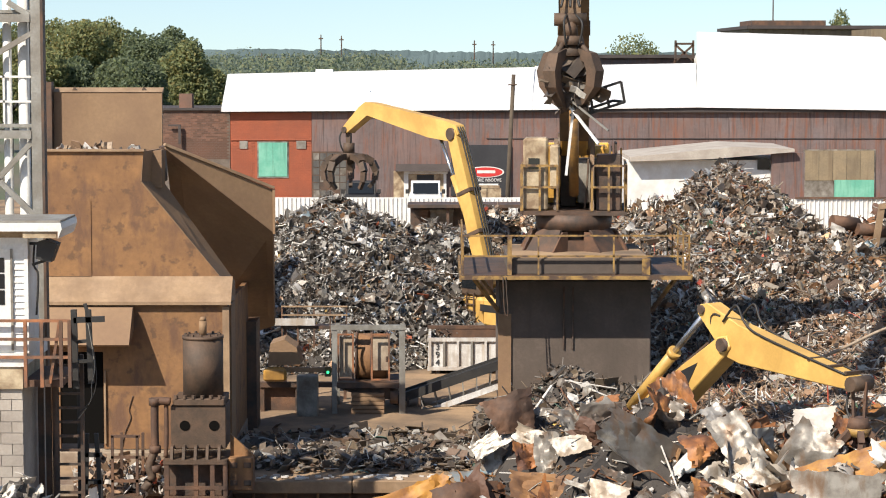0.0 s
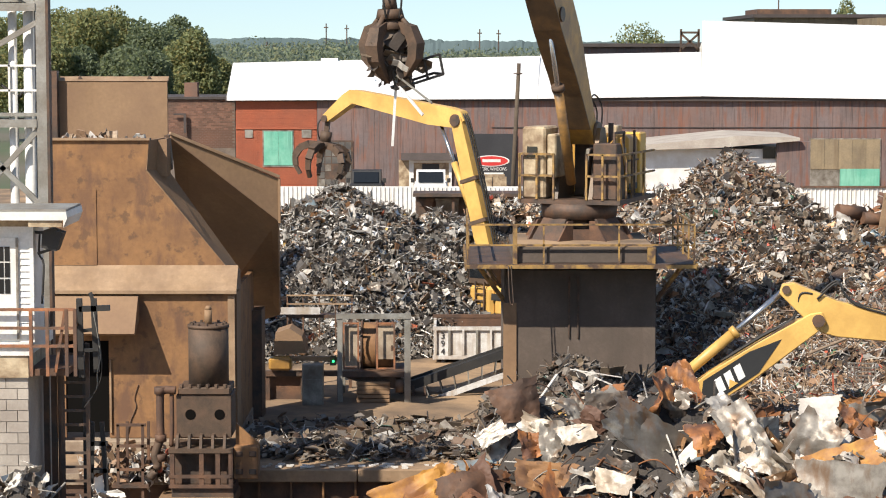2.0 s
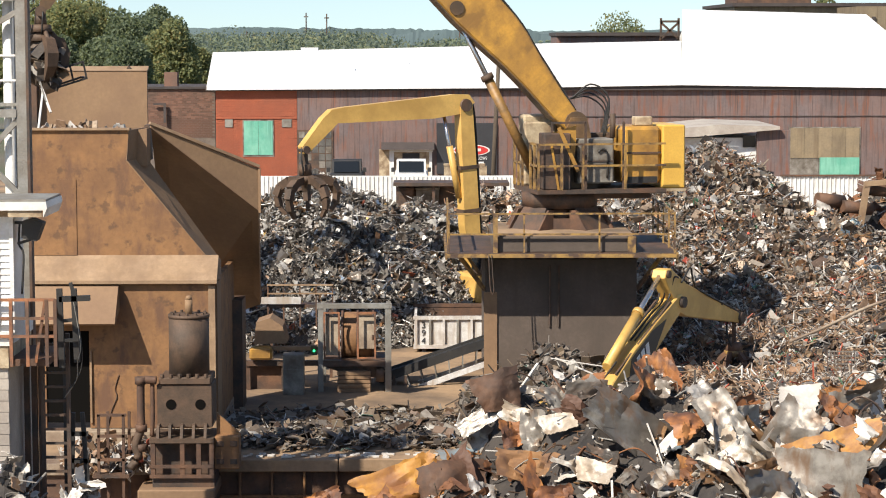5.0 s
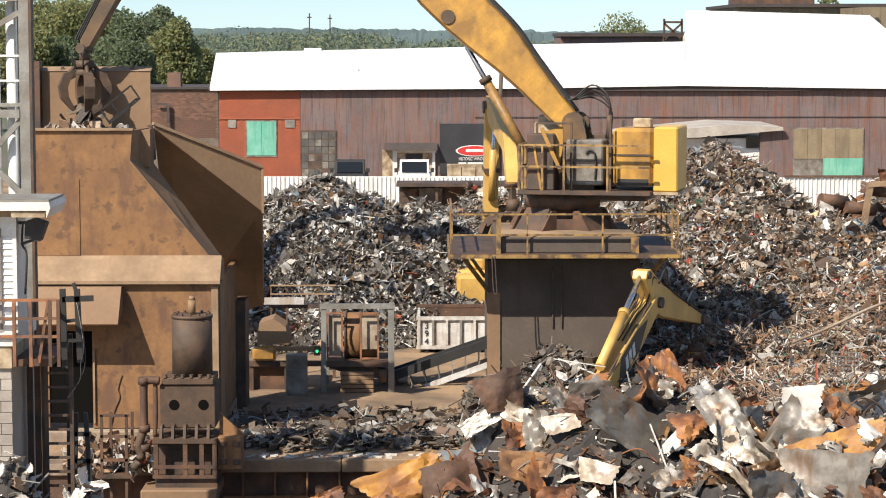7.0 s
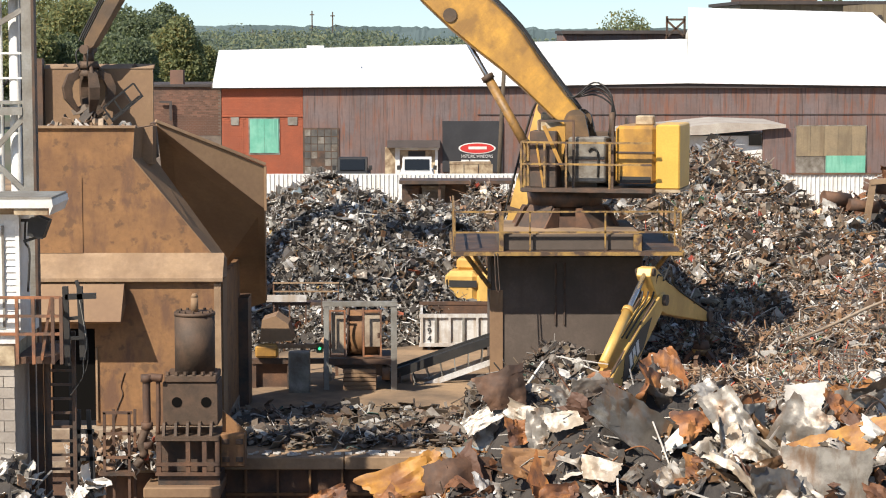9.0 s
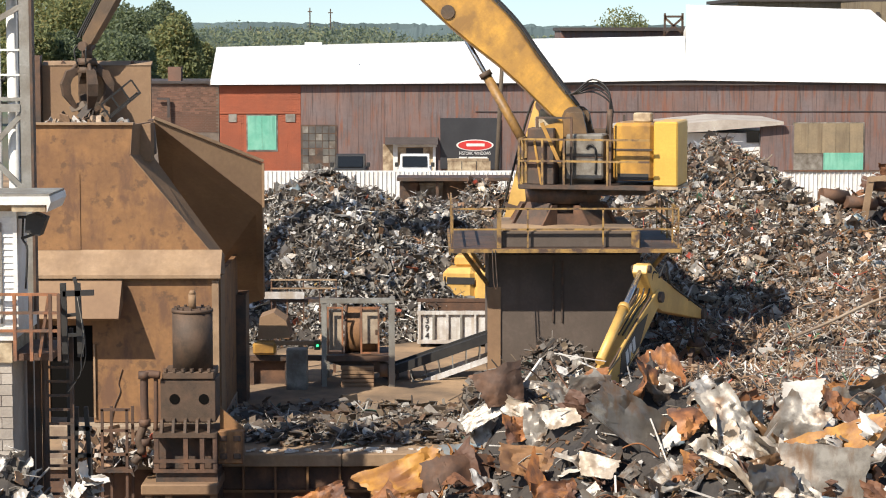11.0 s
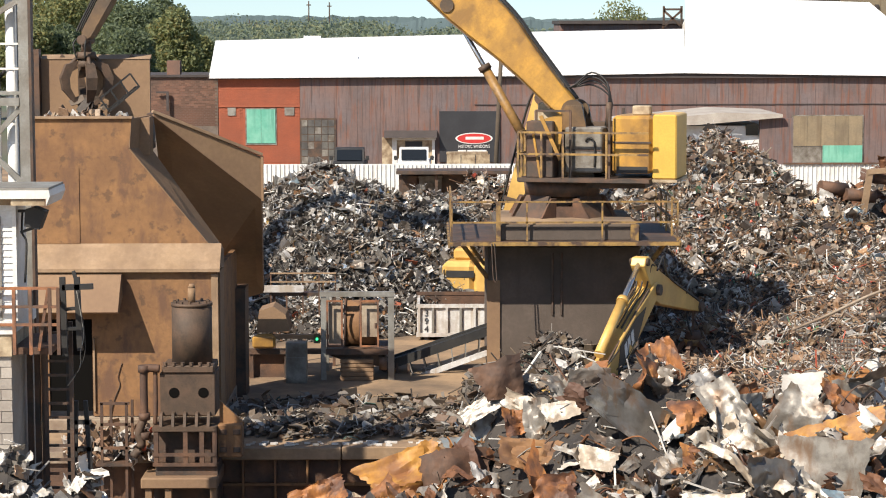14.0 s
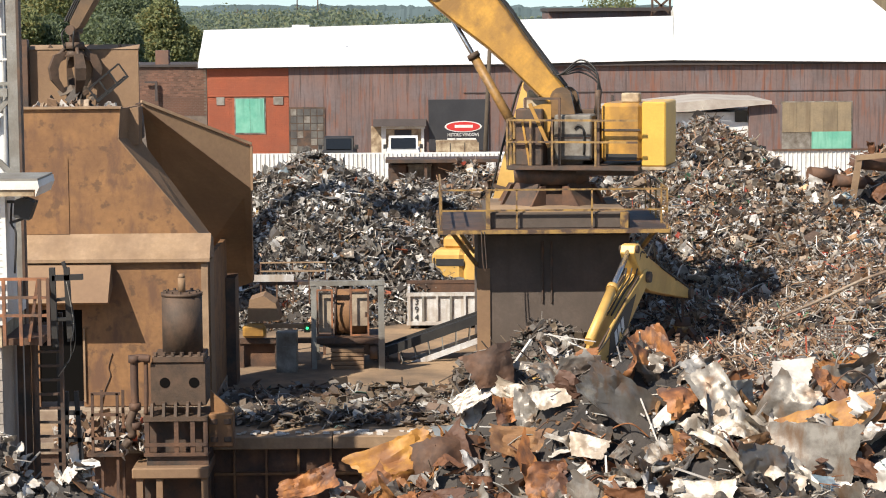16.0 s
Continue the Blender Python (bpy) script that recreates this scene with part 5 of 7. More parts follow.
def build_crane():
    c = thing("pedestal_crane", "yellow pedestal scrap-handling crane on a dark concrete base", "crane", (CRANE[0], CRANE[1], 0))
    cx = CRANE[0]
    x0, x1 = 1.533 - cx, 5.686 - cx
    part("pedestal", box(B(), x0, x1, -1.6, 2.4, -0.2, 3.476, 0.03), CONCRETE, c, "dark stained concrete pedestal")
    # paler strip stands for the pedestal's sunlit left side
    part("lit_side_strip", box(B(), x0 - 0.03, x0 + 0.33, -1.66, -1.603, -0.2, 2.561), BROWN_PLATE, c)
    for u in (992, 1008):
        part("conduit", rod(B(), ((u - 1015) * 0.0153, -1.63, 1.6), ((u - 1015) * 0.0153, -1.63, 3.3), 0.03, 6), DARK_STEEL, c)
    # platform
    zd = 3.71
    px0, px1 = 0.497 - cx, 6.603 - cx
    part("platform", box(B(), px0, px1, -3.0, 3.0, zd - 0.02, zd + 0.05), DARK_STEEL, c, "steel walkway platform")
    part("platform_edge", box(B(), px0 - 0.02, px1 + 0.02, -3.06, -3.003, zd - 0.07, zd + 0.03), YELLOW_RAIL, c, "worn yellow platform edge beam")
    part("platform_edge", box(B(), px0 - 0.06, px0 - 0.003, -3.0, 3.0, zd - 0.13, zd + 0.06), YELLOW_RAIL, c)
    part("platform_edge", box(B(), px1 + 0.003, px1 + 0.06, -3.0, 3.0, zd - 0.13, zd + 0.06), YELLOW_RAIL, c)
    gx0, gx1 = 1.736 - cx, 5.573 - cx
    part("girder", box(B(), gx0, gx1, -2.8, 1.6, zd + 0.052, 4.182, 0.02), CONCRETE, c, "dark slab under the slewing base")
    part("slab_dust", box(B(), gx0 + 0.1, gx1 - 0.1, -2.7, 1.5, 4.182 + 0.004, 4.197 + 0.03), DIRT, c)
    part("toe_post", box(B(), 5.315 - cx, 5.527 - cx, -2.95, -2.85, zd + 0.052, 4.202), YELLOW_RAIL, c)
    pts = [(px0 + 0.04, 2.9, zd), (px0 + 0.04, -2.95, zd), (px1 - 0.04, -2.95, zd), (px1 - 0.04, 2.9, zd)]
    handrail("guard", c, pts[:2], 1.1, (0.5, 1.0), YELLOW_RAIL, 1.4)
    handrail("guard", c, pts[1:3], 1.1, (0.5, 1.0), YELLOW_RAIL, 1.9, first=1)
    handrail("guard", c, pts[2:], 1.1, (0.5, 1.0), YELLOW_RAIL, 1.4, first=1)
    part("gate_post", box(B(), 1.719 - cx, 1.839 - cx, -2.98, -2.9, zd, zd + 1.1), YELLOW_RAIL, c)
    for sx in (px0 + 0.3, px1 - 0.3):
        e = x0 if sx < 0 else x1
        part("knee_brace", bar(B(), (sx, -2.4, zd - 0.05), (e, -1.5, zd - 1.1), 0.09), YELLOW_RAIL, c)
        part("knee_brace", bar(B(), (sx, 2.0, zd - 0.05), (e, 1.9, zd - 1.1), 0.09), YELLOW_RAIL, c)
    part("hanging_chain", hose(B(), [(1.673 - cx, -3.08, zd), (1.703 - cx, -3.08, zd - 0.5), (1.734 - cx, -3.08, zd - 1.0), (1.643 - cx, -3.08, zd - 0.9), (1.598 - cx, -3.08, zd)], 0.018, 5), DARK_STEEL, c)
    # slewing base with gussets
    zb, zt = 4.197 + 0.03, DECK - 0.12
    bm = B()
    rod(bm, (0, 0, zb), (0, 0, zt - 0.3), 0.72, 20, 0.72)
    rod(bm, (0, 0, zt - 0.42), (0, 0, zt), 1.04, 24, 1.08)
    part("slewing_base", bm, DARK_STEEL, c, "dark slewing turret")
    # four splayed leg plates with stiffeners and a low sill between them
    for k in range(4):
        a = radians(90 * k + 45)
        turn_z = Matrix.Rotation(a, 3, "Z")
        bm = B()
        foot, head = [(1.4, -0.52, zb), (1.4, 0.52, zb)], [(1.02, 0.42, zt - 0.4), (1.02, -0.42, zt - 0.4)]
        face = [bm.verts.new(q) for q in foot + head]
        back = [bm.verts.new((q[0] - 0.09, q[1], q[2])) for q in foot + head]
        bm.faces.new(face)
        bm.faces.new(back[::-1])
        for e in range(4):
            bm.faces.new((face[e], back[e], back[(e + 1) % 4], face[(e + 1) % 4]))
        bmesh.ops.rotate(bm, verts=bm.verts[:], cent=(0, 0, 0), matrix=turn_z)
        part("leg_plate", bm, DARK_STEEL, c, "splayed dark leg plate")
        for e in (-0.56, 0.56):
            bm = B()
            prism(bm, [(0.9, zb), (1.5, zb), (1.1, zt - 0.45), (0.9, zt - 0.45)], e - 0.03, e + 0.03)
            bmesh.ops.rotate(bm, verts=bm.verts[:], cent=(0, 0, 0), matrix=turn_z)
            part("gusset", bm, RUST_BEAM, c)
        bm = B()
        prism(bm, [(1.0, zb), (1.06, zb), (1.06, zb + 0.3), (1.0, zb + 0.3)], -0.5, 0.5)
        bmesh.ops.rotate(bm, verts=bm.verts[:], cent=(0, 0, 0), matrix=Matrix.Rotation(a + radians(45), 3, "Z"))
        part("sill", bm, RUST_BEAM, c)
    # turning upper works: forward is +x, left is +y
    up = new("turning_deck", mesh_of(box(box(B(), -2.42, 1.2, -1.42, 1.42, -0.12, 0.0), -2.2, 0.9, -0.7, 0.7, -0.3, -0.122), "turning_deck", DARK_STEEL))
    up.parent = c
    tagged(up, "turning deck with machinery, cab side boxes and guard rails")
    sub = lambda n, bm, m, lab="": part(n, bm, m, up, lab)
    sub("counterweight", box(B(), -3.10, -2.44, -1.0, 1.0, -0.02, 1.74, 0.04), CLEAN_YELLOW, "bright yellow counterweight box")
    sub("counterweight_base", box(B(), -3.12, -2.44, -1.02, 1.02, -0.1, -0.022), CREAM)
    sub("engine_cover", box(B(), -2.42, -1.32, -1.0, 0.95, 0.12, 1.70, 0.09), CRANE_YELLOW, "soiled yellow engine cover")
    sub("engine_band", box(B(), -2.40, -1.34, 0.952, 0.975, 0.95, 1.0), DARK_STEEL)
    sub("engine_grille", box(B(), -2.3, -1.45, 0.952, 0.965, 0.14, 0.32), BLACK)
    sub("tank", box(B(), -1.05, -0.02, 0.1, 1.0, 0.14, 1.38, 0.04), GREY_PAINT, "grey hydraulic tank")
    sub("tank_band", box(B(), -1.05, -0.02, 1.002, 1.02, 0.74, 0.78), DARK_STEEL)
    sub("tank_pipe", hose(B(), [(-0.85, 1.03, 0.3), (-0.85, 1.05, 0.95), (-0.7, 1.05, 1.1), (-0.6, 1.03, 1.0)], 0.03, 5), BLACK)
    sub("valve_block", box(B(), -1.25, -0.6, -0.4, 0.05, 0.02, 1.5, 0.02), GREASY)
    sub("exhaust_box", box(B(), -2.3, -1.8, 0.1, 0.5, 1.70, 1.96, 0.03), CREAM)
    sub("exhaust", rod(B(), (-1.15, 0.5, 1.38), (-1.15, 0.5, 2.05), 0.08, 8), GREASY)
    for s in (-0.5, 0.5):
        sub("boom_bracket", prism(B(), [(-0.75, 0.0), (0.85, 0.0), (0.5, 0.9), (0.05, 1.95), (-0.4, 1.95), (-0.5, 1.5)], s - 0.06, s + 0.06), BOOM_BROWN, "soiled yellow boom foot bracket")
    sub("cab", box(B(), -0.1, 1.1, -1.40, -0.72, 0.0, 2.0, 0.06), CREAM, "cream operator cab side")
    sub("cab_window", box(B(), 1.102, 1.12, -1.25, -0.95, 1.15, 1.45), GLASS_DARK)
    sub("cab_box", box(B(), 0.2, 1.14, -0.66, -0.40, 0.6, 1.8, 0.04), CREAM)
    sub("front_box", box(B(), 0.25, 1.0, 0.62, 1.3, 0.0, 1.55, 0.03), DARK_STEEL, "dark machinery cabinet")
    sub("dash_plate", prism(B(), [(0.15, 0.6), (0.75, 1.55), (0.05, 1.75), (0.05, 1.2)], 1.02, 1.06), CRANE_YELLOW)
    for y0, y1 in ((-1.42, -0.45), (0.50, 1.42)):
        for z in (0.66, 1.25):
            sub("rail", bar(B(), (1.2, y0, z), (1.2, y1, z), 0.06), YELLOW_RAIL)
        for y in (y0, (y0 + y1) / 2, y1):
            sub("post", bar(B(), (1.2, y, 0), (1.2, y, 1.27), 0.06), YELLOW_RAIL)
    for s in (-1.44, 1.44):
        for z in (0.66, 1.25):
            sub("rail", bar(B(), (-2.4, s, z), (1.2, s, z), 0.055), YELLOW_RAIL)
        for x in (-1.25, -0.05, 0.55, 1.2):
            sub("post", bar(B(), (x, s, 0), (x, s, 1.27), 0.06), YELLOW_RAIL)
        for x in (-1.28, -0.2, 0.75):
            sub("mast", bar(B(), (x, s * 0.8, 0), (x, s * 0.8, 1.85), 0.06), DARK_STEEL)
        sub("mast_beam", bar(B(), (-0.2, s * 0.8, 1.83), (0.75, s * 0.8, 1.83), 0.06), DARK_STEEL)
        sub("deck_edge", box(B(), -2.42, 1.22, s - 0.03, s + 0.03, -0.1, 0.015), DARK_STEEL)
    for k in range(4):
        sub("hydraulic_hose", hose(B(), [(-1.0, -0.25 + 0.15 * k, 1.4), (-1.1, -0.2 + 0.15 * k, 2.1 + 0.12 * k), (-0.6, -0.15 + 0.1 * k, 2.5 + 0.12 * k), (0.0, -0.1 + 0.07 * k, 2.45), (0.5, 0, 2.6)], 0.025, 5), BLACK)
    for k in range(5):
        sub("pipe", hose(B(), [(0.3 + 0.1 * k, 0.3, 0.05), (0.35 + 0.08 * k, 0.36, 0.6), (0.3 + 0.05 * k, 0.4, 1.4)], 0.03, 5), GREASY)
    sub("ladder", bar(bar(B(), (0.05, 1.3, 0.5), (0.6, 1.3, 1.7), 0.1, 0.05), (0.6, 1.3, 0.0), (0.8, 1.3, 1.2), 0.06), CRANE_YELLOW)
    # boom: forward +x from its foot pin, with a crank
    bm = B()
    prism(bm, [(-0.2, -0.3), (0.5, -0.38), (1.75, -0.40), (2.54, -0.45), (3.46, -0.57), (4.3, -0.65), (5.4, -0.68), (6.6, -0.56), (8.6, -0.36), (13.9, -0.25), (14.1, 0.2), (8.9, 0.5), (7.0, 0.6), (5.4, 0.66), (4.0, 0.68), (3.3, 0.69), (2.75, 0.63), (2.12, 0.5), (0.84, 0.29), (-0.1, 0.2)], -0.38, 0.38)
    bmesh.ops.recalc_face_normals(bm, faces=bm.faces[:])
    bmesh.ops.bevel(bm, geom=[e for e in bm.edges], offset=0.04, segments=1, affect="EDGES")
    boom = part("boom", bm, [CRANE_YELLOW], c, "soiled yellow cranked box-section boom")
    for s in (-0.4, 0.4):
        part("pin_boss", rod(B(), (0, s - 0.06, 0), (0, s + 0.06, 0), 0.32, 14), BOOM_BROWN, boom)
        part("pin_boss", rod(B(), (4.6, s - 0.03, -0.4), (4.6, s + 0.03, -0.4), 0.2, 14), BOOM_BROWN, boom)
    for k in range(3):
        part("boom_hose", hose(B(), [(0.2, -0.2 + 0.15 * k, 0.27), (2.1, -0.2 + 0.15 * k, 0.56), (3.3, -0.2 + 0.15 * k, 0.75), (5.5, -0.2 + 0.15 * k, 0.71), (9, -0.2 + 0.15 * k, 0.55), (13.5, -0.2 + 0.15 * k, 0.3)], 0.03, 5), BLACK, boom)
    # brown plate puts the shade under the boom into the colour
    part("underside", prism(B(), [(0.5, -0.42), (1.75, -0.44), (2.54, -0.49), (3.46, -0.61), (4.3, -0.69), (5.4, -0.72), (6.6, -0.6), (8.6, -0.4), (13.7, -0.29), (13.7, -0.262), (8.6, -0.365), (6.6, -0.565), (5.4, -0.685), (4.3, -0.655), (3.46, -0.575), (2.54, -0.455), (1.75, -0.405), (0.5, -0.385)], -0.40, 0.40), BOOM_BROWN, boom, "brown underside plate, darkened to read as shaded")
    # lift cylinders: sleeve at the deck, rod to the boom
    sleeves, rods_ = [], []
    for s in (0.0,):
        sl = part("lift_cylinder", rod(B(), (0, 0, 0), (2.9, 0, 0), 0.135, 14), SOILED_YELLOW, c, "soiled yellow lift cylinder")
        part("gland", rod(B(), (2.85, 0, 0), (3.0, 0, 0), 0.18, 14), GREASY, sl)
        rd = part("lift_rod", rod(B(), (0, 0, 0), (-3.4, 0, 0), 0.07, 12), CHROME, c, "polished lift rod")
        sleeves.append((sl, s))
        rods_.append((rd, s))
    # stick
    bm = B()
    prism(bm, [(-1.0, -0.22), (0.3, -0.38), (8.8, -0.16), (9.1, 0.0), (8.8, 0.16), (0.3, 0.36), (-1.0, 0.2)], -0.22, 0.22)
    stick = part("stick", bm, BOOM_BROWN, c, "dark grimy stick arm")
    part("stick_pin", rod(B(), (9.0, -0.35, 0), (9.0, 0.35, 0), 0.14, 12), GREASY, stick)
    for k in range(3):
        part("stick_hose", hose(B(), [(0.3, -0.15 + 0.15 * k, 0.45), (4, -0.15 + 0.15 * k, 0.4), (8.2, -0.15 + 0.15 * k, 0.35), (8.9, -0.2 + 0.2 * k, 0.3)], 0.03, 5), BLACK, stick)
    # grapple, hangs below its pin (z down)
    bm = B()
    rod(bm, (0, 0, -0.05), (0, 0, -0.35), 0.14, 10, 0.17)
    rod(bm, (0, 0, -0.35), (0, 0, -0.55), 0.27, 14, 0.32)
    rod(bm, (0, 0, -0.55), (0, 0, -0.78), 0.22, 12, 0.36)
    grapple = part("grapple", bm, GREASY, c, "grimy four-tine orange-peel grapple")
    tines = []
    for k in range(4):
        bm = B()
        outer = [(0.28, -0.62), (0.62, -0.72), (0.78, -1.1), (0.72, -1.45), (0.42, -1.80), (0.16, -1.98)]
        inner = [(0.16, -1.90), (0.36, -1.66), (0.50, -1.40), (0.52, -1.12), (0.44, -0.92), (0.28, -0.84)]
        pr = outer + inner
        lo, hi = [], []
        for i, (u, v) in enumerate(pr):
            wd = 0.66 * (0.15, 0.19, 0.24, 0.22, 0.15, 0.05, 0.05, 0.14, 0.2, 0.2, 0.18, 0.14)[i]
            lo.append(bm.verts.new((u, -wd, v)))
            hi.append(bm.verts.new((u, wd, v)))
        n = len(pr)
        for i in range(5):
            for s in (lo, hi):
                bm.faces.new((s[i], s[i + 1], s[n - 2 - i], s[n - 1 - i]))
        for i in range(n):
            bm.faces.new((lo[i], lo[(i + 1) % n], hi[(i + 1) % n], hi[i]))
        bmesh.ops.rotate(bm, verts=bm.verts[:], cent=(0, 0, 0), matrix=Matrix.Rotation(radians(90 * k + 45), 3, "Z"))
        tines.append(part("tine", bm, GREASY, grapple))
        bm = B()
        a = radians(90 * k + 45)
        rod(bm, (0.2 * math.cos(a), 0.2 * math.sin(a), -0.45), (0.6 * math.cos(a), 0.6 * math.sin(a), -0.85), 0.06, 8)
        part("tine_cylinder", bm, GREASY, grapple)
    for k in range(2):
        part("grapple_hose", hose(B(), [(0.1, 0.1 - 0.2 * k, 0.1), (0.35, 0.2 - 0.4 * k, -0.1), (0.3, 0.15 - 0.3 * k, -0.5), (0.2, 0.1 - 0.2 * k, -0.6)], 0.025, 5), BLACK, grapple)
    return c, up, boom, sleeves, rods_, stick, grapple


crane, crane_upper, crane_boom, crane_sleeves, crane_rods, crane_stick, crane_grapple = build_crane()


def smooth(keys, t):
    """A gliding value between (time, values...) keys."""
    if t <= keys[0][0]:
        return keys[0][1:]
    for i in range(len(keys) - 1):
        a, b = keys[i], keys[i + 1]
        if t <= b[0]:
            p, q = keys[max(i - 1, 0)], keys[min(i + 2, len(keys) - 1)]
            h = b[0] - a[0]
            u = (t - a[0]) / h
            out = []
            for k in range(1, len(a)):
                m0 = (b[k] - p[k]) / max(b[0] - p[0], 1e-6) * h
                m1 = (q[k] - a[k]) / max(q[0] - a[0], 1e-6) * h
                out.append((2 * u ** 3 - 3 * u * u + 1) * a[k] + (u ** 3 - 2 * u * u + u) * m0 + (3 * u * u - 2 * u ** 3) * b[k] + (u ** 3 - u * u) * m1)
            return out
    return keys[-1][1:]


TIMES = [i * 0.25 for i in range(65)]
# seconds, swing from the water side towards the hopper (degrees), height of the stick's pin, grapple's spin, its lean
CRANE_KEYS = [(0, 3.7, 10.35, 10, 0), (0.5, 4.9, 10.4, 14, 0), (1, 9.0, 10.55, 20, 2), (1.5, 14.9, 10.65, 25, 2), (2, 20.4, 10.7, 32, 3), (2.5, 25.4, 10.8, 38, 3), (3, 32.2, 10.9, 44, 3), (3.5, 40.0, 10.85, 50, 2),
              (4.25, 57.0, 10.6, 60, 2), (5, 79.0, 10.2, 68, 0), (5.55, 94.0, 9.9, 72, -2), (6, 99.5, 9.75, 74, -2), (6.5, 101.8, 9.5, 76, -1), (7, 103.6, 9.2, 78, 0), (8, 104.0, 9.1, 80, 0), (9, 104.0, 9.1, 80, 0), (12, 104.2, 9.1, 80, 0), (16, 104.3, 9.1, 80, 0)]
REACH, BOOM, STICK = 14.2, 13.9, 9.0
FOOT = (-0.36, DECK + 1.8)
LIFT_FOOT, LIFT_EYE = (0.75, DECK + 0.45), (4.6, -0.42)


def arm_pose(turn, r, z, pitch, side=0.0):
    """A pose whose +x points out along the turn and up by pitch, at distance r and height z in the machine's space."""
    return pose(0, 0, 0, 0, 0, turn) @ Matrix.Translation((r, side, z)) @ pose(0, 0, 0, 0, -pitch, 0)


def crane_at(t):
    a, z, spin, lean = smooth(CRANE_KEYS, t)
    turn = -90 - a
    dr, dz = REACH - FOOT[0], z - FOOT[1]
    d = math.hypot(dr, dz)
    up = math.degrees(math.atan2(dz, dr) + math.acos((BOOM ** 2 + d * d - STICK ** 2) / (2 * BOOM * d)))
    er, ez = FOOT[0] + BOOM * math.cos(radians(up)), FOOT[1] + BOOM * math.sin(radians(up))
    down = math.degrees(math.atan2(z - ez, REACH - er))
    c, s = math.cos(radians(up)), math.sin(radians(up))
    lr, lz = FOOT[0] + LIFT_EYE[0] * c - LIFT_EYE[1] * s, FOOT[1] + LIFT_EYE[0] * s + LIFT_EYE[1] * c
    lp = math.degrees(math.atan2(lz - LIFT_FOOT[1], lr - LIFT_FOOT[0]))
    return dict(upper=pose(0, 0, DECK, 0, 0, turn) @ Matrix.Translation((-0.24, 0, 0)), boom=arm_pose(turn, FOOT[0], FOOT[1], up), stick=arm_pose(turn, er, ez, down),
                sleeve=[arm_pose(turn, LIFT_FOOT[0], LIFT_FOOT[1], lp, s2) for s2 in (0.0,)], rod=[arm_pose(turn, lr, lz, lp, s2) for s2 in (0.0,)],
                grapple=pose(0, 0, 0, 0, 0, turn) @ Matrix.Translation((REACH, 0, z)) @ pose(0, 0, 0, lean, lean, spin))


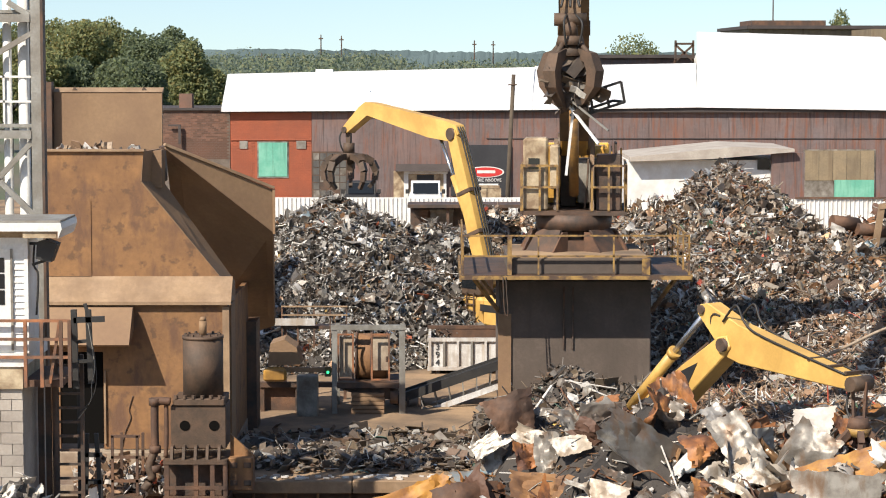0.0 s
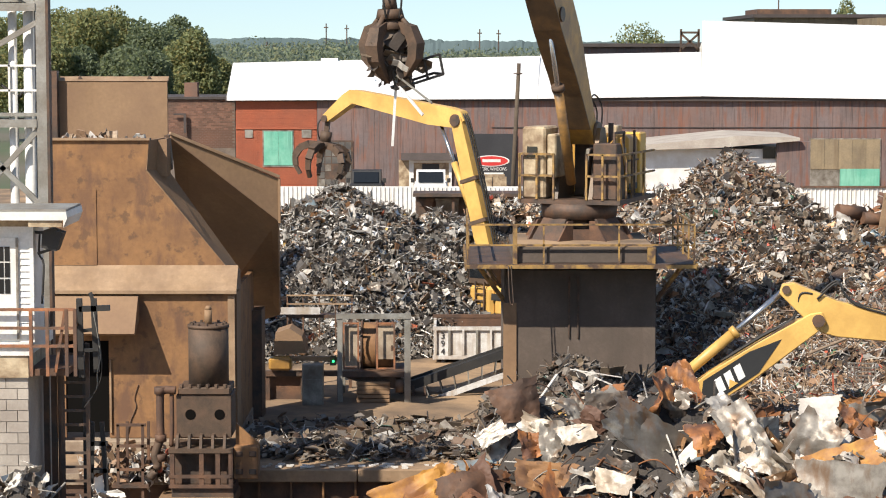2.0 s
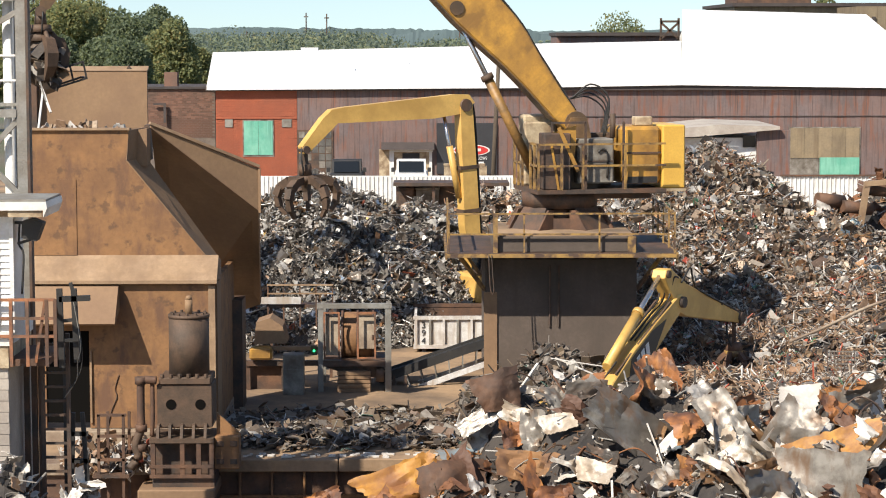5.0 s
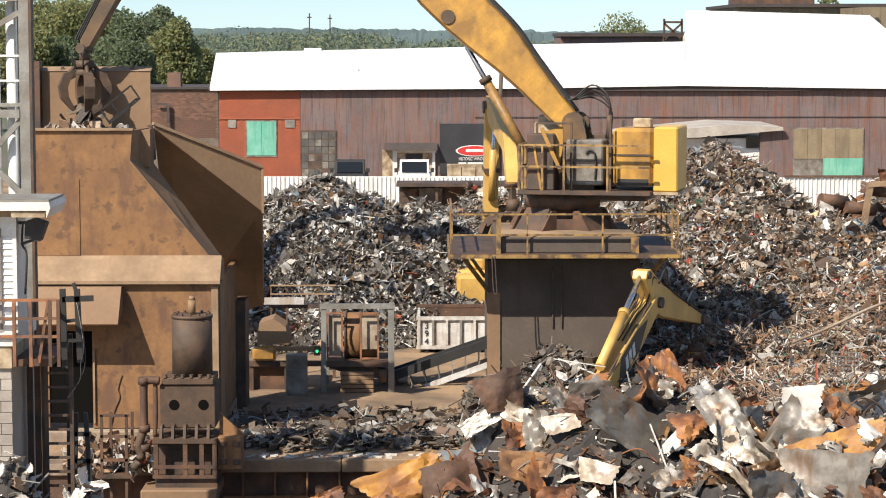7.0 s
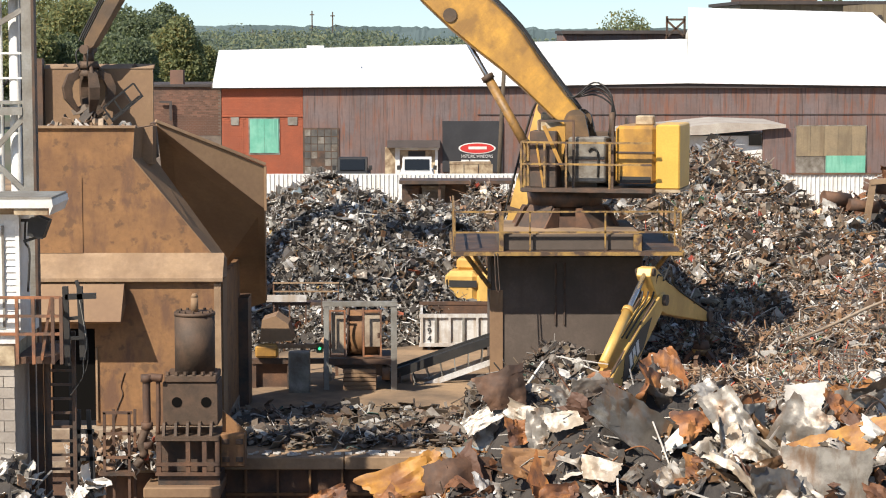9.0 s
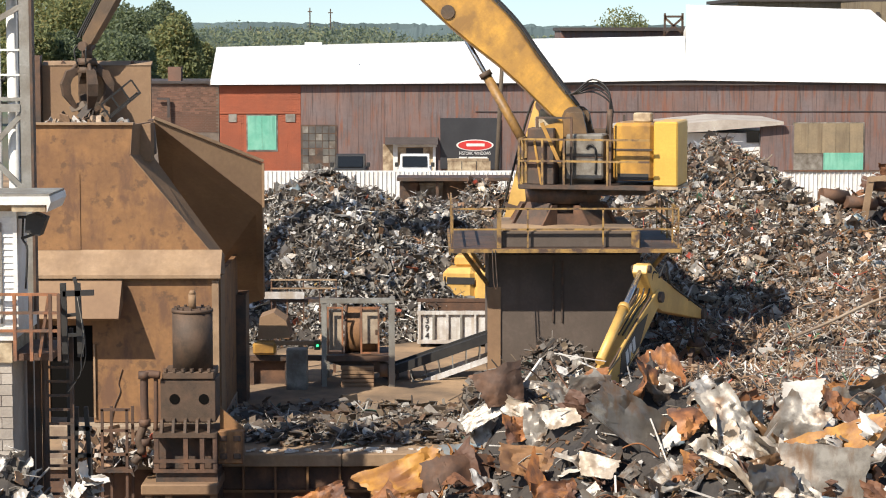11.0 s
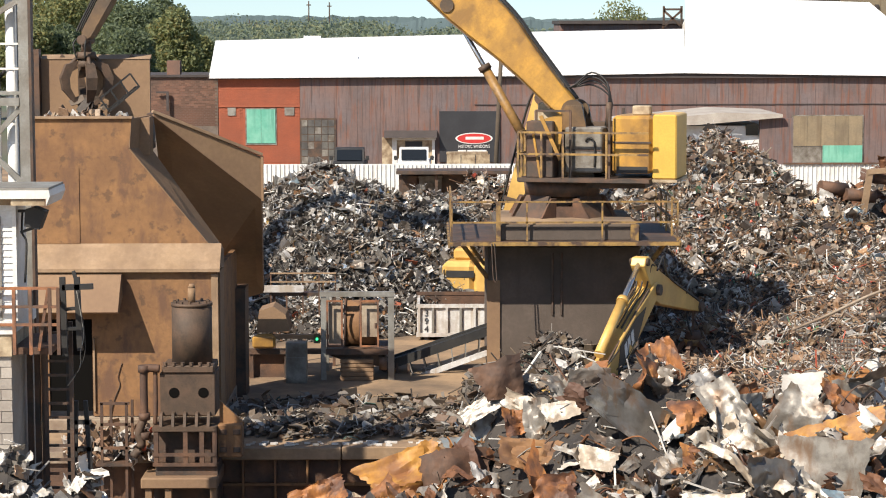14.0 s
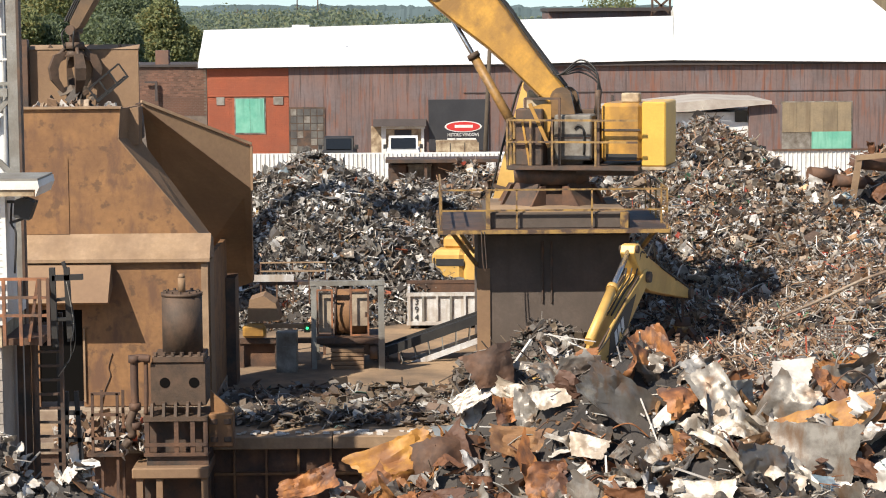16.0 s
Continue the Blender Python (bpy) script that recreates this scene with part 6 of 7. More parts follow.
# ---- material handler beyond the crane ----
def build_loader():
    base = (1.811, 72.8)
    m = thing("material_handler", "yellow wheeled material handler working behind the crane", "excavator", (base[0], base[1], 0))
    part("undercarriage", box(B(), -1.3, 1.3, -1.0, 1.0, 0.35, 0.72, 0.05), DARK_STEEL, m)
    for sx in (-1, 1):
        for sy in (-1, 1):
            w = part("wheel", rod(B(), (sx * 0.95, sy * 0.75, 0.42), (sx * 0.95, sy * 1.1, 0.42), 0.45, 16), BLACK, m)
    part("turntable", rod(B(), (0, 0, 0.72), (0, 0, 0.85), 0.6, 18), DARK_STEEL, m)
    house = part("house", box(box(B(), -1.35, -0.3, -1.05, 1.05, 0.06, 1.12, 0.16), -0.32, 0.65, -1.05, 1.05, 0.06, 1.05, 0.1), LOADER_YELLOW, m, "yellow engine house")
    part("cab", box(B(), -0.2, 0.7, 0.35, 1.05, 1.05, 2.3, 0.08), GREASY, house, "dark glazed cab")
    part("cab_glass", box(B(), 0.702, 0.715, 0.42, 0.98, 1.25, 2.15), GLASS_DARK, house)
    part("side_glass", box(B(), -0.1, 0.6, 1.052, 1.065, 1.3, 2.15), GLASS_DARK, house)
    part("grille", box(B(), -1.2, -0.3, 1.052, 1.07, 0.62, 0.84), BLACK, house)
    part("grille", box(B(), -1.2, -0.3, -1.07, -1.052, 0.62, 0.84), BLACK, house)
    part("hood", box(B(), -1.05, -0.45, -0.5, 0.5, 1.122, 1.5, 0.08), LOADER_YELLOW, house)
    part("base_trim", box(B(), -1.36, 0.66, -1.06, 1.06, -0.02, 0.058), WHITE_PAINT, house)
    for x in (-0.05, 0.3):
        part("ladder_rail", bar(B(), (x, 1.12, 0.05), (x, 1.12, 1.2), 0.04), DARK_STEEL, house)
    for k in range(5):
        part("rung", bar(B(), (-0.05, 1.12, 0.15 + 0.22 * k), (0.3, 1.12, 0.15 + 0.22 * k), 0.035), DARK_STEEL, house)
    bm = prism(B(), [(-0.2, -0.2), (1.2, -0.34), (3.4, -0.26), (5.0, -0.2), (5.25, 0.0), (5.1, 0.24), (3.4, 0.24), (1.0, 0.22), (-0.15, 0.2)], -0.22, 0.22)
    boom = part("boom", bm, LOADER_YELLOW, m, "yellow box-section boom")
    part("pin_boss", rod(B(), (5.05, -0.28, 0), (5.05, 0.28, 0), 0.2, 14), DARK_STEEL, boom)
    for k in range(3):
        part("boom_hose", hose(B(), [(0.1, -0.1 + 0.1 * k, 0.3), (2.5, -0.12 + 0.1 * k, 0.36), (4.6, -0.1 + 0.1 * k, 0.36), (5.2, -0.1 + 0.1 * k, 0.28)], 0.03, 5), BLACK, boom)
    for k in (1.6, 3.0):
        part("hose_clamp", box(B(), k, k + 0.12, -0.25, 0.25, -0.36, 0.32), GREASY, boom)
    bm = prism(B(), [(-0.35, -0.05), (-0.2, 0.25), (0.3, 0.38), (4.2, 0.95), (4.6, 0.98), (4.95, 0.8), (5.85, 0.12), (5.85, -0.1), (5.65, -0.1), (4.5, 0.52), (1.2, -0.18), (0.2, -0.28)], -0.18, 0.18)
    stick = part("stick", bm, LOADER_YELLOW, m, "yellow gooseneck stick")
    part("pin_boss", rod(B(), (0, -0.24, 0), (0, 0.24, 0), 0.16, 12), DARK_STEEL, stick)
    part("tip_pin", rod(B(), (5.75, -0.24, 0), (5.75, 0.24, 0), 0.12, 12), DARK_STEEL, stick)
    sleeve = part("stick_cylinder", rod(B(), (0, 0, 0), (1.7, 0, 0), 0.11, 12), LOADER_YELLOW, m)
    rd = part("stick_rod", rod(B(), (0, 0, 0), (-1.9, 0, 0), 0.06, 10), CHROME, m)
    bm = B()
    bar(bm, (0, 0, 0.05), (0, 0, -0.5), 0.16)
    rod(bm, (0, 0, -0.45), (0, 0, -0.8), 0.2, 12)
    rod(bm, (0, 0, -0.8), (0, 0, -1.0), 0.28, 12)
    grab = part("grapple", bm, GREASY, m, "dark hydraulic grapple")
    for k in range(5):
        a = radians(72 * k)
        bm = B()
        arc = [(0.2, -0.92, 0.2), (0.55, -0.95, 0.24), (0.84, -1.12, 0.24), (0.98, -1.42, 0.2), (0.92, -1.76, 0.15), (0.72, -2.02, 0.1)]
        for (r0, z0, w), (r1, z1, w1) in zip(arc, arc[1:]):
            bar(bm, (r0 * math.cos(a), r0 * math.sin(a), z0), (r1 * math.cos(a), r1 * math.sin(a), z1), (w + w1) / 2)
        part("tine", bm, GREASY, grab)
    part("grapple_hose", hose(B(), [(0.1, 0, 0.1), (0.3, 0.1, -0.2), (0.25, 0.1, -0.6), (0.15, 0, -0.8)], 0.03, 5), BLACK, grab)
    return m, house, boom, stick, sleeve, rd, grab


loader = build_loader()
# seconds, swing, boom rise, stick rise (degrees), grapple lean
LOADER_KEYS = [(0, 130, 70, -0.5, 0), (0.5, 131.5, 70.5, -0.3, 4), (1, 133, 71, 0, 6), (1.5, 136, 72, 0, 0), (2, 141, 73.5, -1, -8), (2.5, 147, 75.5, -3, -12), (3, 155, 78, -6, -14), (3.5, 163, 80.5, -9, -10), (4.2, 180, 84, -11, 4),
               (5.2, 215, 86, -14, 6), (6, 243, 87, -16, 2), (6.5, 254, 86, -18, 0), (7, 275, 83, -22, -4), (7.5, 318, 79, -45, -6), (8, 345, 76, -74, 0), (8.5, 350, 75, -80, 0), (9, 351, 75, -80, 0), (16, 351, 75, -80, 0)]


def two_arms(turn, foot, l1, rise1, rise2):
    er, ez = foot[0] + l1 * math.cos(radians(rise1)), foot[1] + l1 * math.sin(radians(rise1))
    return arm_pose(turn, foot[0], foot[1], rise1), arm_pose(turn, er, ez, rise2), er, ez


def on_arm(origin, rise, u, v):
    c, s = math.cos(radians(rise)), math.sin(radians(rise))
    return origin[0] + u * c - v * s, origin[1] + u * s + v * c


def ram(turn, a, b):
    p = math.degrees(math.atan2(b[1] - a[1], b[0] - a[0]))
    return arm_pose(turn, a[0], a[1], p), arm_pose(turn, b[0], b[1], p)


def loader_at(t):
    turn, r1, r2, lean = smooth(LOADER_KEYS, t)
    foot = (0.43, 2.3)
    b, s, er, ez = two_arms(turn, foot, 5.1, r1, r2)
    tip = on_arm((er, ez), r2, 5.75, 0)
    sl, rd = ram(turn, on_arm(foot, r1, 2.1, -0.36), on_arm((er, ez), r2, 0.75, -0.24))
    return dict(house=pose(0, 0, 0.85, 0, 0, turn), boom=b, stick=s, sleeve=sl, rod=rd,
                grab=pose(0, 0, 0, 0, 0, turn) @ Matrix.Translation((tip[0], 0, tip[1])) @ pose(0, 0, 0, 0, lean, 30))


# ---- tracked excavator behind the front pile ----
LOGO_BLACK = surface("logo_black", (0.018, 0.018, 0.018), (0.025, 0.025, 0.025), 2.0, 0.5, relief=0.0, local=True)
LOGO_WHITE = surface("logo_white", (0.75, 0.74, 0.72), (0.7, 0.69, 0.66), 2.0, 0.5, relief=0.0, local=True)
DIGGER = (3.255, 54.05)


def build_digger():
    m = thing("tracked_excavator", "yellow tracked excavator with a grapple working behind the pile", "excavator", (DIGGER[0], DIGGER[1], 0))
    for s in (-1, 1):
        part("track", box(B(), -1.5, 1.5, s * 0.95 - 0.25, s * 0.95 + 0.25, 0.0, 0.5, 0.1), BLACK, m)
    house = part("house", box(B(), -1.0, 0.6, -0.8, 0.8, 0.4, 0.78, 0.08), LOADER_YELLOW, m, "low yellow machine house")
    bm = prism(B(), [(-0.25, -0.25), (1.4, -0.30), (3.0, -0.33), (4.9, -0.22), (5.2, -0.15), (5.25, 0.12), (5.0, 0.24), (3.6, 0.36), (2.2, 0.42), (1.0, 0.36), (-0.2, 0.25)], -0.26, 0.26)
    bmesh.ops.recalc_face_normals(bm, faces=bm.faces[:])
    bmesh.ops.bevel(bm, geom=bm.edges[:], offset=0.025, segments=1, affect="EDGES")
    boom = part("boom", bm, LOADER_YELLOW, m, "yellow banana-shaped boom with a black emblem panel")
    for s, y in ((1, 0.262), (-1, -0.262)):
        y0, y1 = (y, y + 0.012) if s > 0 else (y - 0.012, y)
        part("emblem_panel", prism(B(), [(1.5, -0.24), (2.0, 0.33), (3.3, 0.30), (4.1, 0.12), (3.2, -0.24)], y0, y1), LOGO_BLACK, boom, "black emblem panel")
        y2, y3 = (y + 0.014, y + 0.024) if s > 0 else (y - 0.024, y - 0.014)
        for a in (2.15, 2.42, 2.70):
            part("emblem_bar", prism(B(), [(a, -0.14), (a + 0.19, -0.14), (a + 0.26, 0.2), (a + 0.07, 0.2)], y2, y3), LOGO_WHITE, boom)
        part("emblem_wedge", prism(B(), [(2.40, -0.17), (2.66, -0.17), (2.54, 0.02)], y2 + 0.012 * s, y3 + 0.012 * s), LOADER_YELLOW, boom)
        part("boom_line", bar(B(), (1.2, y * 0.8, 0.42), (4.6, y * 0.8, 0.32), 0.05), GREASY, boom)
    part("elbow_pin", rod(B(), (5.06, -0.36, 0), (5.06, 0.36, 0), 0.15, 14), DARK_STEEL, boom)
    for k in range(3):
        part("boom_hose", hose(B(), [(2.6, -0.12 + 0.12 * k, 0.47), (3.8, -0.12 + 0.12 * k, 0.42), (4.6, -0.14 + 0.14 * k, 0.36), (5.05, -0.2 + 0.2 * k, 0.75), (5.3, -0.2 + 0.2 * k, 0.6)], 0.025, 5), BLACK, boom)
    bm = prism(B(), [(-1.0, 0.5), (-0.95, 0.72), (-0.68, 0.8), (0.35, 0.52), (3.85, 0.12), (4.05, 0.0), (3.95, -0.14), (3.0, -0.2), (0.5, -0.33), (0.1, -0.28), (-0.2, -0.1)], -0.2, 0.2)
    bmesh.ops.recalc_face_normals(bm, faces=bm.faces[:])
    bmesh.ops.bevel(bm, geom=bm.edges[:], offset=0.02, segments=1, affect="EDGES")
    stick = part("stick", bm, LOADER_YELLOW, m, "yellow tapered stick")
    for u in (2.6, 3.2, 3.7):
        part("hose_clamp", bar(B(), (u, -0.22, 0.24 - 0.05 * (u - 2.6)), (u, 0.22, 0.24 - 0.05 * (u - 2.6)), 0.07), GREASY, stick)
    for k in range(2):
        part("stick_hose", hose(B(), [(-0.1, -0.24 + 0.48 * k, 0.5), (0.3, -0.26 + 0.52 * k, 0.95), (0.6, -0.24 + 0.48 * k, 0.62), (1.2, -0.22 + 0.44 * k, 0.42), (3.7, -0.21 + 0.42 * k, 0.16)], 0.028, 5), BLACK, stick)
    part("tip_boss", rod(B(), (3.92, -0.28, 0), (3.92, 0.28, 0), 0.16, 12), GREASY, stick)
    part("end_boss", rod(B(), (-0.85, -0.26, 0.62), (-0.85, 0.26, 0.62), 0.1, 12), GREASY, stick)
    sleeve = part("stick_cylinder", rod(B(), (-0.3, 0, 0), (1.75, 0, 0), 0.13, 14), LOADER_YELLOW, m, "yellow stick cylinder")
    part("gland", rod(B(), (1.7, 0, 0), (1.84, 0, 0), 0.16, 14), LOADER_YELLOW, sleeve)
    rd = part("stick_rod", rod(B(), (0, 0, 0), (-2.2, 0, 0), 0.075, 12), CHROME, m, "polished cylinder rod")
    bm = B()
    bar(bm, (-0.16, 0, 0.05), (-0.12, 0, -0.75), 0.06)
    bar(bm, (0.16, 0, 0.05), (0.12, 0, -0.75), 0.06)
    bar(bm, (-0.16, 0, -0.3), (0.14, 0, -0.34), 0.06)
    rod(bm, (0, 0, -0.7), (0, 0, -0.95), 0.2, 12, 0.26)
    grab = part("grapple", bm, RUST_BEAM, m, "rusty orange-peel grapple")
    part("hub", rod(B(), (0, 0, -0.92), (0, 0, -1.1), 0.28, 12, 0.2), YELLOW_RAIL, grab)
    for k in range(5):
        a = radians(72 * k + 20)
        bm = B()
        for (r0, z0), (r1, z1), w in (((0.2, -0.98), (0.42, -1.2), 0.13), ((0.42, -1.2), (0.46, -1.55), 0.12), ((0.46, -1.55), (0.22, -1.95), 0.09)):
            bar(bm, (r0 * math.cos(a), r0 * math.sin(a), z0), (r1 * math.cos(a), r1 * math.sin(a), z1), w)
        part("tine", bm, RUST_BEAM, grab)
    part("grapple_hose", hose(B(), [(0, 0.1, 0.1), (-0.3, 0.15, -0.2), (-0.35, 0.1, -0.55), (-0.15, 0, -0.85)], 0.028, 5), BLACK, grab)
    return m, house, boom, stick, sleeve, rd, grab


digger = build_digger()
DIGGER_KEYS = [(0, -55, 37.2, -6.2, 0), (0.5, -48.5, 37.5, -6.4, -2), (1, -39, 37.6, -6.8, -3), (1.5, -27, 37, -7.2, 0), (2, -7, 35, -7.3, 3), (2.5, 12, 32.5, -7.5, 5), (3, 21, 31, -9, 6), (3.5, 31, 30, -10.5, 4), (4.3, 46, 29, -11.5, 2), (5.2, 60, 28.2, -12.3, 0),
               (6, 64.3, 27.9, -12.8, 0), (7, 64.8, 27.8, -12.8, 0), (8, 64.5, 27.8, -12.8, 0), (9, 64.3, 27.8, -12.8, 0), (11.5, 65, 27.8, -13, 0), (16, 65.3, 27.8, -13, 0)]


def digger_at(t):
    turn, r1, r2, lean = smooth(DIGGER_KEYS, t)
    foot = (1.43, 0.17)
    b, s, er, ez = two_arms(turn, foot, 5.06, r1, r2)
    tip = on_arm((er, ez), r2, 3.92, 0)
    sl, rd = ram(turn, on_arm(foot, r1, 1.5, 0.66), on_arm((er, ez), r2, -0.85, 0.62))
    return dict(house=pose(0, 0, 0, 0, 0, turn), boom=b, stick=s, sleeve=sl, rod=rd,
                grab=pose(0, 0, 0, 0, 0, turn) @ Matrix.Translation((tip[0], 0, tip[1])) @ pose(0, 0, 0, 0, lean, 15))


# ---- what the crane carries ----
def build_load():
    rng = np.random.default_rng(3)
    load = thing("scrap_load", "bundle of crushed scrap gripped in the crane's grapple", "scrap")
    n = 60
    d = rng.normal(size=(n, 3)) * np.array([0.22, 0.22, 0.27])
    v, f = bent_plates(rng, d, 0.4 * rng.uniform(0.6, 1.3, n), bend=0.9)
    o = new("crushed_lump", from_arrays("crushed_lump", v, f, SCRAP_DARK))
    o.parent = load
    tagged(o, kind="stuff")
    part("white_bar", bar(B(), (0.0, 0.1, -0.2), (0.12, -0.1, -1.9), 0.05), WHITE_PAINT, load, "long white bar hanging down")
    part("white_bar", bar(B(), (0.0, -0.1, -0.3), (0.7, 0.5, -1.2), 0.05), WHITE_PAINT, load)
    part("thin_bar", bar(B(), (0.2, 0.0, -0.3), (1.3, 0.6, -0.9), 0.035), GALV, load)
    fr = thing("metal_frame", "bent black tubular metal frame", "scrap")
    for a, b in (((0, 0, 0), (1.1, 0, 0.1)), ((0, 0, 0.45), (1.1, 0, 0.55)), ((0, 0, 0), (0, 0, 0.45)), ((0.37, 0, 0.03), (0.37, 0, 0.48)), ((0.74, 0, 0.07), (0.74, 0, 0.52)), ((1.1, 0, 0.1), (1.1, 0, 0.55)), ((1.1, 0, 0.1), (1.0, 0.5, 0.1)), ((0, 0, 0), (0, 0.5, 0)), ((0, 0.5, 0), (1.0, 0.5, 0.1))):
        part("tube", bar(B(), a, b, 0.05), BLACK, fr)
    return load, fr


scrap_load, metal_frame = build_load()


def load_at(t):
    m = Matrix.Translation((CRANE[0], CRANE[1], 0)) @ crane_at(t)["grapple"]
    drop = 0.9 * min(max((t - 6.25) / 0.75, 0), 1) ** 2
    return Matrix.Translation((0, 0, -drop)) @ m @ Matrix.Translation((0, 0, -1.45))


FRAME_REST = pose(-9.187, 64.6, 7.078, 4, -34, 8)


def frame_at(t):
    m = Matrix.Translation((CRANE[0], CRANE[1], 0)) @ crane_at(t)["grapple"]
    held = Matrix.Translation(m.translation) @ pose(0.15, -0.1, -2.1, 5, -12, 12)
    if t >= 6.5:
        return FRAME_REST
    if t <= 5.0:
        return held
    return held.lerp(FRAME_REST, (t - 5.0) / 1.5)


# ---- yard machines ----
def build_container():
    c = thing("roll_off_container", "white ribbed roll-off container with a rust-red rim", "container", (-0.444, 68, 0.0))
    w, h = 5.0, 1.085
    part("floor_plate", box(B(), 0.08, w - 0.08, 0.08, 2.32, 0.12, 0.2), RUST_BEAM, c, "rusty container floor")
    part("side_wall", box(B(), 0, w, 0, 0.08, 0.12, h), WORN_WHITE, c)
    part("side_wall", box(B(), 0, w, 2.32, 2.4, 0.12, h), RUST_BEAM, c)
    part("end_wall", box(B(), 0, 0.08, 0.082, 2.318, 0.12, h), WORN_WHITE, c)
    part("end_wall", box(B(), w - 0.08, w, 0.082, 2.318, 0.12, h), WORN_WHITE, c)
    part("rim", box(B(), -0.04, w + 0.04, 2.3, 2.44, h + 0.002, h + 0.1), RUST_BEAM, c, "rust-red far rim")
    part("top_rail", box(B(), -0.03, w, -0.08, -0.002, h - 0.1, h + 0.01), WORN_WHITE, c)
    part("sill", box(B(), -0.03, w, -0.08, -0.002, 0.1, 0.22), WORN_WHITE, c)
    for k in range(9):
        part("rib", box(B(), 0.02 + k * 0.42, 0.09 + k * 0.42, -0.09, -0.002, 0.22, h - 0.1), WORN_WHITE if k % 2 == 0 else GALV, c)
    for x in (0.3, 4.4):
        part("roller", rod(B(), (x, 0.1, 0.07), (x, 2.2, 0.07), 0.07, 10), DARK_STEEL, c)
    for k, ch in enumerate("3942"):
        cu = bpy.data.curves.new("numeral", "FONT")
        cu.body, cu.size, cu.extrude, cu.align_x = ch, 0.27, 0.006, "CENTER"
        cu.materials.append(SIGN_BLACK)
        tx = new("numeral", cu)
        tx.parent, tx.location, tx.rotation_euler = c, (0.28, -0.02, h - 0.36 - 0.24 * k), (radians(90), 0, 0)


build_container()


def build_conveyor():
    c = thing("belt_conveyor", "inclined belt conveyor on a grey lattice frame", "conveyor")
    y = 61.4
    P = lambda u, v: Vector(((u - 784) * y * 0.00025125, y, 9.5 - (v - 105) * y / 4000))
    a, b = P(700, 712), P(900, 643)
    for off in (0.0, 0.8):
        o = Vector((0, off, 0))
        part("side_beam", bar(B(), a + o, b + o, 0.05, 0.24), BLACK, c, "dark belt side beam")
        a2, b2 = P(728, 742), P(905, 679)
        part("lower_beam", bar(B(), a2 + o, b2 + o, 0.06, 0.15), WORN_WHITE, c, "grey lower chord")
        for k in range(7):
            t = k / 6
            q = P(752, 732).lerp(P(890, 683), t)
            part("strut", bar(B(), q + o, a.lerp(b, 0.2 + 0.78 * t) + o, 0.03), GALV, c)
    part("belt", prism(B(), [(a.x, a.z + 0.03), (b.x, b.z + 0.03), (b.x, b.z + 0.06), (a.x, a.z + 0.06)], y + 0.03, y + 0.77), BLACK, c, "black rubber belt")
    part("head_drum", rod(B(), (a.x, y, a.z), (a.x, y + 0.8, a.z), 0.14, 12), DARK_STEEL, c)
    for u, v in ((722, 725), (742, 728)):
        part("foot", bar(B(), P(u, v - 20), Vector((P(u, v).x, y, 0.0)), 0.07), DARK_STEEL, c)
    bm = B()
    bar(bm, P(735, 722) + Vector((0.2, -0.3, 0)), P(760, 745) + Vector((0.3, -0.5, 0.2)), 0.06)
    part("loose_lever", bm, GALV, c)


build_conveyor()


def build_drum_machine():
    y = 60.2
    gx = lambda u: (u - 784) * y * 0.00025125
    gz = lambda v: 9.5 - (v - 105) * y / 4000
    m = thing("drum_separator", "rusty drum separator inside a grey steel frame", "machine")
    for u0, u1, yy in ((706, 717, 0), (587, 596, 0), (706, 715, 1.6), (588, 596, 1.6)):
        part("column", box(B(), gx(u0), gx(u1), y + yy, y + yy + 0.11, -0.03, gz(586) - 0.003), GALV, m, "grey steel column")
    part("top_beam", box(B(), gx(585), gx(718), y - 0.02, y + 0.12, gz(586), gz(577)), GALV, m)
    part("drum", rod(B(), (gx(628), y + 0.85, gz(640)), (gx(686), y + 0.85, gz(640)), 0.62, 24), RUST_PLATE, m, "rust-brown rotating drum")
    for u in (629, 656, 684):
        part("drum_hoop", rod(B(), (gx(u) - 0.03, y + 0.85, gz(640)), (gx(u) + 0.03, y + 0.85, gz(640)), 0.66, 24), RUST_BEAM, m)
    for u0, u1 in ((597, 626), (656, 690)):
        fr = part("cage_panel", box(box(box(box(B(), gx(u0), gx(u0) + 0.05, y - 0.06, y - 0.022, gz(676), gz(592)), gx(u1) - 0.05, gx(u1), y - 0.06, y - 0.022, gz(676), gz(592)), gx(u0) + 0.052, gx(u1) - 0.052, y - 0.06, y - 0.022, gz(595), gz(592)), gx(u0) + 0.052, gx(u1) - 0.052, y - 0.06, y - 0.022, gz(676), gz(673)), ORANGE_RAIL, m, "orange rusty cage frame")
        part("cage_sheet", box(B(), gx(u0) + 0.05, gx(u1) - 0.05, y + 0.2, y + 0.22, gz(660) if u0 > 640 else gz(672), gz(600)), PALE_CONCRETE, m)
    part("deck", box(B(), gx(596), gx(706), y - 0.05, y + 1.7, gz(690), gz(680)), DARK_STEEL, m)
    part("chute", prism(B(), [(gx(600), gz(692)), (gx(700), gz(692)), (gx(690), gz(712)), (gx(640), gz(706))], y + 0.1, y + 1.4), GREASY, m)
    part("motor", rod(B(), (gx(690), y + 0.1, gz(706)), (gx(704), y + 0.1, gz(706)), 0.2, 12), GREASY, m)
    st = thing("timber_stack", "low stack of weathered timber sleepers", "timber", (gx(621), y - 0.1, 0))
    for k in range(5):
        part("timber", box(B(), 0.02 * (k % 2), gx(680) - gx(621), 0, 0.5, 0.01 + k * 0.115, 0.11 + k * 0.115, 0.01), BROWN_PLATE, st)
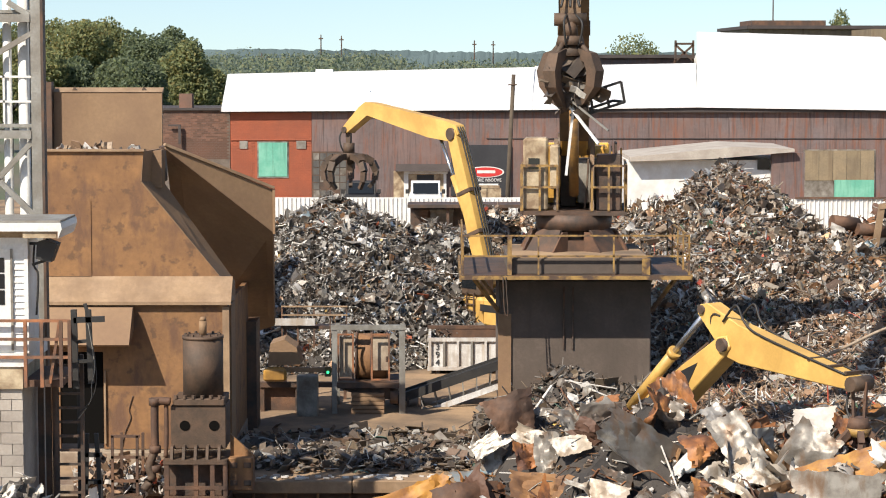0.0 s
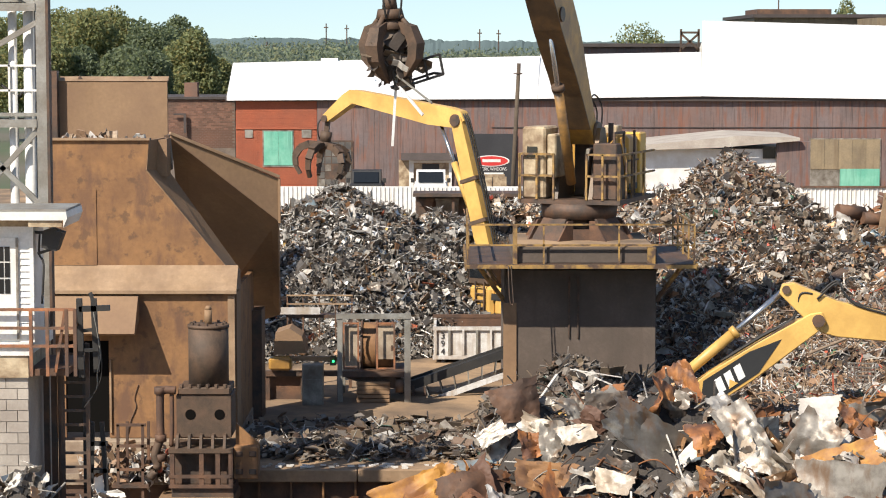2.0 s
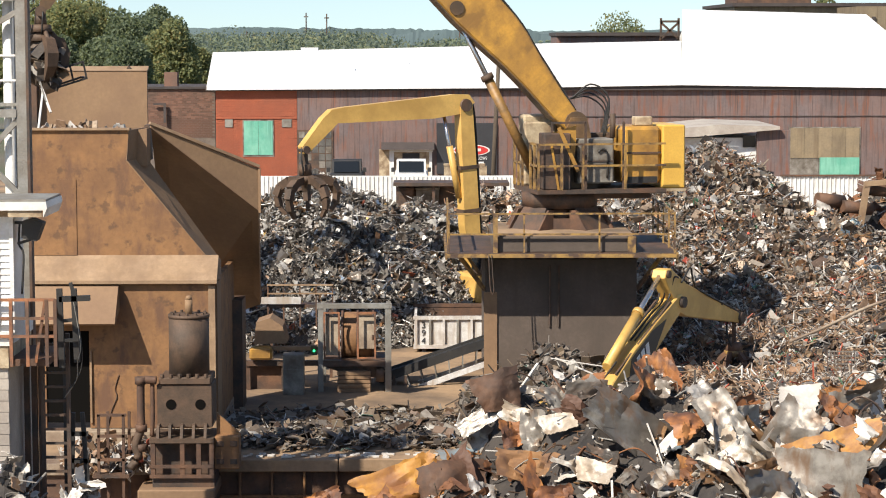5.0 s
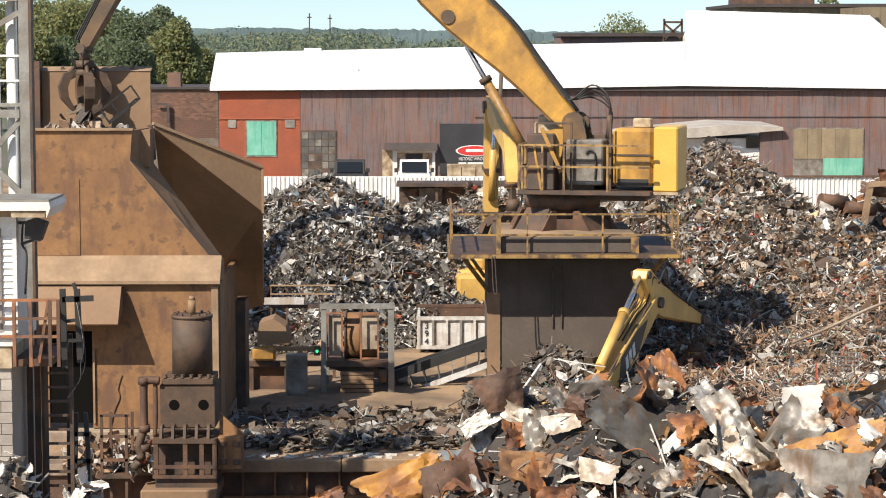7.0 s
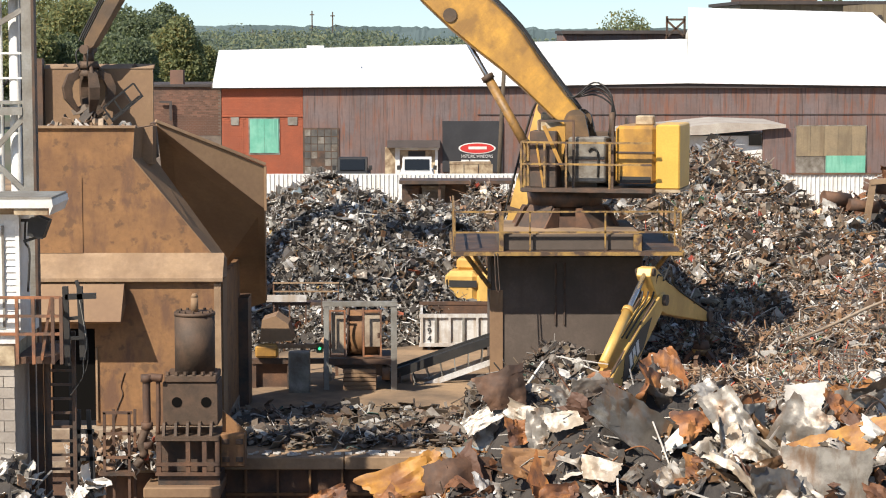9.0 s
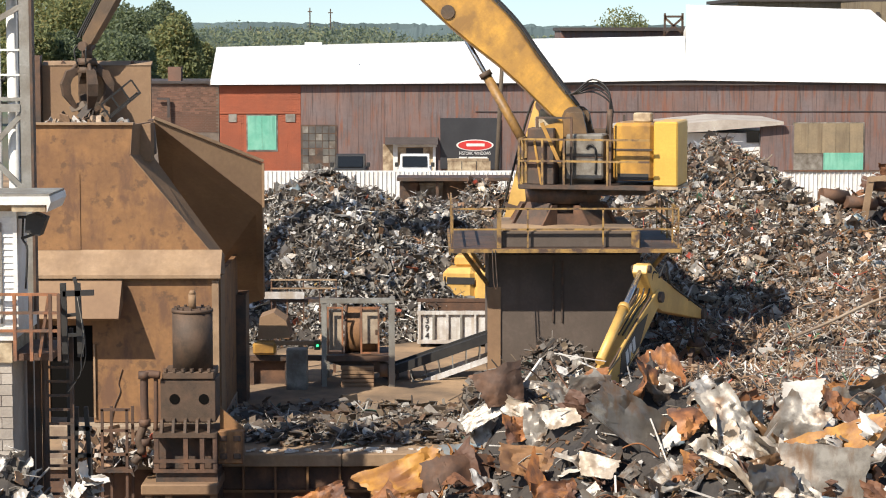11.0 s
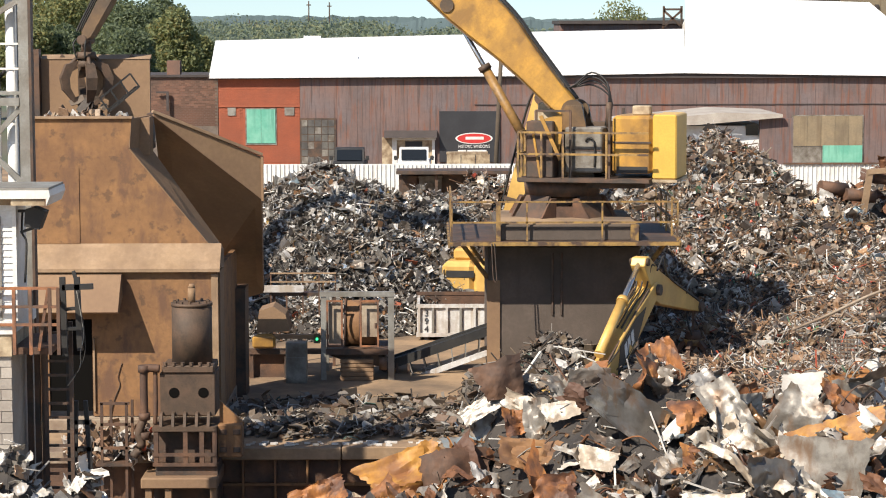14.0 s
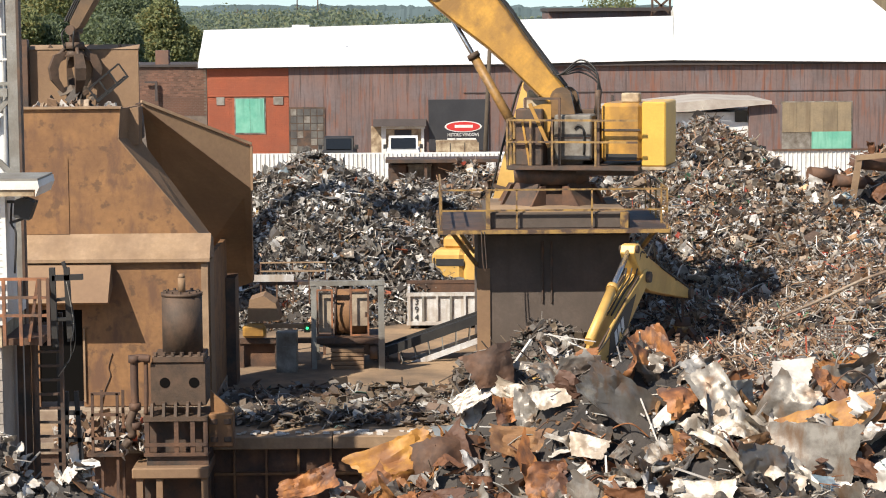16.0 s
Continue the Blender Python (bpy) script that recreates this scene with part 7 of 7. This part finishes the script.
    # plant beside it
    h = thing("feed_hopper", "brown conical feed hopper with yellow guard", "machine")
    part("cone", prism(B(), [(gx(470), gz(655)), (gx(530), gz(652)), (gx(522), gz(622)), (gx(500), gz(607)), (gx(475), gz(615))], y + 0.5, y + 1.6), BROWN_PLATE, h)
    part("guard", box(B(), gx(464), gx(505), y + 0.1, y + 0.6, gz(680), gz(657), 0.06), CRANE_YELLOW, h, "bright yellow guard")
    part("frame", box(B(), gx(455), gx(590), y + 0.3, y + 0.5, gz(692), gz(683)), DARK_STEEL, h)
    part("beam", box(B(), gx(500), gx(600), y + 0.3, y + 0.5, gz(664), gz(657)), BROWN_PLATE, h)
    for u in (458, 520, 585):
        part("leg", box(B(), gx(u), gx(u) + 0.1, y + 0.35, y + 0.45, -0.02, gz(692)), DARK_STEEL, h)
    part("skirt", box(B(), gx(450), gx(520), y + 0.55, y + 0.6, 0.0, gz(692)), RUST_BEAM, h)
    g = thing("control_cabinet", "grey steel control cabinet on the yard floor", "cabinet")
    part("body", box(B(), gx(526), gx(563), y - 0.5, y, -0.03, gz(664), 0.02), GREY_PAINT, g)
    part("door", box(B(), gx(528), gx(561), y - 0.53, y - 0.502, 0.05, gz(690)), GREY_PAINT, g, "paler lower door")
    r = thing("walkway_rail", "thin rusty walkway handrail above the plant", "handrail")
    for u in (486, 515, 545, 575, 605):
        part("post", box(B(), gx(u), gx(u) + 0.04, y + 2.4, y + 2.44, gz(640), gz(560)), RUST_BEAM, r)
    for v in (561, 577):
        part("rail", box(B(), gx(486), gx(608), y + 2.36, y + 2.397, gz(v) - 0.02, gz(v) + 0.02), DUSTY_PLATE, r)
    part("kick_plate", box(B(), gx(474), gx(548), y + 2.32, y + 2.355, gz(596), gz(583)), WORN_WHITE, r, "white kick plate")
    part("deck", box(B(), gx(484), gx(610), y + 2.45, y + 3.0, gz(604), gz(598)), DARK_STEEL, r)
    for u in (490, 600):
        part("leg", box(B(), gx(u), gx(u) + 0.08, y + 2.5, y + 2.58, -0.02, gz(604)), RUST_BEAM, r)
    gl = thing("signal_lamp", "small lit green signal lamp", "lamp")
    gm, gn, gb = nodes_of("green_signal")
    gb.inputs["Emission Color"].default_value, gb.inputs["Emission Strength"].default_value = (0.05, 1, 0.3, 1), 1.5
    gb.inputs["Base Color"].default_value = (0.05, 0.4, 0.15, 1)
    part("housing", box(B(), gx(573), gx(584), y + 0.25, y + 0.34, gz(672), gz(655)), DARK_STEEL, gl)
    part("lens", rod(B(), (gx(579), y + 0.2, gz(664)), (gx(579), y + 0.248, gz(664)), 0.035, 10), gm, gl)


build_drum_machine()


# ---- press by the wharf ----
def build_press():
    y = 49.4
    gx = lambda u: (u - 784) * y * 0.00025125
    gz = lambda v: 9.5 - (v - 105) * y / 4000
    p = thing("hydraulic_press", "heavy greasy hydraulic press with an upright cylinder", "machine")
    cx = (gx(318) + gx(390)) / 2
    r = (gx(390) - gx(318)) / 2
    part("cylinder", rod(B(), (cx, y + 0.5, gz(708)), (cx, y + 0.5, gz(606)), r, 28), GREASY, p, "dark greasy upright cylinder")
    part("cap", rod(B(), (cx, y + 0.5, gz(606) + 0.002), (cx, y + 0.5, gz(600)), r * 1.03, 28), GREASY, p)
    for k in range(12):
        a = 2 * math.pi * k / 12
        part("cap_bolt", rod(B(), (cx + r * 0.85 * math.cos(a), y + 0.5 + r * 0.85 * math.sin(a), gz(600)), (cx + r * 0.85 * math.cos(a), y + 0.5 + r * 0.85 * math.sin(a), gz(596)), 0.035, 6), GREASY, p)
    part("ram", rod(B(), (cx, y + 0.5, gz(600)), (cx, y + 0.5, gz(574)), 0.085, 12), BROWN_PLATE, p)
    part("ram_end", rod(B(), (cx, y + 0.5, gz(574)), (cx, y + 0.5, gz(567)), 0.085, 12, 0.05), BROWN_PLATE, p)
    part("flange", box(B(), gx(304), gx(396), y - 0.05, y + 1.05, gz(722), gz(709), 0.02), GREASY, p)
    for k in range(6):
        part("flange_bolt", rod(B(), (gx(310 + k * 15.5), y - 0.02, gz(709)), (gx(310 + k * 15.5), y - 0.02, gz(703)), 0.05, 6), GREASY, p)
    bm = box(B(), gx(300), gx(398), y, y + 1.0, gz(800), gz(722) - 0.002, 0.015)
    part("block", bm, GREASY, p, "massive dark steel head block")
    # black discs stand in for the dark depth of two holes
    for u in (325, 377):
        part("eye_hole_disc", rod(B(), (gx(u), y - 0.012, gz(758)), (gx(u), y - 0.002, gz(758)), 0.115, 18), HOLE_BLACK, p)
    for k in range(5):
        part("rib", prism(B(), [(y - 0.26, gz(816)), (y - 0.002, gz(816)), (y - 0.002, gz(792)), (y - 0.14, gz(794))], gx(300 + k * 21), gx(305 + k * 21), "x"), GREASY, p)
    part("shelf", box(B(), gx(288), gx(402), y - 0.3, y + 1.0, gz(824), gz(816) - 0.002), GREASY, p)
    for u in (290, 342, 371, 394):
        part("frame_post", box(B(), gx(u), gx(u) + 0.1, y - 0.28, y - 0.16, gz(885), gz(824) - 0.002), RUST_BEAM, p)
    for v in (866, 884):
        part("frame_rail", box(B(), gx(288), gx(402), y - 0.30, y - 0.282, gz(v) - 0.04, gz(v) + 0.04), RUST_BEAM, p)
    part("inner_body", box(B(), gx(292), gx(400), y + 0.1, y + 1.0, gz(885), gz(824) - 0.003), DARK_STEEL, p)
    part("gusset", prism(B(), [(gx(404), gz(775)), (gx(447), gz(815)), (gx(447), gz(822)), (gx(404), gz(822))], y + 0.2, y + 0.3), RUST_PLATE, p, "rusty triangular gusset")
    part("bracket", box(B(), gx(402), gx(446), y - 0.1, y + 0.4, gz(874), gz(815), 0.02), RUST_PLATE, p, "rusty plated bracket")
    for u, v in ((412, 828), (436, 828), (412, 860), (436, 860)):
        part("bracket_boss", box(B(), gx(u) - 0.08, gx(u) + 0.08, y - 0.13, y - 0.102, gz(v) - 0.06, gz(v) + 0.06, 0.01), DARK_STEEL, p)
    part("base_slab", box(B(), gx(268), gx(404), y - 0.5, y + 1.2, gz(925), gz(905), 0.03), BROWN_PLATE, p, "brown base slab")
    part("base_riser", box(B(), gx(292), gx(402), y - 0.2, y + 1.0, gz(905) + 0.002, gz(886)), DARK_STEEL, p)
    for u in (275, 310, 390):
        part("base_leg", box(B(), gx(u), gx(u) + 0.14, y - 0.42, y - 0.2, -2.05, gz(925) - 0.002), BROWN_PLATE, p)
    part("base_core", box(B(), gx(285), gx(402), y + 0.1, y + 1.1, -2.05, gz(925) - 0.003), DARK_STEEL, p)
    # hydraulic pipework
    part("pipe", hose(B(), [(gx(300), y - 0.05, gz(714)), (gx(278), y - 0.05, gz(713)), (gx(272), y - 0.05, gz(722)), (gx(272), y - 0.05, gz(790)), (gx(273), y - 0.05, gz(800))], 0.09, 8), RUST_BEAM, p, "rusty hydraulic pipe")
    part("pipe", hose(B(), [(gx(292), y, gz(716)), (gx(292), y, gz(780)), (gx(290), y, gz(815))], 0.05, 8), RUST_BEAM, p)
    part("pipe", hose(B(), [(gx(273), y - 0.05, gz(798)), (gx(262), y - 0.08, gz(830)), (gx(266), y - 0.08, gz(850)), (gx(252), y - 0.1, gz(872))], 0.1, 8), GREASY, p)
    for v in (714, 800, 835):
        part("coupling", rod(B(), (gx(272), y - 0.05, gz(v) - 0.08), (gx(272), y - 0.05, gz(v) + 0.08), 0.13, 8), RUST_BEAM, p)
    # open steel stand beside the press
    s = thing("steel_stand", "rusty open steel angle stand", "stand")
    for u in (194, 206, 238, 244):
        part("leg", bar(B(), (gx(u), y + (0.4 if u in (206, 244) else 0), -2.0), (gx(u) + 0.02, y + (0.4 if u in (206, 244) else 0), gz(776)), 0.06), RUST_BEAM, s)
    for v in (777, 815, 858):
        part("crossbar", bar(B(), (gx(193), y, gz(v)), (gx(245), y, gz(v)), 0.06), RUST_BEAM, s)
    part("foot_plate", box(B(), gx(185), gx(250), y - 0.1, y + 0.6, gz(890), gz(884)), DARK_STEEL, s)
    # low rusty pier that carries press and hopper
    q = thing("quay_pier", "rusty dark quay pier below the press", "quay", kind="structure")
    part("pier_body", box(B(), -10.201, -5.126 - 0.01, 50.3, 52.0, -2.2, -0.3), RUST_BEAM, q)
    part("pier_deck", box(B(), -10.201, -5.126 - 0.01, 50.2, 52.2, -0.298, -0.05), PALE_CONCRETE, q)
    rng = np.random.default_rng(77)
    pts = np.stack([rng.uniform(gx(120), gx(290), 260), rng.uniform(49.6, 51.6, 260), rng.uniform(-0.15, 0.35, 260)], 1)
    v, f = bent_plates(rng, pts, 0.3 * rng.uniform(0.5, 1.4, 260))
    tagged(new("quay_litter", from_arrays("quay_litter", v, f, SCRAP_RUST)), "rusty litter and offcuts on the quay", "scrap", kind="stuff")


build_press()


# ---- hut, stair landing and tower ----
def build_hut():
    y = 40.0
    gx = lambda u: (u - 784) * y * 0.00025125
    gz = lambda v: 9.5 - (v - 105) * y / 4000
    h = thing("control_hut", "white clapboard control hut on a concrete block base", "hut")
    x0 = gx(-160)
    zt, zb = gz(420), gz(627)
    part("wall", box(B(), x0, gx(48), y, y + 1.1, zb, zt), WHITE_PAINT, h)
    n = int((zt - zb) / 0.115)
    for k in range(n):
        z = zb + k * 0.115
        part("siding_board", prism(B(), [(y - 0.045, z), (y - 0.002, z), (y - 0.002, z + 0.113), (y - 0.02, z + 0.113)], gx(24), gx(44), "x"), WHITE_PAINT, h)
    part("corner_trim", box(B(), gx(44), gx(51), y - 0.06, y + 0.2, zb, zt), WHITE_PAINT, h)
    part("soffit_panel", box(B(), x0, gx(62), y - 0.04, y - 0.003, zt - 0.005, gz(405)), CREAM, h)
    part("roof", prism(B(), [(x0, gz(392)), (gx(117), gz(391)), (gx(119), gz(402)), (gx(112), gz(419)), (gx(112), gz(406)), (x0, gz(406))], y - 0.5, y + 1.2), WHITE_PAINT, h, "flat white roof slab with deep fascia")
    part("roof_deck", prism(B(), [(x0, gz(392) + 0.004), (gx(116), gz(391) + 0.004), (gx(116), gz(387)), (x0, gz(388))], y - 0.45, y + 1.15), GALV, h, "grey roof membrane")
    part("fascia", box(B(), gx(50), gx(109), y - 0.46, y - 0.40, gz(418), gz(407)), CREAM, h)
    d = part("door", box(B(), gx(-40), gx(24), y - 0.05, y - 0.004, gz(622), gz(440)), WHITE_PAINT, h, "white door with small black panes")
    part("door_frame", box(B(), gx(20), gx(24), y - 0.075, y - 0.052, gz(622), gz(440)), GREY_PAINT, d)
    for i in range(2):
        for j in range(3):
            part("pane", box(B(), gx(-11 + i * 11), gx(-2 + i * 11), y - 0.062, y - 0.052, gz(540 - j * 29), gz(514 - j * 29)), GLASS_DARK, d)
    # block base
    part("sill_band", box(B(), x0, gx(40), y - 0.12, y + 2.2, gz(690), gz(650)), CREAM, h, "cream sill band")
    part("floor_slab", box(B(), x0, gx(44), y - 0.16, y + 2.2, gz(650) + 0.002, zb - 0.002), WHITE_PAINT, h)
    part("block_core", box(B(), x0, gx(38), y, y + 2.2, -2.2, gz(690) - 0.002), BLOCK, h)
    z, r = gz(690) - 0.004, 0
    while z > -1.2:
        x = gx(38) - (0.2 if r % 2 else 0.0)
        if r % 2:
            part("block", box(B(), x + 0.006, gx(38), y - 0.05, y - 0.002, z - 0.194, z - 0.006), BLOCK, h)
        while x > gx(-20):
            part("block", box(B(), x - 0.394, x - 0.006, y - 0.05, y - 0.002, z - 0.194, z - 0.006), BLOCK, h)
            x -= 0.4
        z -= 0.2
        r += 1
    f = thing("flood_light", "black flood light on a bracket under the eaves", "lamp")
    bm = B()
    prism(bm, [(gx(66), gz(458)), (gx(92), gz(464)), (gx(104), gz(432)), (gx(84), gz(424)), (gx(68), gz(428))], y - 0.1, y + 0.3)
    part("housing", bm, BLACK, f)
    part("bracket", bar(B(), (gx(52), y + 0.1, gz(432)), (gx(72), y + 0.1, gz(432)), 0.05), BLACK, f)
    part("strut", bar(B(), (gx(56), y + 0.1, gz(470)), (gx(80), y + 0.1, gz(462)), 0.05), BLACK, f)
    part("conduit", hose(B(), [(gx(60), y + 0.1, gz(432)), (gx(58), y + 0.12, gz(470)), (gx(66), y + 0.1, gz(490)), (gx(62), y + 0.1, gz(560))], 0.02, 5), BLACK, f)
    # landing with orange rails
    l = thing("stair_landing", "rusty steel landing with orange pipe rails and a ladder", "landing")
    yl = y + 0.3
    part("deck", box(B(), gx(40), gx(108), yl - 0.3, yl + 1.6, gz(688), gz(676)), RUST_BEAM, l)
    for v in (567, 600, 632):
        part("rail", bar(B(), (gx(-40), yl - 0.5, gz(v)), (gx(125), yl - 0.5, gz(v)), 0.05), ORANGE_RAIL, l, "orange rusted pipe rail")
    for u in (47, 76, 110, 125):
        part("post", bar(B(), (gx(u), yl - 0.5, gz(686)), (gx(u), yl - 0.5, gz(566)), 0.06), ORANGE_RAIL if u < 100 else RUST_BEAM, l)
    part("side_rail", bar(B(), (gx(125), yl - 0.5, gz(572)), (gx(100), yl + 1.4, gz(650)), 0.06), RUST_BEAM, l)
    part("side_rail", bar(B(), (gx(108), yl - 0.5, gz(566)), (gx(88), yl - 0.4, gz(680)), 0.05), ORANGE_RAIL, l)
    for u in (84, 130):
        part("ladder_rail", bar(B(), (gx(u), yl + 0.5, -1.9), (gx(u), yl + 0.5, gz(640)), 0.07), DARK_STEEL, l)
    k = 0
    for v in range(660, 960, 26):
        part("rung", bar(B(), (gx(84), yl + 0.5, gz(v)), (gx(130), yl + 0.5, gz(v)), 0.045), DARK_STEEL, l)
    for u in (48, 62, 74):
        part("support_post", bar(B(), (gx(u), yl + 0.9, -2.0), (gx(u), yl + 0.9, gz(688)), 0.1), DARK_STEEL, l)
    # black pipe stand
    b = thing("pipe_stand", "black cross-shaped pipe stand with hanging cables", "frame")
    for (u0, v0), (u1, v1), w in (((123, 700), (120, 556), 0.1), ((150, 690), (146, 556), 0.1), ((120, 575), (175, 573), 0.1), ((140, 545), (150, 580), 0.06), ((123, 615), (150, 612), 0.06), ((123, 650), (150, 650), 0.06)):
        part("pipe", bar(B(), (gx(u0), y + 0.6, gz(v0)), (gx(u1), y + 0.6, gz(v1)), w), BLACK, b)
    for k in range(2):
        part("cable", hose(B(), [(gx(147), y + 0.5, gz(580)), (gx(158), y + 0.5, gz(640 + 15 * k)), (gx(160 - 8 * k), y + 0.5, gz(690)), (gx(150), y + 0.5, gz(720)), (gx(128), y + 0.5, gz(745 + 8 * k))], 0.010, 5), GALV if k else BLACK, b)
    for (u0, v0), (u1, v1) in (((133, 790), (128, 960)), ((150, 790), (160, 960)), ((128, 830), (160, 830)), ((130, 880), (160, 880)), ((120, 700), (120, 960))):
        part("leg", bar(B(), (gx(u0), y + 1.1, gz(v0)), (gx(u1), y + 1.1, gz(v1)), 0.08), BLACK, b)
    # silvery bale heap by the hut
    rng = np.random.default_rng(17)
    pile, height = heap("sheet_bale", "heap of crumpled silvery sheet metal by the hut", [(gx(60), 38.5, 9.5 - (838 - 105) * 38.5 / 4000, 1.9, 1.9), (gx(185), 38.5, 9.5 - (884 - 105) * 38.5 / 4000, 2.0, 1.9), (gx(-20), 38.5, 9.5 - (828 - 105) * 38.5 / 4000, 1.8, 1.9)],
                        -2.0, (gx(-120), gx(270), 36.6, 39.8), 700, 100, 0.3, SCRAP_GREY, 41, step=0.3)
    done = 0
    while done < 75:
        x, yy = rng.uniform(gx(-40), gx(235)), rng.uniform(37.2, 39.4)
        z = height(x, yy)
        if z < 0:
            continue
        o = crumpled("sheet", rng, rng.uniform(0.25, 0.6), rng.uniform(0.25, 0.5), rng.uniform(0.4, 1.0), SHEET_WHITE if rng.random() < 0.55 else SHEET_METAL, pile)
        o.location, o.rotation_euler = (x, yy, z + 0.1), (rng.normal(0.5, 0.5), rng.normal(0, 0.6), rng.uniform(0, 6.28))
        done += 1


build_hut()


def build_tower():
    y = 43.0
    gx = lambda u: (u - 784) * y * 0.00025125
    gz = lambda v: 9.5 - (v - 105) * y / 4000
    t = thing("steel_tower", "grey steel access tower with white pipes and railed decks", "tower")
    top = 11.4
    for u0, u1, yy in ((60, 78, 0), (-80, -62, 0), (40, 54, 0.5), (-70, -58, 0.5)):
        part("column", box(B(), gx(u0), gx(u1), y + yy, y + yy + 0.2, -2.1, top), GALV, t, "weathered grey steel column")
    part("column_flange", box(B(), gx(78) + 0.002, gx(83), y - 0.04, y + 0.24, -2.1, top), DARK_STEEL, t)
    for v in (40, 245, 420):
        part("beam", box(B(), gx(-62), gx(60) - 0.003, y - 0.02, y + 0.14, gz(v), gz(v - 14)), GALV, t)
        part("beam", box(B(), gx(-62), gx(60) - 0.003, y + 0.54, y + 0.66, gz(v - 2), gz(v - 16)), GALV, t)
        part("side_beam", box(B(), gx(62), gx(76), y + 0.21, y + 0.5, gz(v), gz(v - 14)), DARK_STEEL, t)
    for v in (226, 24):
        part("deck", box(B(), gx(-62), gx(60) - 0.003, y + 0.2, y + 0.5, gz(v), gz(v - 6)), GALV, t)
    for v in (216,):
        for lv in (36, 80):
            part("rail", bar(B(), (gx(-62), y + 0.25, gz(v - lv)), (gx(60), y + 0.25, gz(v - lv)), 0.04), WHITE_PAINT, t)
        for u in (-80, -20, 8, 80):
            part("rail_post", bar(B(), (gx(u), y + 0.25, gz(v)), (gx(u), y + 0.25, gz(v - 82)), 0.04), WHITE_PAINT, t)
    for u, rr in ((13, 0.085), (42, 0.11), (-40, 0.11)):
        part("pipe", rod(B(), (gx(u), y + 0.36, -1.9), (gx(u), y + 0.36, top), rr, 14), WHITE_PAINT, t, "tall white pipe")
    for a, b in (((-60, 130), (60, 60)), ((-60, 380), (60, 250)), ((60, 380), (-60, 260)), ((60, 30), (20, 5))):
        part("brace", bar(B(), (gx(a[0]), y + 0.1, gz(a[1])), (gx(b[0]), y + 0.1, gz(b[1])), 0.1), GALV, t)
    part("cable", hose(B(), [(gx(-10), y + 0.4, gz(170)), (gx(20), y + 0.4, gz(190)), (gx(34), y + 0.4, gz(180)), (gx(58), y + 0.4, gz(214))], 0.03, 5), BLACK, t)


build_tower()


def motions():
    states = [(t, crane_at(t)) for t in TIMES]
    walk(crane_upper, [(t, s["upper"]) for t, s in states])
    walk(crane_boom, [(t, s["boom"]) for t, s in states])
    walk(crane_stick, [(t, s["stick"]) for t, s in states])
    walk(crane_grapple, [(t, s["grapple"]) for t, s in states])
    for k in range(1):
        walk(crane_sleeves[k][0], [(t, s["sleeve"][k]) for t, s in states])
        walk(crane_rods[k][0], [(t, s["rod"][k]) for t, s in states])
    for machine, at_time in ((loader, loader_at), (digger, digger_at)):
        states = [(t, at_time(t)) for t in TIMES]
        for ob, key in zip(machine[1:], ("house", "boom", "stick", "sleeve", "rod", "grab")):
            walk(ob, [(t, s[key]) for t, s in states])
    walk(scrap_load, [(t, load_at(t)) for t in TIMES])
    walk(metal_frame, [(t, frame_at(t)) for t in TIMES])


motions()
